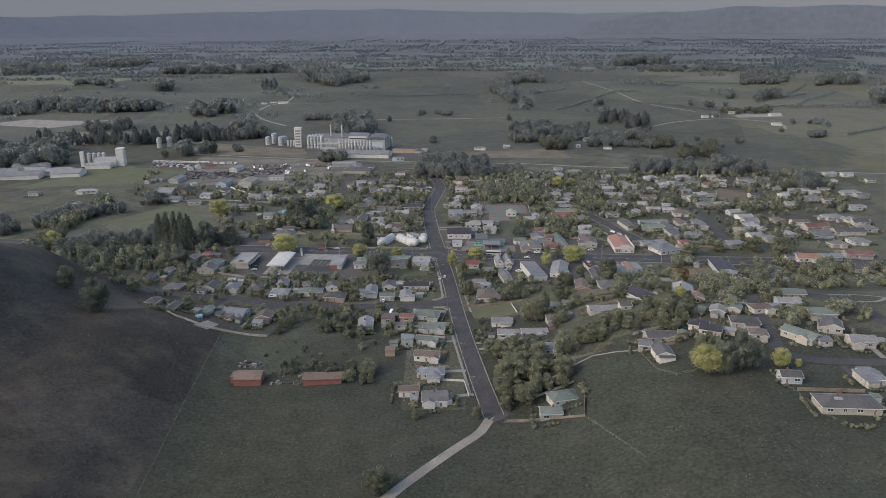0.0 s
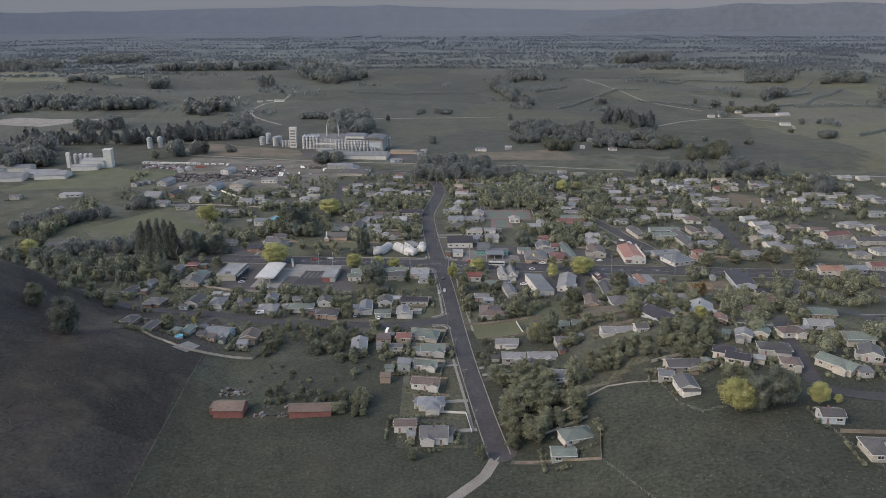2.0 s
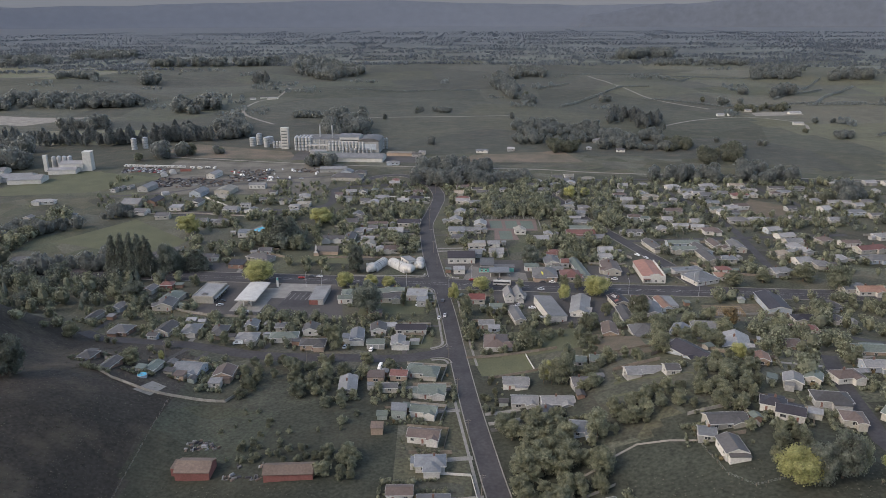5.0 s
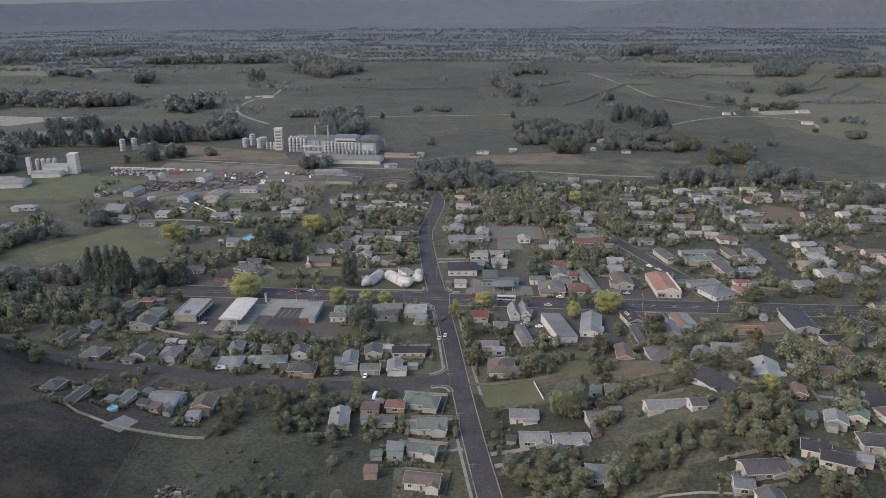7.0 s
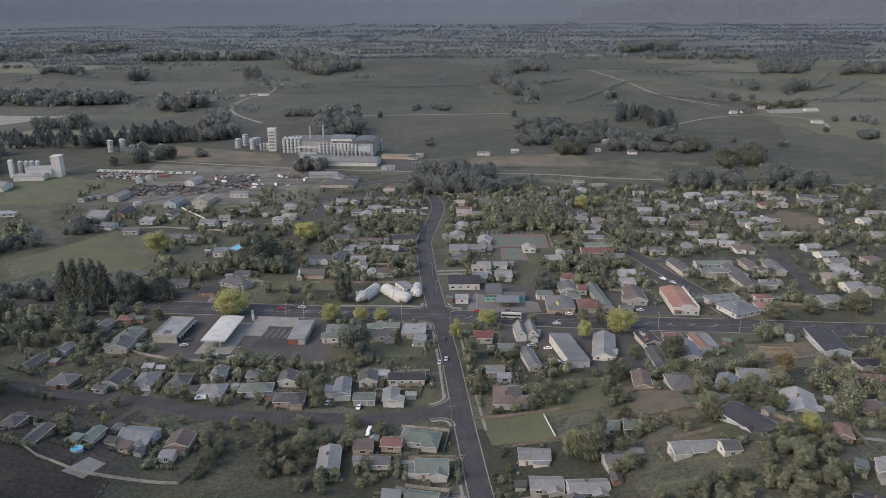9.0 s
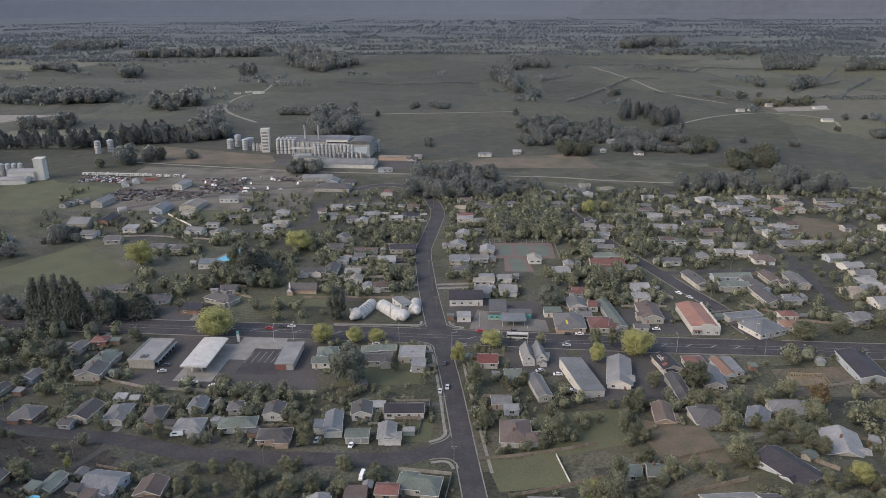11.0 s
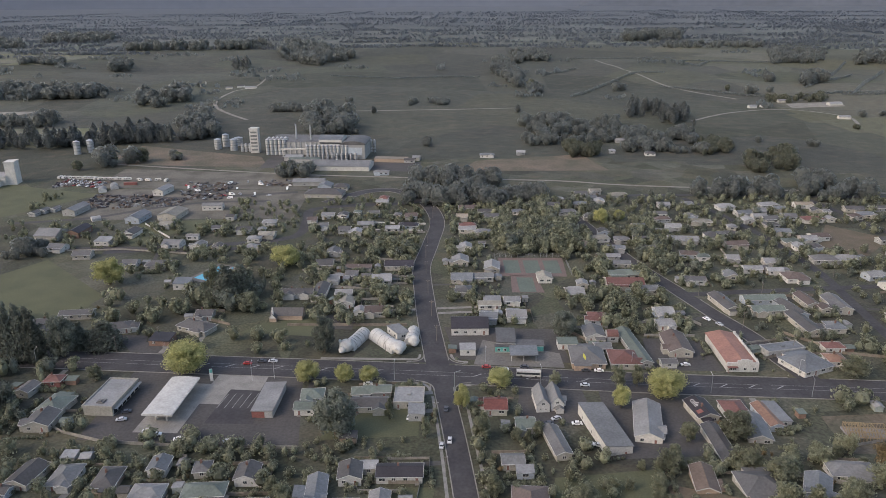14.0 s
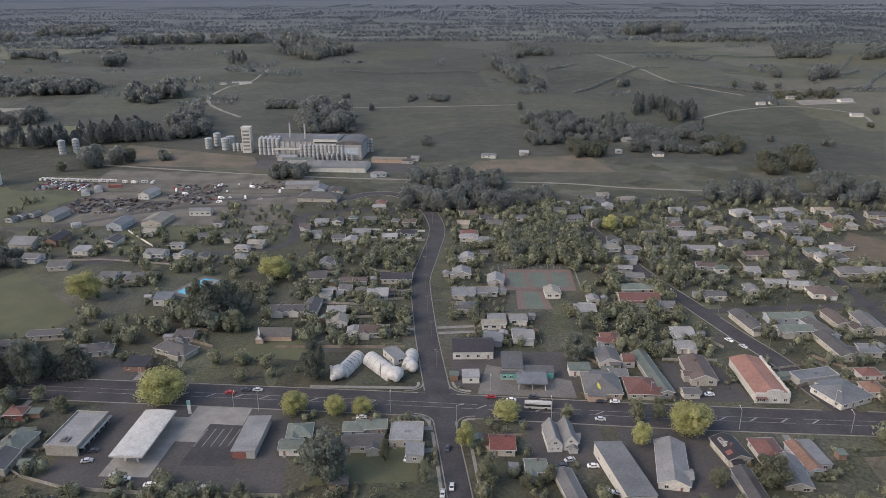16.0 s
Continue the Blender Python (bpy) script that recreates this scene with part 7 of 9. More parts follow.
def vault_thing(name, label, x, y, rot, length, r, cap):
    """A barrel-vaulted building of ribbed pale iron, with a rounded end."""
    ob = thing(name, pose(x, y, 0, 0, 0, rot), label, "building")
    n, m = 14, 12
    sh = Shape()
    rows = []
    for j in range(m + 1):
        u = j / m
        rr = r * (1 + 0.025 * (j % 2))
        px = -length / 2 + length * u
        if cap and u < 0.2:
            rr *= 0.45 + 0.55 * math.sin(math.pi / 2 * u / 0.2)
        rows.append([(px, rr * math.cos(math.pi * k / n), 0.1 + rr * 1.12 * math.sin(math.pi * k / n)) for k in range(n + 1)])
    v = [p for row in rows for p in row]
    w = n + 1
    fc = [(j * w + k, j * w + k + 1, (j + 1) * w + k + 1, (j + 1) * w + k) for j in range(m) for k in range(n)]
    fc += [tuple(range(w)), tuple(range(m * w + n, m * w - 1, -1))]
    part("shell", mesh_of("shell", v, fc, WHITE_IRON), ob, "ribbed pale corrugated iron")
    for j in range(2, m, 3):
        px = -length / 2 + length * j / m
        rib = Shape()
        arc = [(math.cos(math.pi * k / n) * r * 1.05, 0.1 + 1.18 * r * math.sin(math.pi * k / n)) for k in range(n + 1)]
        rib.add([(px + s, a, b) for s in (-0.12, 0.12) for a, b in arc], [(k, k + 1, w + k + 1, w + k) for k in range(n)])
        part("rib", rib.mesh("rib", ROOFS["l"]), ob)
    return ob


def bump_mesh(parts_list, mat, name):
    """Rounded masses joined into one mesh: rows of centre and radii."""
    sh = Shape()
    for cx, cy, cz, rx, ry, rz in parts_list:
        rows, cols, v = 8, 14, []
        for a in range(rows + 1):
            th = math.pi * a / rows
            for b in range(cols):
                ph = 2 * math.pi * b / cols
                v.append((cx + rx * math.sin(th) * math.cos(ph), cy + ry * math.sin(th) * math.sin(ph), cz + rz * math.cos(th)))
        sh.add(v, [(a * cols + b, (a + 1) * cols + b, (a + 1) * cols + (b + 1) % cols, a * cols + (b + 1) % cols) for a in range(rows) for b in range(cols)])
    return sh.mesh(name, mat, True)


def iron_buildings():
    vault_thing("iron_building", "barrel-vaulted building of pale corrugated iron beside the street", -46, 575, 68, 19, 3.9, False)
    tagged(new("sculpted_building_front", bump_mesh([(0, 0, 3.2, 3.7, 3.6, 3.5), (-2.2, -2.4, 2.4, 2.0, 1.8, 1.9), (-3.0, 0.6, 5.6, 0.8, 1.3, 1.0), (2.0, -0.6, 5.8, 0.8, 0.8, 1.2), (-3.0, -3.4, 1.8, 0.9, 0.9, 0.9)], WHITE_IRON, "sculpted_building_front")),
           "rounded sculpted front of pale corrugated iron", "building front").matrix_basis = pose(-50, 565, 0, 0, 0, 12)
    slot_at = pose(-46, 575, 0, 0, 0, 68)
    for k in range(5):
        slit = Shape()
        arc = [(4.05 * math.cos(math.radians(d)), 0.1 + 4.6 * math.sin(math.radians(d))) for d in (200 - 152, 62, 76, 90)]
        slit.add([(s, -a, b) for s in (-0.16, 0.16) for a, b in arc], [(i, i + 1, 5 + i, 4 + i) for i in range(3)])
        tagged(new("roof_slot", slit.mesh("roof_slot", ROOFS["k"])), "dark slot in a pale iron vault", "roof slot", "slots of the iron vault").matrix_basis = slot_at @ Matrix.Translation((-4.5 + 2.6 * k, 0, 0))
    vault_thing("iron_building", "large rounded building of white corrugated iron at the corner", -30, 572.5, -54, 22, 4.3, False)
    tagged(new("sculpted_building_front", bump_mesh([(0, 0, 2.8, 4.1, 4.3, 3.0), (2.8, -1.6, 2.2, 2.2, 2.0, 2.0), (1.5, 2.2, 3.6, 1.0, 1.6, 0.8), (2.2, -3.2, 3.4, 1.4, 0.8, 0.7)], WHITE_IRON, "sculpted_building_front")),
           "rounded sculpted end of white corrugated iron", "building front").matrix_basis = pose(-23.5, 564, 0, 0, 0, -50)
    vault_thing("iron_building", "short vaulted wing of white corrugated iron", -17, 579, 84, 15, 3.4, False)
    tagged(new("sculpted_building_front", bump_mesh([(0, 0, 2.6, 3.0, 2.8, 2.8), (0.4, -2.0, 2.0, 1.8, 1.6, 1.6)], WHITE_IRON, "sculpted_building_front")), "small rounded end of white corrugated iron", "building front").matrix_basis = pose(-15.8, 571, 0, 0, 0, 0)
    house(-24.5, 583, 30, 7, 12, "mono", "l", "w", label="pale steel-roofed hall behind the iron buildings", kind_name="hall", category="hall")


def church():
    ob = thing("old_church", pose(44.8, 513, 0, 0, 0, 2) @ Matrix.Diagonal((0.86, 0.8, 0.8, 1)), "white double-gabled timber church with pale steel roof", "church")
    sh = Shape()
    gable_block(sh, -7, -0.3, -9, 8, 4.4, 8.8, "y")
    gable_block(sh, 0.3, 7, -8, 9, 4.4, 8.8, "y")
    part("body", sh.mesh("body", [WALLS["w"], ROOFS["l"]]), ob)
    part("porch", gable_block(Shape(), 2.6, 6.4, -11, -8, 2.6, 4.0, "y").mesh("porch", [WALLS["w"], ROOFS["l"]]), ob)
    part("dormer", gable_block(Shape(), 6.2, 9.0, -3, 0.5, 3.2, 5.4, "x").mesh("dormer", [WALLS["w"], ROOFS["l"]]), ob)
    for px, py in ((-5, -9), (-2.4, -9), (2, -8), (5, -8)):
        part("window", WINDOW_SMALL, ob, "", pose(px, py, 1.6))
    for px, py in ((-3.65, -9), (3.65, -8)):
        part("window", WINDOW, ob, "", pose(px, py, 4.6))
    chapel = thing("chapel", pose(-87.6, 607, 0, 0, 0, -3) @ Matrix.Diagonal((0.74, 0.74, 0.74, 1)), "small brick chapel with grey-brown tiled roof and white steeple", "church")
    sh = gable_block(Shape(), -12, 12, -5, 5, 3.6, 8.2, "x")
    gable_block(sh, -12, -7, -9, -5, 3.4, 6.2, "y")
    part("body", sh.mesh("body", [WALLS["t"], ROOFS["d"]]), chapel)
    part("steeple", Shape().box(-0.6, 0.6, -0.6, 0.6, 4, 8.6).add([(-0.6, -0.6, 8.6), (0.6, -0.6, 8.6), (0.6, 0.6, 8.6), (-0.6, 0.6, 8.6), (0, 0, 12.2)], [(0, 1, 4), (1, 2, 4), (2, 3, 4), (3, 0, 4)]).mesh("steeple", WHITE), chapel, "white pointed steeple", pose(-9.5, -7.5, 0))
    part("porch_gable", Shape().add([(-2.6, 0, 0), (2.6, 0, 0), (0, 0, 3.2), (-2.6, -0.3, 0), (2.6, -0.3, 0), (0, -0.3, 3.2)], [(0, 1, 2), (3, 5, 4), (0, 3, 4, 1), (1, 4, 5, 2), (2, 5, 3, 0)]).mesh("porch_gable", WHITE), chapel, "white gable over the door", pose(-9.5, -9.1, 3.2))


def red_store():
    ob = thing("store", pose(142.5, 556, 0, 0, 0, -2), "white corner store with red steel roof and stepped parapet", "store")
    sh = Shape()
    gable_block(sh, -7, 7, -16, 17, 4.2, 5.8, "y")
    part("body", sh.mesh("body", [WALLS["w"], material("roof_salmon", (0.25, 0.13, 0.1), (0.19, 0.1, 0.08), 0.1, 0.6, detail_scale=1.0, ribs=1.3)]), ob, "white walls under a salmon-red roof")
    sh = Shape()
    sh.box(-7.4, 7.6, -16.9, -16.2, -0.3, 5.0).box(-2.6, 4.4, -16.95, -16.15, 5.0, 6.0).box(-1, 2.8, -17, -16.1, 6.0, 6.5)
    sh.box(7.0, 7.6, -16.2, 17, -0.3, 5.4)
    for py in range(-14, 17, 5):
        sh.box(7.6, 7.85, py - 0.3, py + 0.3, -0.3, 5.7)
    part("parapet", sh.mesh("parapet", WALLS["w"]), ob, "stepped white parapet")
    for px in (-5.6, -3.8, 1.2, 5.6):
        part("window", WINDOW, ob, "", pose(px, -16.9, 1.0))
    part("verandah", Shape().box(-7.4, -2.6, -18.6, -16.9, 3.0, 3.2).tube(-7, -18.3, -0.2, 3, 0.1, n=8).mesh("verandah", ROOFS["r"]), ob)


def cafe_sign():
    cu = bpy.data.curves.new("lettering", "FONT")
    cu.body, cu.size, cu.extrude, cu.align_x = "cafe", 3.6, 0.03, "CENTER"
    tmp = new("lettering_curve", cu)
    bpy.context.view_layer.update()
    me = bpy.data.meshes.new_from_object(tmp.evaluated_get(bpy.context.evaluated_depsgraph_get()))
    bpy.data.objects.remove(tmp)
    me.materials.clear()
    me.materials.append(WHITE)
    return me


def factory():
    """The dairy plant north of the railway."""
    hall = thing("processing_hall", pose(-136, 1058, 0, 0, 0, -5), "long grey steel processing hall with curved roof monitors", "factory")
    part("body", gable_block(Shape(), -54, 30, -10, 34, 15, 18.5, "x").mesh("body", [WALLS["y"], ROOFS["g"]]), hall)
    part("upper_storey", gable_block(Shape(), 4, 30, -22, 6, 20, 23, "x").mesh("upper_storey", [WALLS["w"], ROOFS["b"]]), hall, "white upper storey")
    block = Shape().box(30, 57, -30, 8, 0, 16)
    arc = [(44 + 14.2 * math.cos(math.pi * k / 10), 16 + 4.0 * math.sin(math.pi * k / 10)) for k in range(11)]
    block.add([(a, y, b) for y in (-30.5, 8.5) for a, b in arc], [(k, k + 1, 12 + k, 11 + k) for k in range(10)] + [tuple(range(11)), tuple(range(21, 10, -1))], 1)
    part("end_block", block.mesh("end_block", [WALLS["y"], ROOFS["g"]]), hall, "tall grey end block with a curved roof")
    part("window", Shape().box(33, 54, -30.4, -29.9, 5, 13).mesh("window", WALLS["b"]), hall, "blue-grey glazed panel")
    part("window", Shape().box(5, 29, -22.4, -21.9, 15.5, 17).mesh("window", GLASS), hall, "dark band of glass")
    pipe_me = Shape().tube(0, 0, 0, 15, 0.5, n=8).mesh("pipe", STEEL)
    for k in range(9):
        part("pipe", pipe_me, hall, "", pose(-50 + k * 6, -10.6, 0))
    part("pipe_bridge", Shape().box(-40, 4, -24, -21, 8.5, 10).box(-38, -37, -23, -22, 0, 8.5).box(-10, -9, -23, -22, 0, 8.5).mesh("pipe_bridge", WALLS["w"]), hall, "white pipe bridge on posts")
    for px, py in ((-163, 1060), (-146, 1056)):
        st = thing("chimney_stack", pose(px, py, 0), "tall slim grey steel stack beside the hall", "chimney")
        flue = part("flue", Shape().tube(0, 0, 0, 34, 1.1, 0.85, n=12).mesh("flue", STEEL), st)
        part("cap", Shape().tube(0, 0, 33.6, 34.6, 1.1, 1.1, n=12).mesh("cap", ROOFS["g"]), flue)
    silo = Shape().tube(0, 0, 0, 17, 3.1, n=18).add([(0, 0, 19)] + [(3.1 * math.cos(math.pi * k / 9), 3.1 * math.sin(math.pi * k / 9), 17) for k in range(18)], [(0, k + 1, (k + 1) % 18 + 1) for k in range(18)])
    silo_me = silo.mesh("drum", STEEL, False)
    lip_me = Shape().tube(0, 0, 0, 0.35, 3.25, n=18).mesh("band", ROOFS["g"])

    def silo_at(x, y, s, h, mat=None):
        ob = thing("silo", pose(x, y, 0) @ Matrix.Diagonal((s, s, h, 1)), "upright pale steel silo in the factory yard", "silo", "silos of the factory")
        part("drum", silo_me, ob)
        for z in (4, 8, 12, 16.6):
            part("band", lip_me, ob, "", pose(0, 0, z))

    for k in range(5):
        silo_at(-195 + 4.8 * k, 1053 - 0.4 * k, 0.72, 1.0)
        silo_at(-194 + 4.8 * k, 1059, 0.72, 1.05)
    for k in range(11):
        silo_at(-146 + 4.4 * k, 1029 - k * 0.4, 0.6, 0.86)
    for k in range(8):
        silo_at(-128 + 5.2 * k, 1023 - k * 0.4, 0.45, 0.42)
    silo_at(-262, 1088, 1.35, 0.68)
    silo_at(-256, 1102, 1.3, 0.85)
    silo_at(-241, 1080, 1.35, 0.75)
    silo_at(-243, 1110, 1.6, 0.55)
    for k in range(4):
        silo_at(-229 + 4.4 * k, 1072, 0.6, 0.5)
    silo_at(-78, 1062, 0.5, 0.8)
    silo_at(-74, 1062, 0.5, 0.8)
    tower = thing("dryer_tower", pose(-212, 1066, 0), "tall square white tower with louvred sides", "tower")
    shaft = part("body", Shape().box(-4.8, 4.8, -4.8, 4.8, 0, 28).box(-5.1, 5.1, -5.1, 5.1, 27.2, 28.6).mesh("body", WALLS["w"]), tower)
    for k in range(6):
        part("louvre", Shape().box(-3.6, 3.6, -5.05, -4.8, 3 + 4 * k, 5 + 4 * k).mesh("louvre", ROOFS["l"]), shaft)
    for args in ((-102, 982, -6, 62, 28, "gable", "l", "w", 4.6), (-160, 1022, -5, 20, 9, "mono", "w", "y", 4), (-52, 1010, -8, 36, 8, "mono", "t", "t", 3.5), (-146, 1010, -4, 34, 7, "mono", "e", "y", 4)):
        house(*args, kind_name="warehouse", category="warehouse", label="long low pale steel warehouse in the factory yard", windows=False)
    yard = thing("grain_plant", pose(-437, 925, 0, 0, 0, 8), "white feed mill with a tower at each end", "factory")
    sh = Shape()
    gable_block(sh, -8, 18, -10, 10, 9, 11.5, "x")
    sh.box(-27, -23, -4, 1, 0, 19).box(18, 27, -8, 4, 0, 22).box(17.6, 27.4, -8.4, 4.4, 21.4, 22.4)
    gable_block(sh, -16, 14, -24, -10, 5, 7, "x")
    part("body", sh.mesh("body", [WALLS["w"], ROOFS["w"]]), yard)
    for k in range(4):
        part("silo", silo_me, yard, "pale silo", pose(-20 + 6 * k, 10, 0) @ Matrix.Diagonal((0.85, 0.85, 0.85, 1)))
    for x, y, w, d, st in ((-500, 850, 44, 26, "gable"), (-470, 872, 36, 22, "gable"), (-452, 862, 34, 24, "gable"), (-540, 868, 50, 24, "gable"), (-520, 905, 40, 20, "gable")):
        house(x, y, 8, w, d, st, "l", "w", 4.6, windows=False, kind_name="warehouse", category="warehouse", label="white steel warehouse in a row")
    for x, y in ((-417, 1064), (-405, 1072)):
        silo_at(x, y, 1.2, 0.85)


fuel_station()
iron_buildings()
church()
red_store()
factory()
SLOPE = math.atan(0.4)
ON_SLOPE = Matrix(((0, math.cos(SLOPE), -math.sin(SLOPE), -3.1), (-1, 0, 0, 2.4), (0, math.sin(SLOPE), math.cos(SLOPE), 4.34), (0, 0, 0, 1)))
tagged(new("roof_lettering", cafe_sign()), "white word on a dark shop roof", "sign").matrix_basis = pose(109.3, 502.7, 0, 0, 0, 8) @ ON_SLOPE
tagged(new("roof_sign", Shape().box(-1.2, 1.2, -1.0, 1.3, 0, 0.06).mesh("roof_sign", WALLS["R"])), "red painted panel on a dark shop roof", "sign").matrix_basis = pose(109.3, 502.7, 0, 0, 0, 8) @ Matrix.Translation((0, -6.4, 0)) @ ON_SLOPE
EMBLEM = material("yellow_sign_paint", (0.5, 0.45, 0.08), (0.42, 0.38, 0.07), 0.5, 0.6)
leaf_shape = [(0.55 * math.sin(math.pi * k / 8), -2.1 + 4.2 * k / 8) for k in range(9)] + [(-0.75 * math.sin(math.pi * k / 8), -2.1 + 4.2 * k / 8) for k in range(7, 0, -1)]
tagged(new("roof_sign", Shape().add([(a, b, 0) for a, b in leaf_shape] + [(a, b, 0.08) for a, b in leaf_shape], [tuple(range(16, 32)), tuple(range(15, -1, -1))] + [(k, (k + 1) % 16, 16 + (k + 1) % 16, 16 + k) for k in range(16)]).mesh("roof_sign", EMBLEM)),
       "yellow leaf-shaped sign lying on a blue-grey shop roof", "sign").matrix_basis = pose(67.8, 547.2, 4.86, 22.8, 0, 8)


def old_garage():
    ob = thing("service_garage", pose(37, 562, 0, 0, 0, -3), "low grey-roofed service garage with teal front panels and a canopy", "garage")
    part("wall", Shape().box(-10.5, -1.2, 1.5, 18, -0.3, 4.6).box(-11.5, -3.5, -1.2, 1.5, -0.3, 3.6).box(-1.2, 13, 0, 6, -0.3, 3.8).mesh("wall", WALLS["y"]), ob)
    sh = Shape()
    for x0, x1, y0, y1, z in ((-10.9, -0.8, 1.1, 18.4, 4.6), (-11.9, -3.1, -1.6, 1.1, 3.6), (-0.8, 13.4, -0.2, 6.4, 3.8)):
        sh.box(x0, x1, y0, y1, z, z + 0.25)
        for k in range(int((x1 - x0) / 1.2)):
            sh.box(x0 + 0.5 + 1.2 * k, x0 + 0.6 + 1.2 * k, y0 + 0.1, y1 - 0.1, z + 0.25, z + 0.3)
    part("roof", sh.mesh("roof", ROOFS["g"]), ob)
    canopy = part("canopy", Shape().box(-4.5, 9.4, -11, -0.3, 3.7, 4.15).mesh("canopy", ROOFS["b"]), ob, "blue-grey canopy over the old pumps")
    for px in (-3.6, 2.4, 8.4):
        part("post", Shape().box(-0.12, 0.12, -0.12, 0.12, -0.2, 3.7).mesh("post", WHITE), canopy, "", pose(px, -10, 0))
    for x0, x1, y in ((-11.4, -3.6, -1.28), (9.6, 12.9, -0.08)):
        part("front_panel", Shape().box(x0, x1, y - 0.1, y + 0.06, 0.9, 3.3).mesh("front_panel", WALLS["q"]), ob, "teal painted front panel")
    for px in (-9.6, -6.6):
        part("window", WINDOW, ob, "", pose(px, -1.4, 1.3))
    part("garage_door", GARAGE, ob, "", pose(2, 0, 0))
    part("garage_door", GARAGE, ob, "", pose(6, 0, 0))


def timber_frame():
    """A house being built: bare studs, plates and rafters on a slab."""
    pine = material("new_pine", (0.26, 0.2, 0.125), (0.2, 0.15, 0.09), 0.8, 0.8, rand=0.12)
    z = ground(171, 484)
    ob = thing("unfinished_house", pose(171, 484, z + 0.1, 0, 0, -6), "bare new timber frame of a house under construction", "house")
    part("slab", Shape().box(-8.5, 8.5, -6, 6, -1.0, 0.25).mesh("slab", CONCRETE), ob, "concrete floor slab")
    stud = Shape().box(-0.09, 0.09, -0.09, 0.09, 0.25, 2.7).mesh("stud", pine)
    plate_x, plate_y = Shape().box(-8, 8, -0.1, 0.1, 2.6, 2.8).mesh("top_plate", pine), Shape().box(-0.1, 0.1, -5.5, 5.5, 2.6, 2.8).mesh("top_plate", pine)
    for py in (-5.5, -1.5, 2, 5.5):
        part("top_plate", plate_x, ob, "", pose(0, py, 0))
        for k in range(14):
            part("stud", stud, ob, "", pose(-8 + 16 * k / 13, py, 0))
    for px in (-8, -2.7, 3, 8):
        part("top_plate", plate_y, ob, "", pose(px, 0, 0))
        for k in range(1, 9):
            part("stud", stud, ob, "", pose(px, -5.5 + 11 * k / 9, 0))
    truss = Shape()
    for s in (-1, 1):
        truss.add([(a, b * s, c) for a in (-0.06, 0.06) for b, c in ((5.9, 2.6), (0, 4.7), (0, 4.9), (5.9, 2.8))], [(0, 1, 2, 3), (7, 6, 5, 4), (0, 4, 5, 1), (2, 6, 7, 3), (1, 5, 6, 2), (3, 7, 4, 0)])
    truss_me = truss.mesh("rafter", pine)
    for k in range(9):
        part("rafter", truss_me, ob, "", pose(-8 + 8.2 * k / 8, 0, 0))


def round_pool():
    ob = thing("garden_pool", pose(-143.9, 394.8, ground(-143.9, 394.8)), "round blue garden pool beside a house", "pool")
    part("rim", Shape().tube(0, 0, -0.5, 1.0, 2.3, n=20).mesh("rim", WALLS["b"]), ob)
    part("water", Shape().tube(0, 0, 0.8, 1.03, 2.1, n=20).mesh("water", POOL), ob, "clear blue water")


old_garage()
timber_frame()
round_pool()


# ---- vehicles ----
def car_proto(name, tint, label, van=False):
    ob = thing(name, pose(0, 0, 0), label, "van" if van else "car", "parked vehicles")
    prof = [(-2.2, 0.35), (-2.25, 0.75), (-2.0, 0.95), (-1.45, 1.0), (-0.9, 1.45), (0.75, 1.47), (1.45, 1.0), (2.0, 0.92), (2.2, 0.7), (2.15, 0.35)]
    if van:
        prof = [(-2.6, 0.4), (-2.65, 1.1), (-2.1, 1.3), (-1.6, 2.15), (2.55, 2.2), (2.6, 0.4)]
    paint = material("car_paint_" + tint[0], tint[1], tint[1], 1.0, 0.3)
    n = len(prof)
    sh = Shape()
    sh.add([(x, -0.86 + (0.12 if z > 1.2 else 0), z) for x, z in prof] + [(x, 0.86 - (0.12 if z > 1.2 else 0), z) for x, z in prof],
           [tuple(range(n)), tuple(range(2 * n - 1, n - 1, -1))] + [(i, n + i, n + (i + 1) % n, (i + 1) % n) for i in range(n)])
    part("body", sh.mesh("body", paint), ob)
    gl = Shape()
    z0, z1 = (1.02, 1.38) if not van else (1.35, 1.95)
    gl.box(-1.1 if not van else -1.5, 1.1 if not van else 0.2, -0.885, 0.885, z0, z1)
    gl.add([(-1.5, -0.7, 1.03), (-1.5, 0.7, 1.03), (-0.92, 0.62, 1.44), (-0.92, -0.62, 1.44)], [(0, 1, 2, 3)])
    part("glazing", gl.mesh("glazing", GLASS), ob)
    wh = Shape()
    ring = [(0.33 * math.cos(math.pi * k / 6), 0.33 * math.sin(math.pi * k / 6)) for k in range(12)]
    wh.add([(x, -0.12, z) for x, z in ring] + [(x, 0.12, z) for x, z in ring], [tuple(range(12)), tuple(range(23, 11, -1))] + [(k, (k + 1) % 12, 12 + (k + 1) % 12, 12 + k) for k in range(12)])
    me = wh.mesh("wheel", RUBBER)
    for px in (-1.4, 1.35):
        for py in (-0.8, 0.8):
            part("wheel", me, ob, "", pose(px, py, 0.33))
    return ob


CARS = [car_proto("car", ("white", (0.7, 0.7, 0.7)), "white car parked on the seal"), car_proto("car", ("silver", (0.42, 0.43, 0.45)), "silver car parked on the seal"),
        car_proto("car", ("dark", (0.06, 0.065, 0.08)), "dark grey car parked on the seal"), car_proto("car", ("red", (0.3, 0.04, 0.04)), "dark red car parked on the seal"),
        car_proto("van", ("white_van", (0.72, 0.72, 0.7)), "white van standing beside a house", True)]
car_used = set()


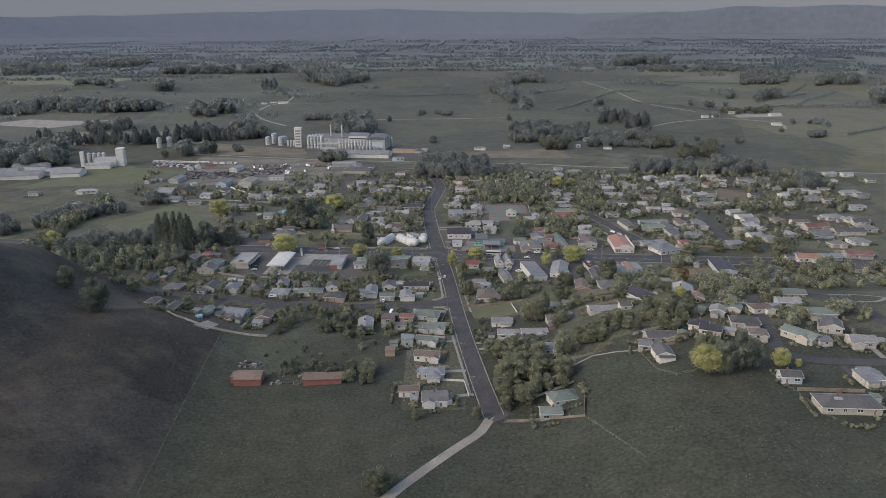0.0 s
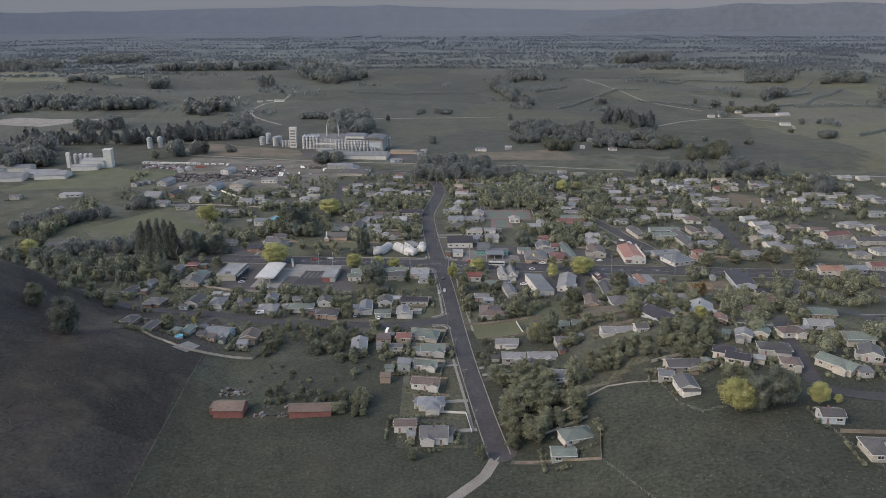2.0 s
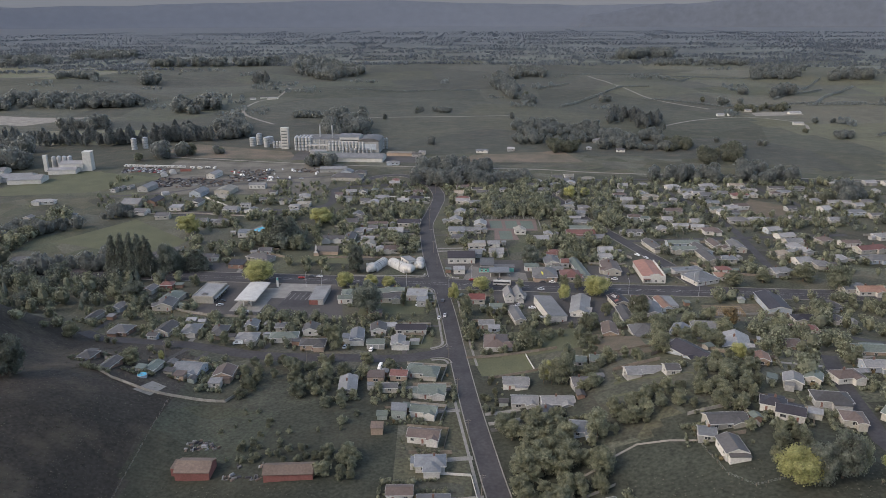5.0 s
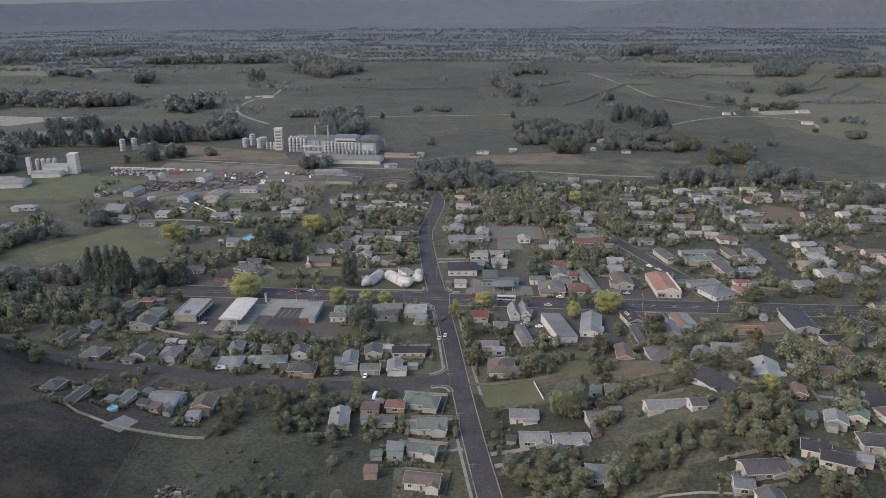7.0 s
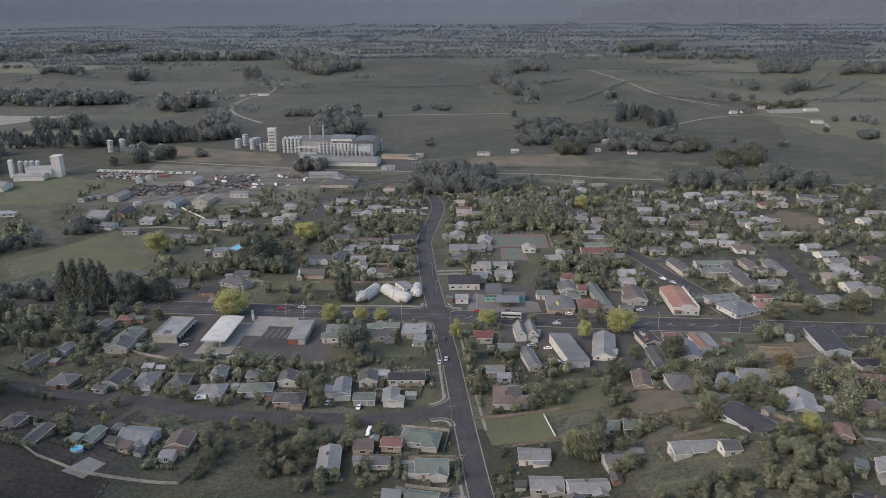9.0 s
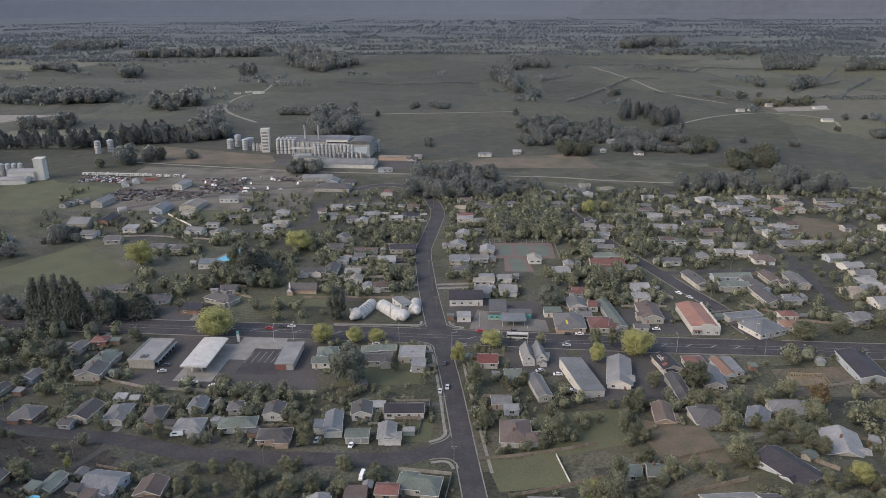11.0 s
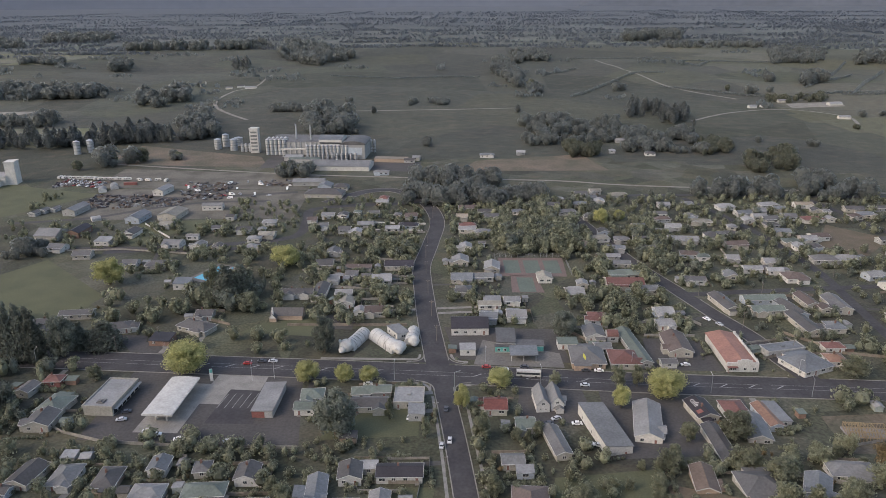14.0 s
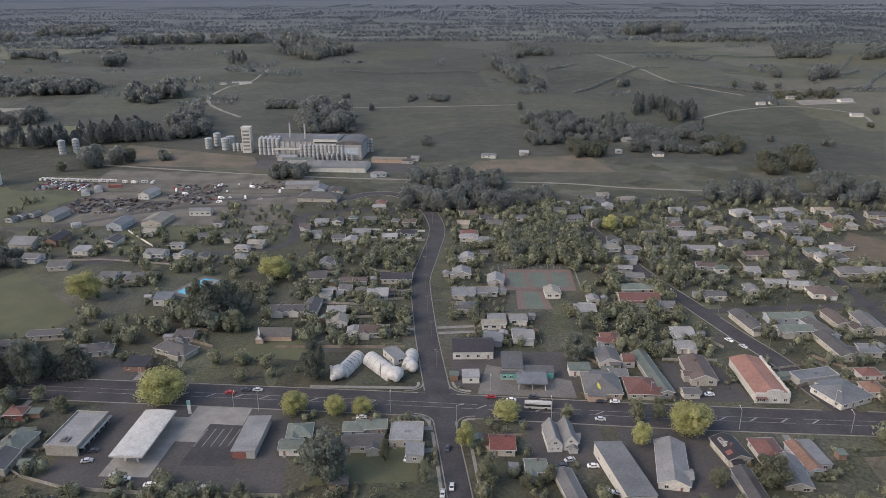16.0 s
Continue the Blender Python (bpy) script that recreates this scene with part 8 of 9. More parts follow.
def car(x, y, rot, which):
    m = pose(x, y, ground(x, y) + 0.14, 0, 0, rot)
    if which in car_used:
        copy_thing(CARS[which], m)
    else:
        CARS[which].matrix_basis = m
        car_used.add(which)


car(-124.5, 494, 5, 1)
car(-120, 491.5, 8, 0)
car(-109.5, 488, 5, 0)
car(-89, 486, 8, 1)
car(-139, 503, 12, 1)
car(-139.4, 509.3, 12, 2)
car(-90.5, 554.3, -4, 2)
car(-85, 554, -4, 1)
car(28.6, 543.2, -5, 0)
car(38.4, 545.5, -5, 2)
car(67.5, 541.5, -5, 2)
car(73.7, 541, -5, 0)
car(64.4, 527.5, -5, 1)
car(46.7, 500, 20, 1)
car(54.8, 496, 0, 0)
car(56.7, 481, -15, 0)
car(60.5, 479.6, -15, 1)
car(145.8, 598, -60, 0)
car(150.3, 591, -60, 1)
car(117, 546, 0, 0)
car(43, 496.5, 10, 2)
car(23.6, 516.8, 0, 2)
car(-15.9, 502.5, 80, 0)
car(-36, 531, 0, 0)
car(-2.4, 481.4, 85, 1)
car(-32.4, 417, 80, 4)
car(-0.2, 508.5, 85, 2)
car(1, 485, 85, 1)
car(-38.9, 438.6, 80, 0)
car(-53.5, 442.3, 80, 1)
car(-112.8, 447, 8, 4)
car(-97, 552, -4, 3)
car(108, 548, 10, 0)
car(112, 549, 10, 1)
car(20, 546, -5, 3)
car(-18, 577, 30, 4)


def bus():
    ob = thing("bus", pose(39.5, 537.2, 0.14, 0, 0, -6), "white and dark coach on the main street", "bus")
    sh = Shape()
    sh.box(-5.8, 5.8, -1.25, 1.25, 0.4, 3.05).box(-5.5, 5.5, -1.1, 1.1, 3.05, 3.2).box(-2.0, 0.5, -0.8, 0.8, 3.2, 3.4)
    part("body", sh.mesh("body", WALLS["w"]), ob)
    part("glazing", Shape().box(-5.6, 5.4, -1.28, 1.28, 1.5, 2.5).box(-5.83, 5.83, -1.05, 1.05, 1.3, 2.6).mesh("glazing", GLASS), ob)
    for px in (-3.6, 3.4):
        for py in (-1.15, 1.15):
            part("wheel", Shape().add([(px + 0.5 * math.cos(math.pi * k / 6), py + s, 0.5 + 0.5 * math.sin(math.pi * k / 6)) for s in (-0.13, 0.13) for k in range(12)],
                 [tuple(range(12)), tuple(range(23, 11, -1))] + [(k, (k + 1) % 12, 12 + (k + 1) % 12, 12 + k) for k in range(12)]).mesh("wheel", RUBBER), ob)


bus()


# ---- poles, fences ----
def pole_meshes():
    a = Shape().tube(0, 0, -0.3, 9.5, 0.17, 0.11, n=8).mesh("post", POLE)
    b = Shape().box(-1.2, 1.2, -0.06, 0.06, 8.7, 8.85).box(-0.9, 0.9, -0.05, 0.05, 7.9, 8.02).mesh("crossarm", POLE)
    c = Shape()
    for px in (-1.1, -0.6, 0.6, 1.1):
        c.tube(px, 0, 8.85, 9.1, 0.05, n=6)
    return a, b, c.mesh("insulator", WHITE)


POST, ARM, INSULATOR = pole_meshes()
pole_first = []


def power_pole(x, y, rot):
    m = pose(x, y, ground(x, y), 0, 0, rot)
    if pole_first:
        return copy_thing(pole_first[0], m)
    ob = thing("power_pole", m, "grey timber power pole with crossarms", "pole", "power poles along the streets")
    part("post", POST, ob)
    part("crossarm", ARM, ob)
    part("insulator", INSULATOR, ob)
    pole_first.append(ob)


def lamp_post(x, y, rot):
    ob = thing("street_lamp", pose(x, y, ground(x, y), 0, 0, rot), "grey steel street lamp with a curved arm", "street lamp", "street lamps")
    part("post", Shape().tube(0, 0, -0.2, 9, 0.13, 0.08, n=8).mesh("post", STEEL), ob)
    arm = part("arm", Shape().add([(0, -0.06, 8.8), (0, 0.06, 8.8), (2.2, 0.06, 9.5), (2.2, -0.06, 9.5), (0, -0.06, 8.95), (0, 0.06, 8.95), (2.2, 0.06, 9.62), (2.2, -0.06, 9.62)], [(0, 3, 2, 1), (4, 5, 6, 7), (0, 1, 5, 4), (1, 2, 6, 5), (2, 3, 7, 6), (3, 0, 4, 7)]).mesh("arm", STEEL), ob)
    part("lantern", Shape().box(2.0, 2.8, -0.16, 0.16, 9.45, 9.62).mesh("lantern", WHITE), arm)


for i in range(6):
    power_pole(25.5 - i * 3.6 - 12, 310 + 38 * i, 5)
for i in range(9):
    power_pole(-4 - 7 * math.sin(i * 0.4), 575 + 32 * i, 0)
for x, y, rot in ((-144, 424, 80), (-97, 441, 85), (-71, 424, 90), (-190, 458, 80), (162, 588, 10), (153, 632, 10), (190, 630, 90), (176, 560, 10), (-149, 577, 90), (-167, 566, 90), (-30, 562, 90), (249, 660, 5), (250, 710, 5), (244, 760, 5), (60, 855, 90), (120, 861, 90)):
    power_pole(x, y, rot)
for x, y, rot in ((-81, 538, 90), (-91, 536, 90), (44, 529, 90), (164, 516, 90), (167, 535, -90), (-24, 535, 90), (4, 526, 0), (-200, 552, 90), (120, 520, 90), (20, 552, -90), (90, 544, -90)):
    lamp_post(x, y, rot)


def wire_fence(line, label, high=1.25):
    x0, y0 = line[0]
    o = Vector((x0, y0, ground(x0, y0)))
    root = thing("wire_fence", pose(*o), label, "fence")
    post = Shape().box(-0.08, 0.08, -0.08, 0.08, -0.3, high).mesh("post", TIMBER if high < 2 else STEEL)
    wires = Shape()
    for (ax, ay), (bx, by) in zip(line, line[1:]):
        a, b = Vector((ax, ay, 0)), Vector((bx, by, 0))
        n = max(1, round((b - a).length / 4))
        for k in range(n):
            p, q = a + (b - a) * (k / n), a + (b - a) * ((k + 1) / n)
            p.z, q.z = ground(p.x, p.y), ground(q.x, q.y)
            part("post", post, root, "", Matrix.Translation(p - o))
            for z in (0.4, 0.8, 1.15) if high < 2 else [high * k / 7 for k in range(1, 8)]:
                c, d = p - o + Vector((0, 0, z)), q - o + Vector((0, 0, z))
                wires.add([c, d, d + Vector((0, 0, 0.04)), c + Vector((0, 0, 0.04))], [(0, 1, 2, 3)])
    part("wire", wires.mesh("wire", STEEL), root)


def garden_fence(line, height, mat):
    fence(line, height, mat, "weathered paling fence between gardens")


garden_fence([(-170, 395), (-153, 384), (-137, 381), (-120, 383), (-102, 384), (-98, 392)], 1.5, PALE)
garden_fence([(-180, 508), (-160, 494), (-141, 487), (-117, 484), (-80, 482), (-60, 481)], 1.6, PALE)
garden_fence([(28, 282), (46, 278), (60, 273), (64, 295)], 1.3, TIMBER)
garden_fence([(-52, 512), (-12, 514)], 1.6, TIMBER)
garden_fence([(-12, 446), (-9, 470)], 1.2, PALE)
garden_fence([(-40, 459), (-11, 458)], 1.6, TIMBER)
garden_fence([(12, 306), (10, 322), (-8, 324)], 1.2, WHITE)
garden_fence([(45, 408), (43, 428)], 1.2, WHITE)
garden_fence([(22, 404), (110, 414), (150, 420)], 1.4, TIMBER)
garden_fence([(12, 428), (60, 432)], 1.5, TIMBER)
garden_fence([(-86, 596), (-20, 594)], 1.6, TIMBER)
garden_fence([(-75, 628), (-22, 632)], 1.6, PALE)
garden_fence([(-72, 650), (-22, 655)], 1.5, PALE)
garden_fence([(60, 594), (84, 560)], 1.6, TIMBER)
garden_fence([(100, 590), (135, 606)], 1.7, PALE)
garden_fence([(120, 625), (140, 590)], 1.7, PALE)
garden_fence([(-70, 760), (-12, 758)], 1.5, PALE)
garden_fence([(180, 580), (200, 556), (232, 548)], 1.6, TIMBER)
garden_fence([(140, 470), (250, 500)], 1.5, PALE)
garden_fence([(160, 420), (185, 425)], 1.5, TIMBER)
garden_fence([(195, 690), (200, 760)], 1.5, PALE)
for line in ([(-126, 377), (-123, 334), (-120, 286), (-116, 233)], [(93, 316), (96, 294), (102, 286), (138, 290)], [(141, 283), (146, 254), (149, 243)], [(60, 273), (75, 235)]):
    wire_fence(line, "post and wire fence across pasture")
wire_fence([(37, 667), (36, 703), (84, 701), (83, 664)], "tall wire fence round the tennis courts", 3.0)


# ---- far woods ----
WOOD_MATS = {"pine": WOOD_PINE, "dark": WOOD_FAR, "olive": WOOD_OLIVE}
WOOD_LABELS = {"pine": "dark pine plantation beyond the town", "dark": "dark belt of trees beyond the town", "olive": "pale olive willows and scrub beyond the town"}


def wood(corners, n, low, high, seed, look_of):
    """Trees that nobody could count, as one mass of leaf clumps with gaps."""
    rng = np.random.default_rng(seed)
    a, b, c, d = [np.array(p, float) for p in corners]
    conical = look_of == "pine"
    v, fc = [], []
    for _ in range(n):
        u, w = rng.random(2)
        p = (a * (1 - u) + b * u) * (1 - w) + (d * (1 - u) + c * u) * w
        at, k = land(*p)
        at = np.array(at)
        h = low * 0.7 + (high * 1.05 - low * 0.7) * rng.random() ** 1.3
        r = h * rng.uniform(0.32, 0.52) * (0.62 if conical else 1)
        if noise.noise((p[0] / 45, p[1] / 45, seed)) < -0.18:
            continue
        m0 = 150 if p[1] < 1350 else 60
        way = rng.normal(size=(m0, 3))
        way /= np.linalg.norm(way, axis=1)[:, None]
        zz = 0.54 + 0.42 * way[:, 2]
        lump = 1 + 0.22 * np.sin(way[:, 0] * 5 + seed) * np.cos(way[:, 1] * 6)
        rr = r * (1.08 - zz) * 1.5 if conical else r * lump
        q = np.stack([way[:, 0] * rr, way[:, 1] * rr, h * zz], 1) * k + at
        nrm = way + rng.normal(size=(m0, 3)) * 0.5
        e1 = np.cross(nrm, rng.normal(size=(m0, 3)))
        e1 /= np.linalg.norm(e1, axis=1)[:, None]
        e2 = np.cross(nrm, e1)
        e2 /= np.linalg.norm(e2, axis=1)[:, None]
        s = ((0.065 + 0.065 * rng.random(m0)) * h * k * (0.8 if conical else 1) * (90 / m0) ** 0.5)[:, None]
        m = len(v)
        v += list(np.stack([q - e1 * s, q - e2 * s * 0.8, q + e1 * s, q + e2 * s * 0.9], 1).reshape(-1, 3))
        fc += [(m + 4 * i, m + 4 * i + 1, m + 4 * i + 2, m + 4 * i + 3) for i in range(m0)]
        m = len(v)
        for zc, rc in ((0.08, 0.5), (0.45, 0.8 if not conical else 0.6), (0.75, 0.55 if not conical else 0.3)):
            for i in range(6):
                an = 2 * math.pi * i / 6
                v.append(at + k * np.array([r * rc * math.cos(an), r * rc * math.sin(an), h * zc]))
        v.append(at + k * np.array([0, 0, h * 0.93]))
        fc += [(m + j * 6 + i, m + j * 6 + (i + 1) % 6, m + j * 6 + 6 + (i + 1) % 6, m + j * 6 + 6 + i) for j in range(2) for i in range(6)] + [(m + 12 + i, m + 12 + (i + 1) % 6, m + 18) for i in range(6)]
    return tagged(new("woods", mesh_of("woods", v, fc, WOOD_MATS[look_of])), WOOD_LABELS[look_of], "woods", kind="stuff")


def hedgerow(line, seed):
    """A low dark hedge along a line across the pasture."""
    rng = random.Random(seed)
    v, fc = [], []
    for (ax, ay), (bx, by) in zip(line, line[1:]):
        n = int(math.hypot(bx - ax, by - ay) / 2.2)
        for i in range(n):
            t = i / n
            at, k = land(ax + (bx - ax) * t + rng.uniform(-1, 1), ay + (by - ay) * t + rng.uniform(-1, 1))
            h = rng.uniform(3, 5.5)
            for _ in range(4):
                c = at + Vector((rng.gauss(0, 1.3), rng.gauss(0, 1.3), rng.uniform(0.2, 0.85) * h)) * k
                s = k * rng.uniform(1.0, 2.0)
                e1 = Vector((rng.gauss(0, 1), rng.gauss(0, 1), rng.gauss(0, 0.3))).normalized()
                e2 = Vector((rng.gauss(0, 0.5), rng.gauss(0, 0.5), 1)).normalized()
                q = len(v)
                v += [c - e1 * s, c - e2 * s, c + e1 * s, c + e2 * s]
                fc.append((q, q + 1, q + 2, q + 3))
    tagged(new("hedgerow", mesh_of("hedgerow", v, fc, WOOD_FAR)), "dark clipped hedge line across pasture", "hedge", kind="stuff")


wood([(-462, 1087), (-377, 1128), (-395, 1170), (-485, 1144)], 24, 19, 29, 1, 'pine')
wood([(-377, 1128), (-282, 1153), (-300, 1211), (-397, 1189)], 65, 13, 20, 2, 'dark')
wood([(-347, 1199), (-309, 1211), (-339, 1311), (-369, 1290)], 28, 15, 23, 3, 'dark')
wood([(-549, 885), (-488, 932), (-556, 1070), (-641, 1043)], 87, 16, 26, 4, 'dark')
wood([(-611, 1251), (-537, 1247), (-561, 1306), (-646, 1325)], 49, 13, 20, 5, 'dark')
wood([(-877, 1551), (-608, 1601), (-643, 1697), (-940, 1689)], 190, 16, 25, 6, 'dark')
wood([(-897, 1482), (-853, 1529), (-913, 1640), (-978, 1621)], 91, 13, 20, 7, 'dark')
wood([(-474, 1399), (-415, 1458), (-455, 1593), (-518, 1532)], 48, 19, 30, 8, 'dark')
wood([(-1079, 2162), (-977, 2195), (-1025, 2305), (-1142, 2292)], 152, 13, 20, 9, 'dark')
wood([(-803, 2068), (-768, 2102), (-811, 2224), (-856, 2207)], 31, 19, 29, 10, 'dark')
wood([(-1031, 2726), (-554, 2777), (-588, 2953), (-1108, 2932)], 190, 21, 33, 11, 'dark')
wood([(-477, 2478), (-305, 2186), (-238, 2459), (-566, 3147)], 190, 21, 33, 12, 'dark')
wood([(-515, 2122), (-477, 2119), (-504, 2243), (-545, 2247)], 15, 23, 36, 13, 'pine')
wood([(-164, 1149), (-113, 1177), (-134, 1357), (-198, 1360)], 80, 16, 25, 14, 'dark')
wood([(-258, 1371), (-204, 1369), (-212, 1421), (-267, 1424)], 90, 7, 11, 15, 'dark')
wood([(-32, 1071), (-11, 1081), (-11, 1114), (-33, 1115)], 30, 7, 11, 16, 'dark')
wood([(-102, 1348), (-95, 1347), (-96, 1372), (-104, 1372)], 3, 10, 15, 17, 'pine')
wood([(119, 1345), (128, 1345), (131, 1378), (122, 1378)], 3, 11, 18, 18, 'pine')
wood([(-47, 1431), (19, 1437), (20, 1484), (-44, 1507)], 190, 4, 7, 19, 'dark')
wood([(132, 2003), (155, 1639), (187, 1837), (181, 2424)], 154, 16, 25, 20, 'dark')
wood([(206, 2190), (302, 2225), (325, 2464), (231, 2472)], 190, 14, 23, 21, 'dark')
wood([(165, 1559), (194, 1579), (203, 1673), (180, 1674)], 43, 10, 16, 22, 'dark')
wood([(99, 1082), (222, 1105), (253, 1262), (118, 1291)], 190, 10, 15, 23, 'dark')
wood([(141, 1015), (183, 1028), (192, 1078), (150, 1080)], 41, 10, 15, 24, 'olive')
wood([(277, 1283), (351, 1209), (374, 1310), (311, 1422)], 79, 15, 24, 25, 'pine')
wood([(210, 1042), (299, 1038), (323, 1159), (244, 1194)], 190, 9, 14, 26, 'dark')
wood([(296, 1028), (331, 1037), (350, 1100), (316, 1101)], 59, 8, 13, 27, 'olive')
wood([(307, 934), (362, 953), (382, 1020), (331, 999)], 31, 13, 20, 28, 'olive')
wood([(322, 848), (350, 854), (370, 904), (345, 913)], 22, 11, 17, 29, 'dark')
wood([(187, 852), (375, 833), (388, 863), (193, 880)], 65, 12, 19, 30, 'dark')
wood([(-32, 835), (57, 823), (56, 922), (-28, 945)], 127, 11, 17, 31, 'dark')
wood([(57, 842), (92, 848), (93, 891), (61, 892)], 64, 6, 10, 32, 'dark')
wood([(-160, 929), (-126, 936), (-132, 970), (-167, 971)], 22, 10, 16, 33, 'dark')
wood([(-373, 944), (-363, 952), (-372, 978), (-386, 979)], 6, 11, 17, 34, 'dark')
wood([(-361, 987), (-343, 995), (-352, 1023), (-374, 1024)], 6, 13, 21, 35, 'dark')
wood([(-332, 994), (-312, 998), (-321, 1031), (-344, 1032)], 7, 13, 21, 36, 'dark')
wood([(-297, 1021), (-286, 1025), (-291, 1045), (-304, 1045)], 10, 7, 10, 37, 'dark')
wood([(372, 736), (429, 748), (451, 790), (398, 791)], 31, 12, 18, 38, 'dark')
wood([(657, 1697), (681, 1709), (707, 1775), (687, 1777)], 18, 11, 18, 39, 'dark')
wood([(690, 1620), (764, 1665), (806, 1769), (760, 1772)], 47, 15, 24, 40, 'dark')
wood([(564, 1114), (595, 1124), (613, 1160), (587, 1161)], 43, 7, 10, 41, 'dark')
wood([(865, 1480), (929, 1518), (994, 1627), (952, 1629)], 16, 24, 38, 42, 'dark')
wood([(1069, 2125), (1194, 2115), (1262, 2239), (1131, 2249)], 90, 18, 28, 43, 'dark')
wood([(864, 2140), (1017, 2170), (1066, 2278), (923, 2289)], 190, 12, 19, 44, 'dark')
wood([(721, 2723), (1080, 2688), (1159, 2889), (774, 2928)], 190, 14, 21, 45, 'dark')
wood([(723, 3093), (953, 3154), (1066, 3536), (808, 3460)], 190, 24, 38, 46, 'dark')
wood([(-1517, 3163), (-1312, 3313), (-1476, 3736), (-1751, 3658)], 190, 19, 30, 47, 'dark')
wood([(-1617, 2716), (-1440, 2859), (-1683, 3353), (-1953, 3293)], 190, 18, 28, 48, 'dark')
wood([(-365, 622), (-346, 634), (-359, 661), (-383, 655)], 22, 8, 12, 49, 'dark')
wood([(-379, 595), (-354, 631), (-376, 672), (-410, 648)], 42, 9, 15, 50, 'dark')
wood([(-349, 640), (-276, 710), (-285, 735), (-365, 672)], 80, 8, 12, 51, 'dark')
wood([(-328, 561), (-306, 573), (-316, 594), (-341, 586)], 15, 8, 13, 52, 'olive')
wood([(-296, 553), (-213, 575), (-219, 592), (-306, 573)], 39, 9, 14, 53, 'dark')
wood([(340, 737), (375, 736), (388, 763), (352, 764)], 26, 8, 12, 54, 'olive')
wood([(-480, 1096), (-294, 1138), (-305, 1200), (-500, 1170)], 190, 15, 23, 61, 'pine')
wood([(-620, 1075), (-490, 1090), (-510, 1160), (-640, 1150)], 110, 14, 22, 62, 'pine')
hedgerow([(607, 2159), (631, 2022), (704, 2152)], 0)
hedgerow([(716, 1488), (1065, 1991)], 1)
hedgerow([(699, 1489), (881, 1449)], 3)
hedgerow([(244, 1895), (335, 2007)], 5)
hedgerow([(-232, 1864), (97, 1873)], 10)
hedgerow([(411, 3044), (883, 3076)], 11)
hedgerow([(642, 1146), (758, 1240)], 12)
hedgerow([(607, 2159), (912, 2178)], 13)
hedgerow([(238, 1531), (329, 1689), (437, 1859), (502, 1856)], 14)
hedgerow([(435, 1663), (546, 1526), (615, 1489), (713, 1518), (818, 1488)], 15)
hedgerow([(689, 1601), (932, 1885)], 16)
hedgerow([(885, 1888), (1075, 2178)], 17)
hedgerow([(360, 2262), (649, 2283)], 18)
wood([(542, 1437), (645, 1433), (663, 1471), (570, 1508)], 42, 7, 13, 71, 'olive')
wood([(749, 1735), (795, 1731), (865, 1875), (814, 1878)], 40, 11, 18, 72, 'dark')
wood([(927, 2305), (1067, 2255), (1195, 2514), (1020, 2527)], 80, 12, 20, 73, 'dark')
wood([(1182, 2288), (1222, 2168), (1417, 2498), (1326, 2555)], 60, 12, 20, 74, 'dark')
for seed, (x, y, size) in enumerate(((183, 1654, 17), (339, 1627, 15), (352, 1640, 13), (539, 1589, 10), (565, 1542, 15), (627, 1292, 9), (554, 1185, 8), (441, 1072, 9), (391, 1103, 8), (461, 1064, 7), (602, 1558, 11), (400, 1035, 9),
                                     (-249, 1398, 9), (-151, 1475, 11), (-25, 1311, 9), (-47, 1447, 9), (-111, 1179, 9), (658, 1303, 8))):
    wood([(x - size / 2, y - 5), (x + size / 2, y - 5), (x + size / 2, y + 5), (x - size / 2, y + 5)], 3, size * 0.8, size * 1.15, 80 + seed, 'dark' if seed % 3 else 'olive')


def shelterbelts(seed, near, far, n, mat, label, long=(0.004, 0.07)):
    """Hedgerows, shelterbelts and lone trees over the plain."""
    rng = random.Random(seed)
    for g in range(12):
        lines = []
        for _ in range(n // 12):
            dist = near * (far / near) ** rng.random()
            a = rng.uniform(-0.72, 0.72)
            x, y = dist * math.sin(a), CENTRE_Y + dist * math.cos(a)
            lines.append((x, y, rng.choice((0.12, 1.5, 0.05, 0.0, -0.1, -0.2)), rng.uniform(*long) * dist))
        v, fc = [], []
        for x, y, way, length in lines:
            m = max(1, int(length / (dist_step := max(8.0, math.hypot(x, y) * 0.003))))
            for i in range(m):
                px, py = x + math.cos(way) * i * dist_step + rng.gauss(0, 0.5) * dist_step, y + math.sin(way) * i * dist_step + rng.gauss(0, 0.5) * dist_step
                at, k = land(px, py)
                h = rng.uniform(4, 12)
                for _ in range(7):
                    c = at + Vector((rng.gauss(0, 0.28) * h, rng.gauss(0, 0.28) * h, rng.uniform(0.15, 0.9) * h)) * k
                    s = h * k * rng.uniform(0.25, 0.45)
                    e1 = Vector((rng.gauss(0, 1), rng.gauss(0, 0.5), rng.gauss(0, 0.4))).normalized()
                    e2 = Vector((rng.gauss(0, 0.4), rng.gauss(0, 0.5), 1)).normalized()
                    q = len(v)
                    v += [c - e1 * s, c - e2 * s, c + e1 * s, c + e2 * s]
                    fc.append((q, q + 1, q + 2, q + 3))
        tagged(new("shelterbelts", mesh_of("shelterbelts", v, fc, mat)), label, "trees", kind="stuff")


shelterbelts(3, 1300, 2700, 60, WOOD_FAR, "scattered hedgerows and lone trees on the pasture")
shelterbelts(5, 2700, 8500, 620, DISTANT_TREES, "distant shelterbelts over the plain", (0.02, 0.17))


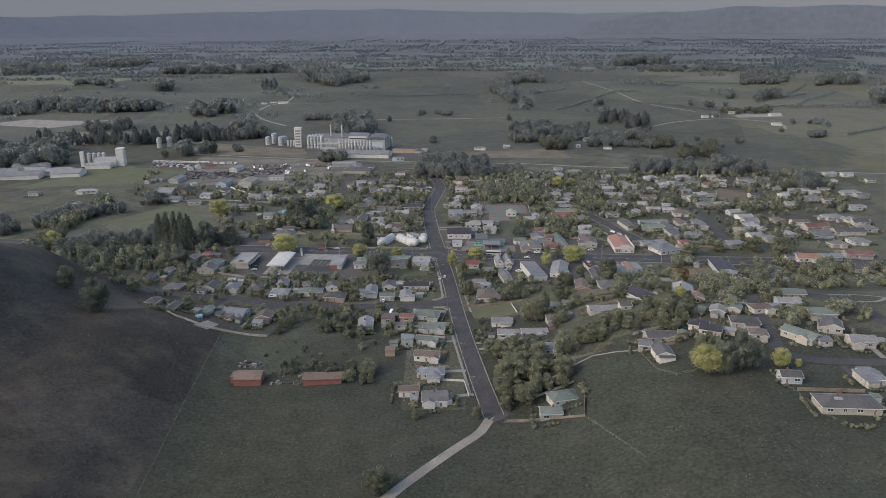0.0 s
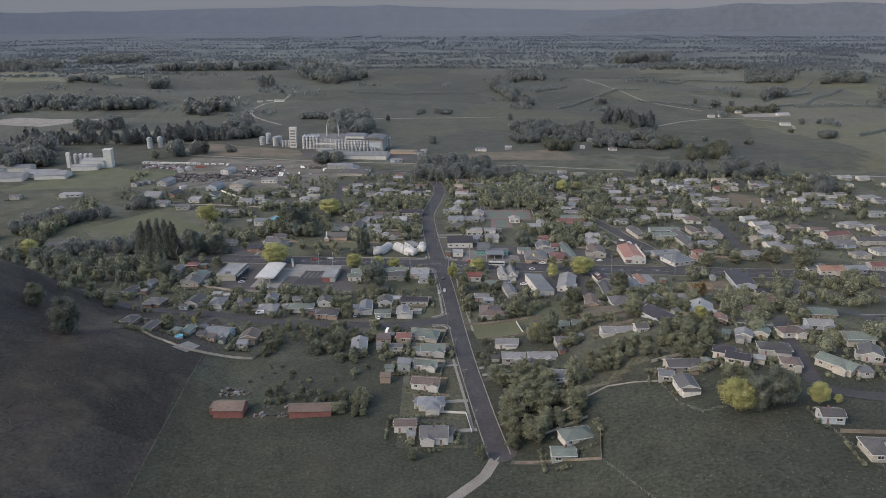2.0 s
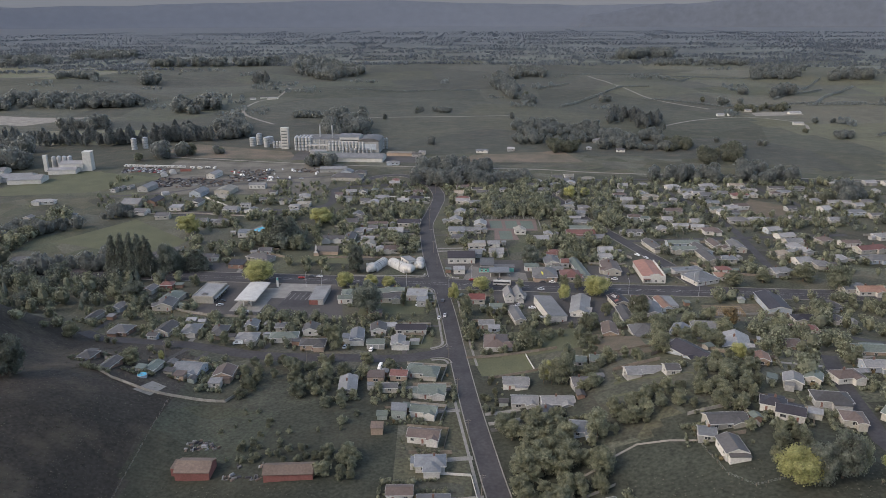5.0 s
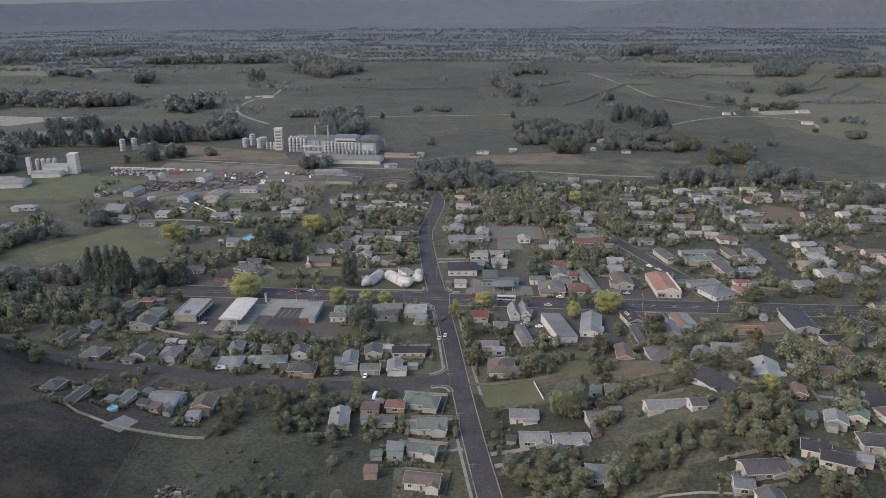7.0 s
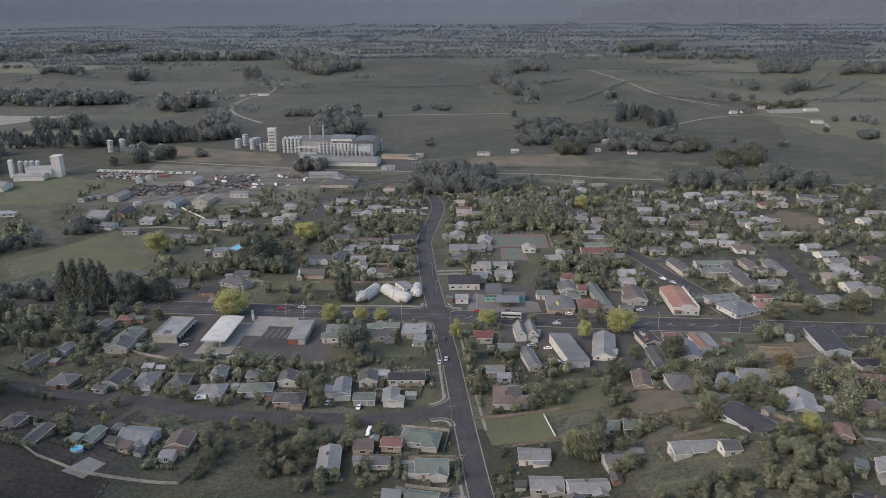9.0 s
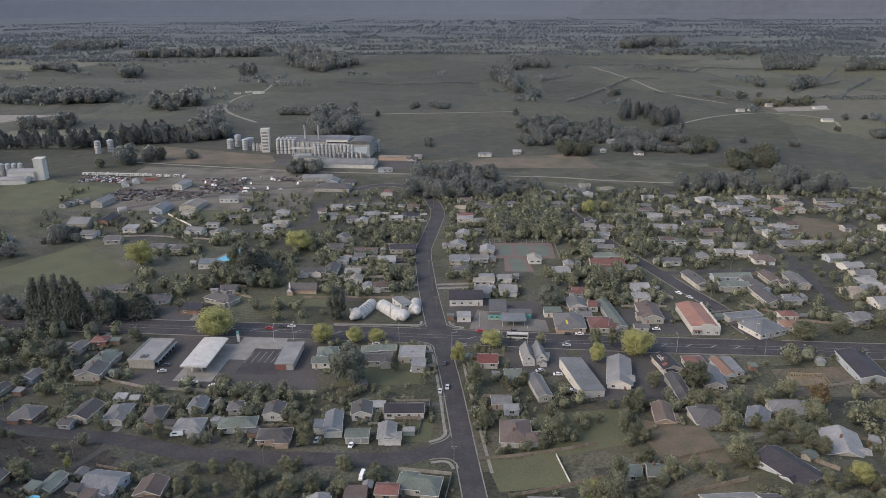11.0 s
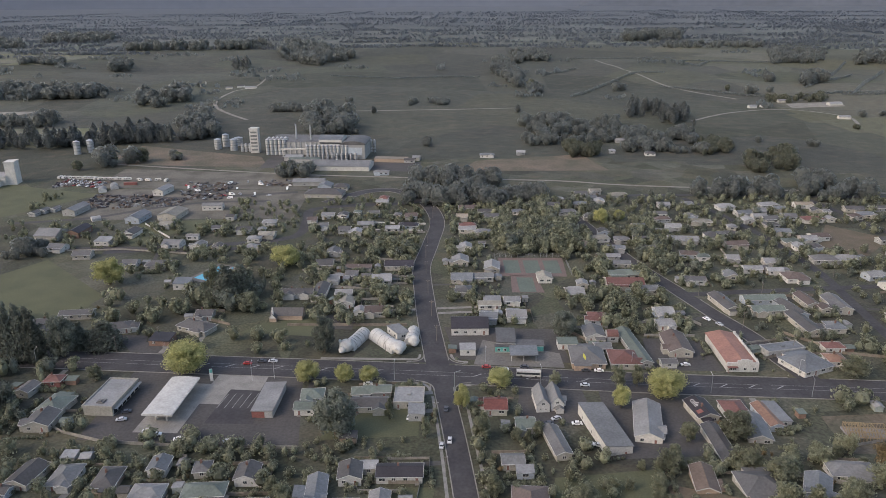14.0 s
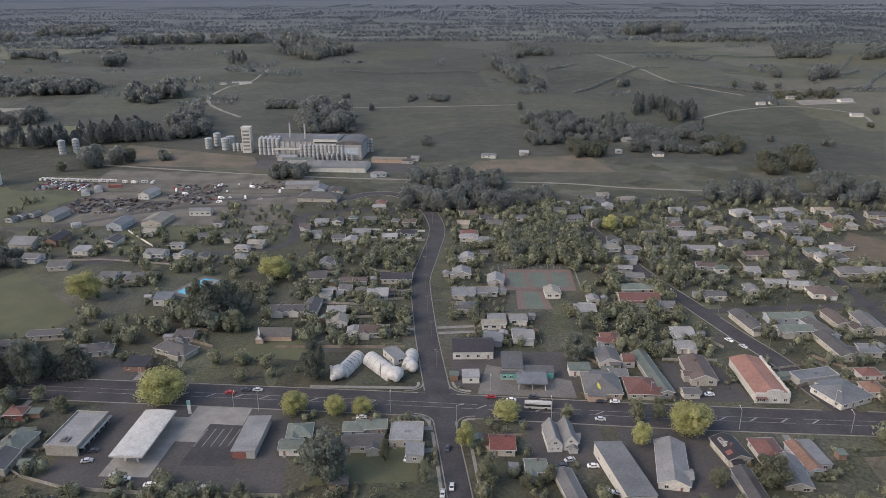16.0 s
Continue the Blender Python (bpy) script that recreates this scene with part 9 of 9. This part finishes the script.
# ---- industrial yards ----
def caravan_mesh():
    sh = Shape()
    prof = [(-3, 0.6), (-3.1, 1.6), (-2.6, 2.6), (2.6, 2.7), (3.1, 1.7), (3, 0.6)]
    n = len(prof)
    sh.add([(x, -1.15, z) for x, z in prof] + [(x, 1.15, z) for x, z in prof], [tuple(range(n)), tuple(range(2 * n - 1, n - 1, -1))] + [(i, n + i, n + (i + 1) % n, (i + 1) % n) for i in range(n)])
    return sh.mesh("body", WALLS["w"])


CARAVAN, CARAVAN_GLASS = caravan_mesh(), Shape().box(-1.9, -0.4, -1.19, 1.19, 1.4, 2.1).box(0.5, 1.9, -1.19, 1.19, 1.4, 2.1).mesh("window", GLASS)
CARAVAN_WHEEL = Shape().box(-0.35, 0.35, -1.2, 1.2, 0, 0.66).mesh("wheels", RUBBER)


def caravan(x, y, rot):
    ob = thing("caravan", pose(x, y, ground(x, y) + 0.1, 0, 0, rot), "white caravan parked in a dusty yard", "caravan", "caravans in the yard")
    part("body", CARAVAN, ob)
    part("window", CARAVAN_GLASS, ob)
    part("wheels", CARAVAN_WHEEL, ob)


yard_random = random.Random(9)
for k in range(18):
    caravan(-379 + 4.2 * k, 944 - 0.6 * k + yard_random.uniform(-1, 1), yard_random.choice((0, 90, 80, 10)))
for k in range(4):
    caravan(-295 + 9 * k, 932 - 1.2 * k + yard_random.uniform(-2, 2), yard_random.uniform(0, 180))
for row in range(3):
    for k in range(9):
        car(-366 + 5 * k, 935 - 8 * row - 1.6 * k, 70 + yard_random.uniform(-8, 8), yard_random.randrange(4))
for k in range(26):
    car(yard_random.uniform(-245, -130), yard_random.uniform(855, 925), yard_random.uniform(0, 180), yard_random.randrange(5))
house(-315, 893, 25, 7, 13, "vault", "w", "w", 0.4, False, "storage_tent", "tent", "white vaulted storage tent in a yard")
house(-309, 905, 25, 7, 13, "vault", "w", "w", 0.4, False, "storage_tent", "tent", "white vaulted storage tent in a yard")


def scrap(seed, x0, x1, y0, y1, n, label, size=1.0):
    """Heaps of old machinery and steel in a yard."""
    rng = random.Random(seed)
    sh = Shape()
    for _ in range(n):
        x, y = rng.uniform(x0, x1), rng.uniform(y0, y1)
        if noise.noise((x / 9, y / 5, seed)) < -0.1 or any((x - a) ** 2 + (y - b) ** 2 < (0.8 * c + 1) ** 2 for a, b, c in claims_near(x, y)):
            continue
        a, b, c, turn = size * rng.uniform(0.4, 2.4), size * rng.uniform(0.3, 1.1), size * rng.uniform(0.4, 2.0), rng.choice((0.1, 0.2, 1.6, 0.8))
        ca, sa, z, k = math.cos(turn), math.sin(turn), ground(x, y), rng.uniform(0.5, 1.0)
        v = [(x + ca * u * a * t - sa * w * b * t, y + sa * u * a * t + ca * w * b * t, z + h) for h, t in ((0, 1), (c, k)) for u, w in ((-1, -1), (1, -1), (1, 1), (-1, 1))]
        sh.add(v, [(4, 5, 6, 7), (0, 1, 5, 4), (1, 2, 6, 5), (2, 3, 7, 6), (3, 0, 4, 7)], rng.choice((0, 0, 1, 1, 2, 3, 3)))
    tagged(new("scrap_heap", sh.mesh("scrap_heap", [ROOFS["u"], ROOFS["g"], ROOFS["w"], ROOFS["k"]])), label, "scrap", kind="stuff")


scrap(6, -236, -196, 858, 920, 420, "heaps of rusty scrap steel and old machinery")
scrap(16, -312, -262, 832, 876, 420, "rows of old farm machinery on bare ground")
scrap(18, -262, -226, 838, 862, 150, "stacked steel and trailers on bare ground")
scrap(26, -372, -322, 908, 936, 260, "old vehicles and parts in a fenced yard")
scrap(19, -108, -93, 344, 352, 60, "stacks of timber and old iron behind a barn", 0.55)
scrap(20, -86, -71, 322, 334, 60, "old trailers and tanks between two barns", 0.6)
scrap(21, -170, -118, 905, 930, 120, "pallets and crates beside a long shed")
box_thing = thing("shipping_container", pose(-298, 916, 0.1, 0, 0, 5), "long dull red shipping container in a yard", "container")
part("body", Shape().box(-6.1, 6.1, -1.22, 1.22, 0, 2.6).mesh("body", WALLS["R"]), box_thing)
for k in range(11):
    part("rib", Shape().box(-0.12, 0.12, -1.27, -1.2, 0.2, 2.45).mesh("rib", WALLS["R"]), box_thing, "", pose(-5.5 + 1.1 * k, 0, 0))
garden_fence([(-64, 785.5), (-12, 779.5)], 1.5, WHITE)
garden_fence([(-235, 786), (-203.6, 750.5)], 1.6, WHITE)
garden_fence([(-92, 680), (-79.5, 674.5), (-24, 666)], 1.5, PALE)
garden_fence([(-45.5, 688), (-46.8, 700.4), (-25.3, 697.2)], 1.4, PALE)
garden_fence([(-70, 650), (-30, 646)], 1.4, PALE)
garden_fence([(-282, 723), (-228, 725), (-174, 714)], 1.3, PALE)
garden_fence([(-66, 767), (-14, 762)], 1.4, WHITE)
house(-279.7, 799, 35, 7, 6, "vault", "w", "w", 0.5, False, "storage_tent", "tent", "small white vaulted tent on bare ground")
for k in range(3):
    part("garage_door", GARAGE, [o for o in scene.objects if o.name == "garage"][0], "", pose(-3.1 + 3.1 * k, -3.0, 0.4))
house(577, 1451, 0, 16, 9, "gable", "l", "w", kind_name="farm_shed", category="shed", label="pale farm shed beside a gravel yard", windows=False)
house(640, 1404, 6, 22, 10, "gable", "w", "w", kind_name="farm_shed", category="shed", label="pale farm shed beside a gravel yard", windows=False)
for x, y, rot, wide, deep, roof in ((500, 1388, 4, 12, 8, "w"), (521, 1395, 0, 9, 7, "l"), (586, 1274, -8, 16, 9, "w"), (-411, 1694, 0, 12, 8, "l"), (-362, 1671, -4, 22, 9, "w"), (-396, 1726, 10, 14, 9, "d")):
    house(x, y, rot, wide, deep, "gable", roof, "w", kind_name="farm_shed", category="shed", label="pale farm shed beside a track on pasture", windows=False)


def tufts(name, x0, x1, y0, y1, n, mat, label, seed, test):
    """Coarse tussocks strewn over rough pasture."""
    rng = random.Random(seed)
    v, fc = [], []
    for _ in range(n):
        x, y = rng.uniform(x0, x1), rng.uniform(y0, y1)
        if not test(x, y) or noise.noise((x / 22, y / 22, 5)) < rng.uniform(-0.5, 0.35):
            continue
        z, s = ground(x, y), rng.uniform(0.15, 0.42)
        for k in range(3):
            a = rng.uniform(0, 6.28)
            dx, dy = math.cos(a) * s, math.sin(a) * s
            q = len(v)
            v += [(x - dx, y - dy, z), (x + dx, y + dy, z), (x + dy * 0.6, y - dx * 0.6, z + s * rng.uniform(0.6, 1.1))]
            fc.append((q, q + 1, q + 2))
    tagged(new(name, mesh_of(name, v, fc, mat)), label, "grass", kind="stuff")


TUSSOCK = material("tussock", (0.1, 0.095, 0.075), (0.07, 0.067, 0.053), 0.1, 0.95, island=0.4)
tufts("rough_tufts", -300, -112, 215, 440, 17000, TUSSOCK, "coarse pale tussocks on the rough hill pasture", 3, lambda x, y: x < -108 - 0.045 * y)
tufts("rough_tufts", 40, 260, 200, 330, 5000, TUSSOCK, "sparse tussocks on the grazed rise", 4, lambda x, y: ground(x, y) > 6 and y < 300 - 0.1 * (x - 100) and free(x, y, 2))
tufts("rough_tufts", -120, 40, 220, 320, 2500, TUSSOCK, "sparse tussocks in the near paddock", 5, lambda x, y: free(x, y, 1))
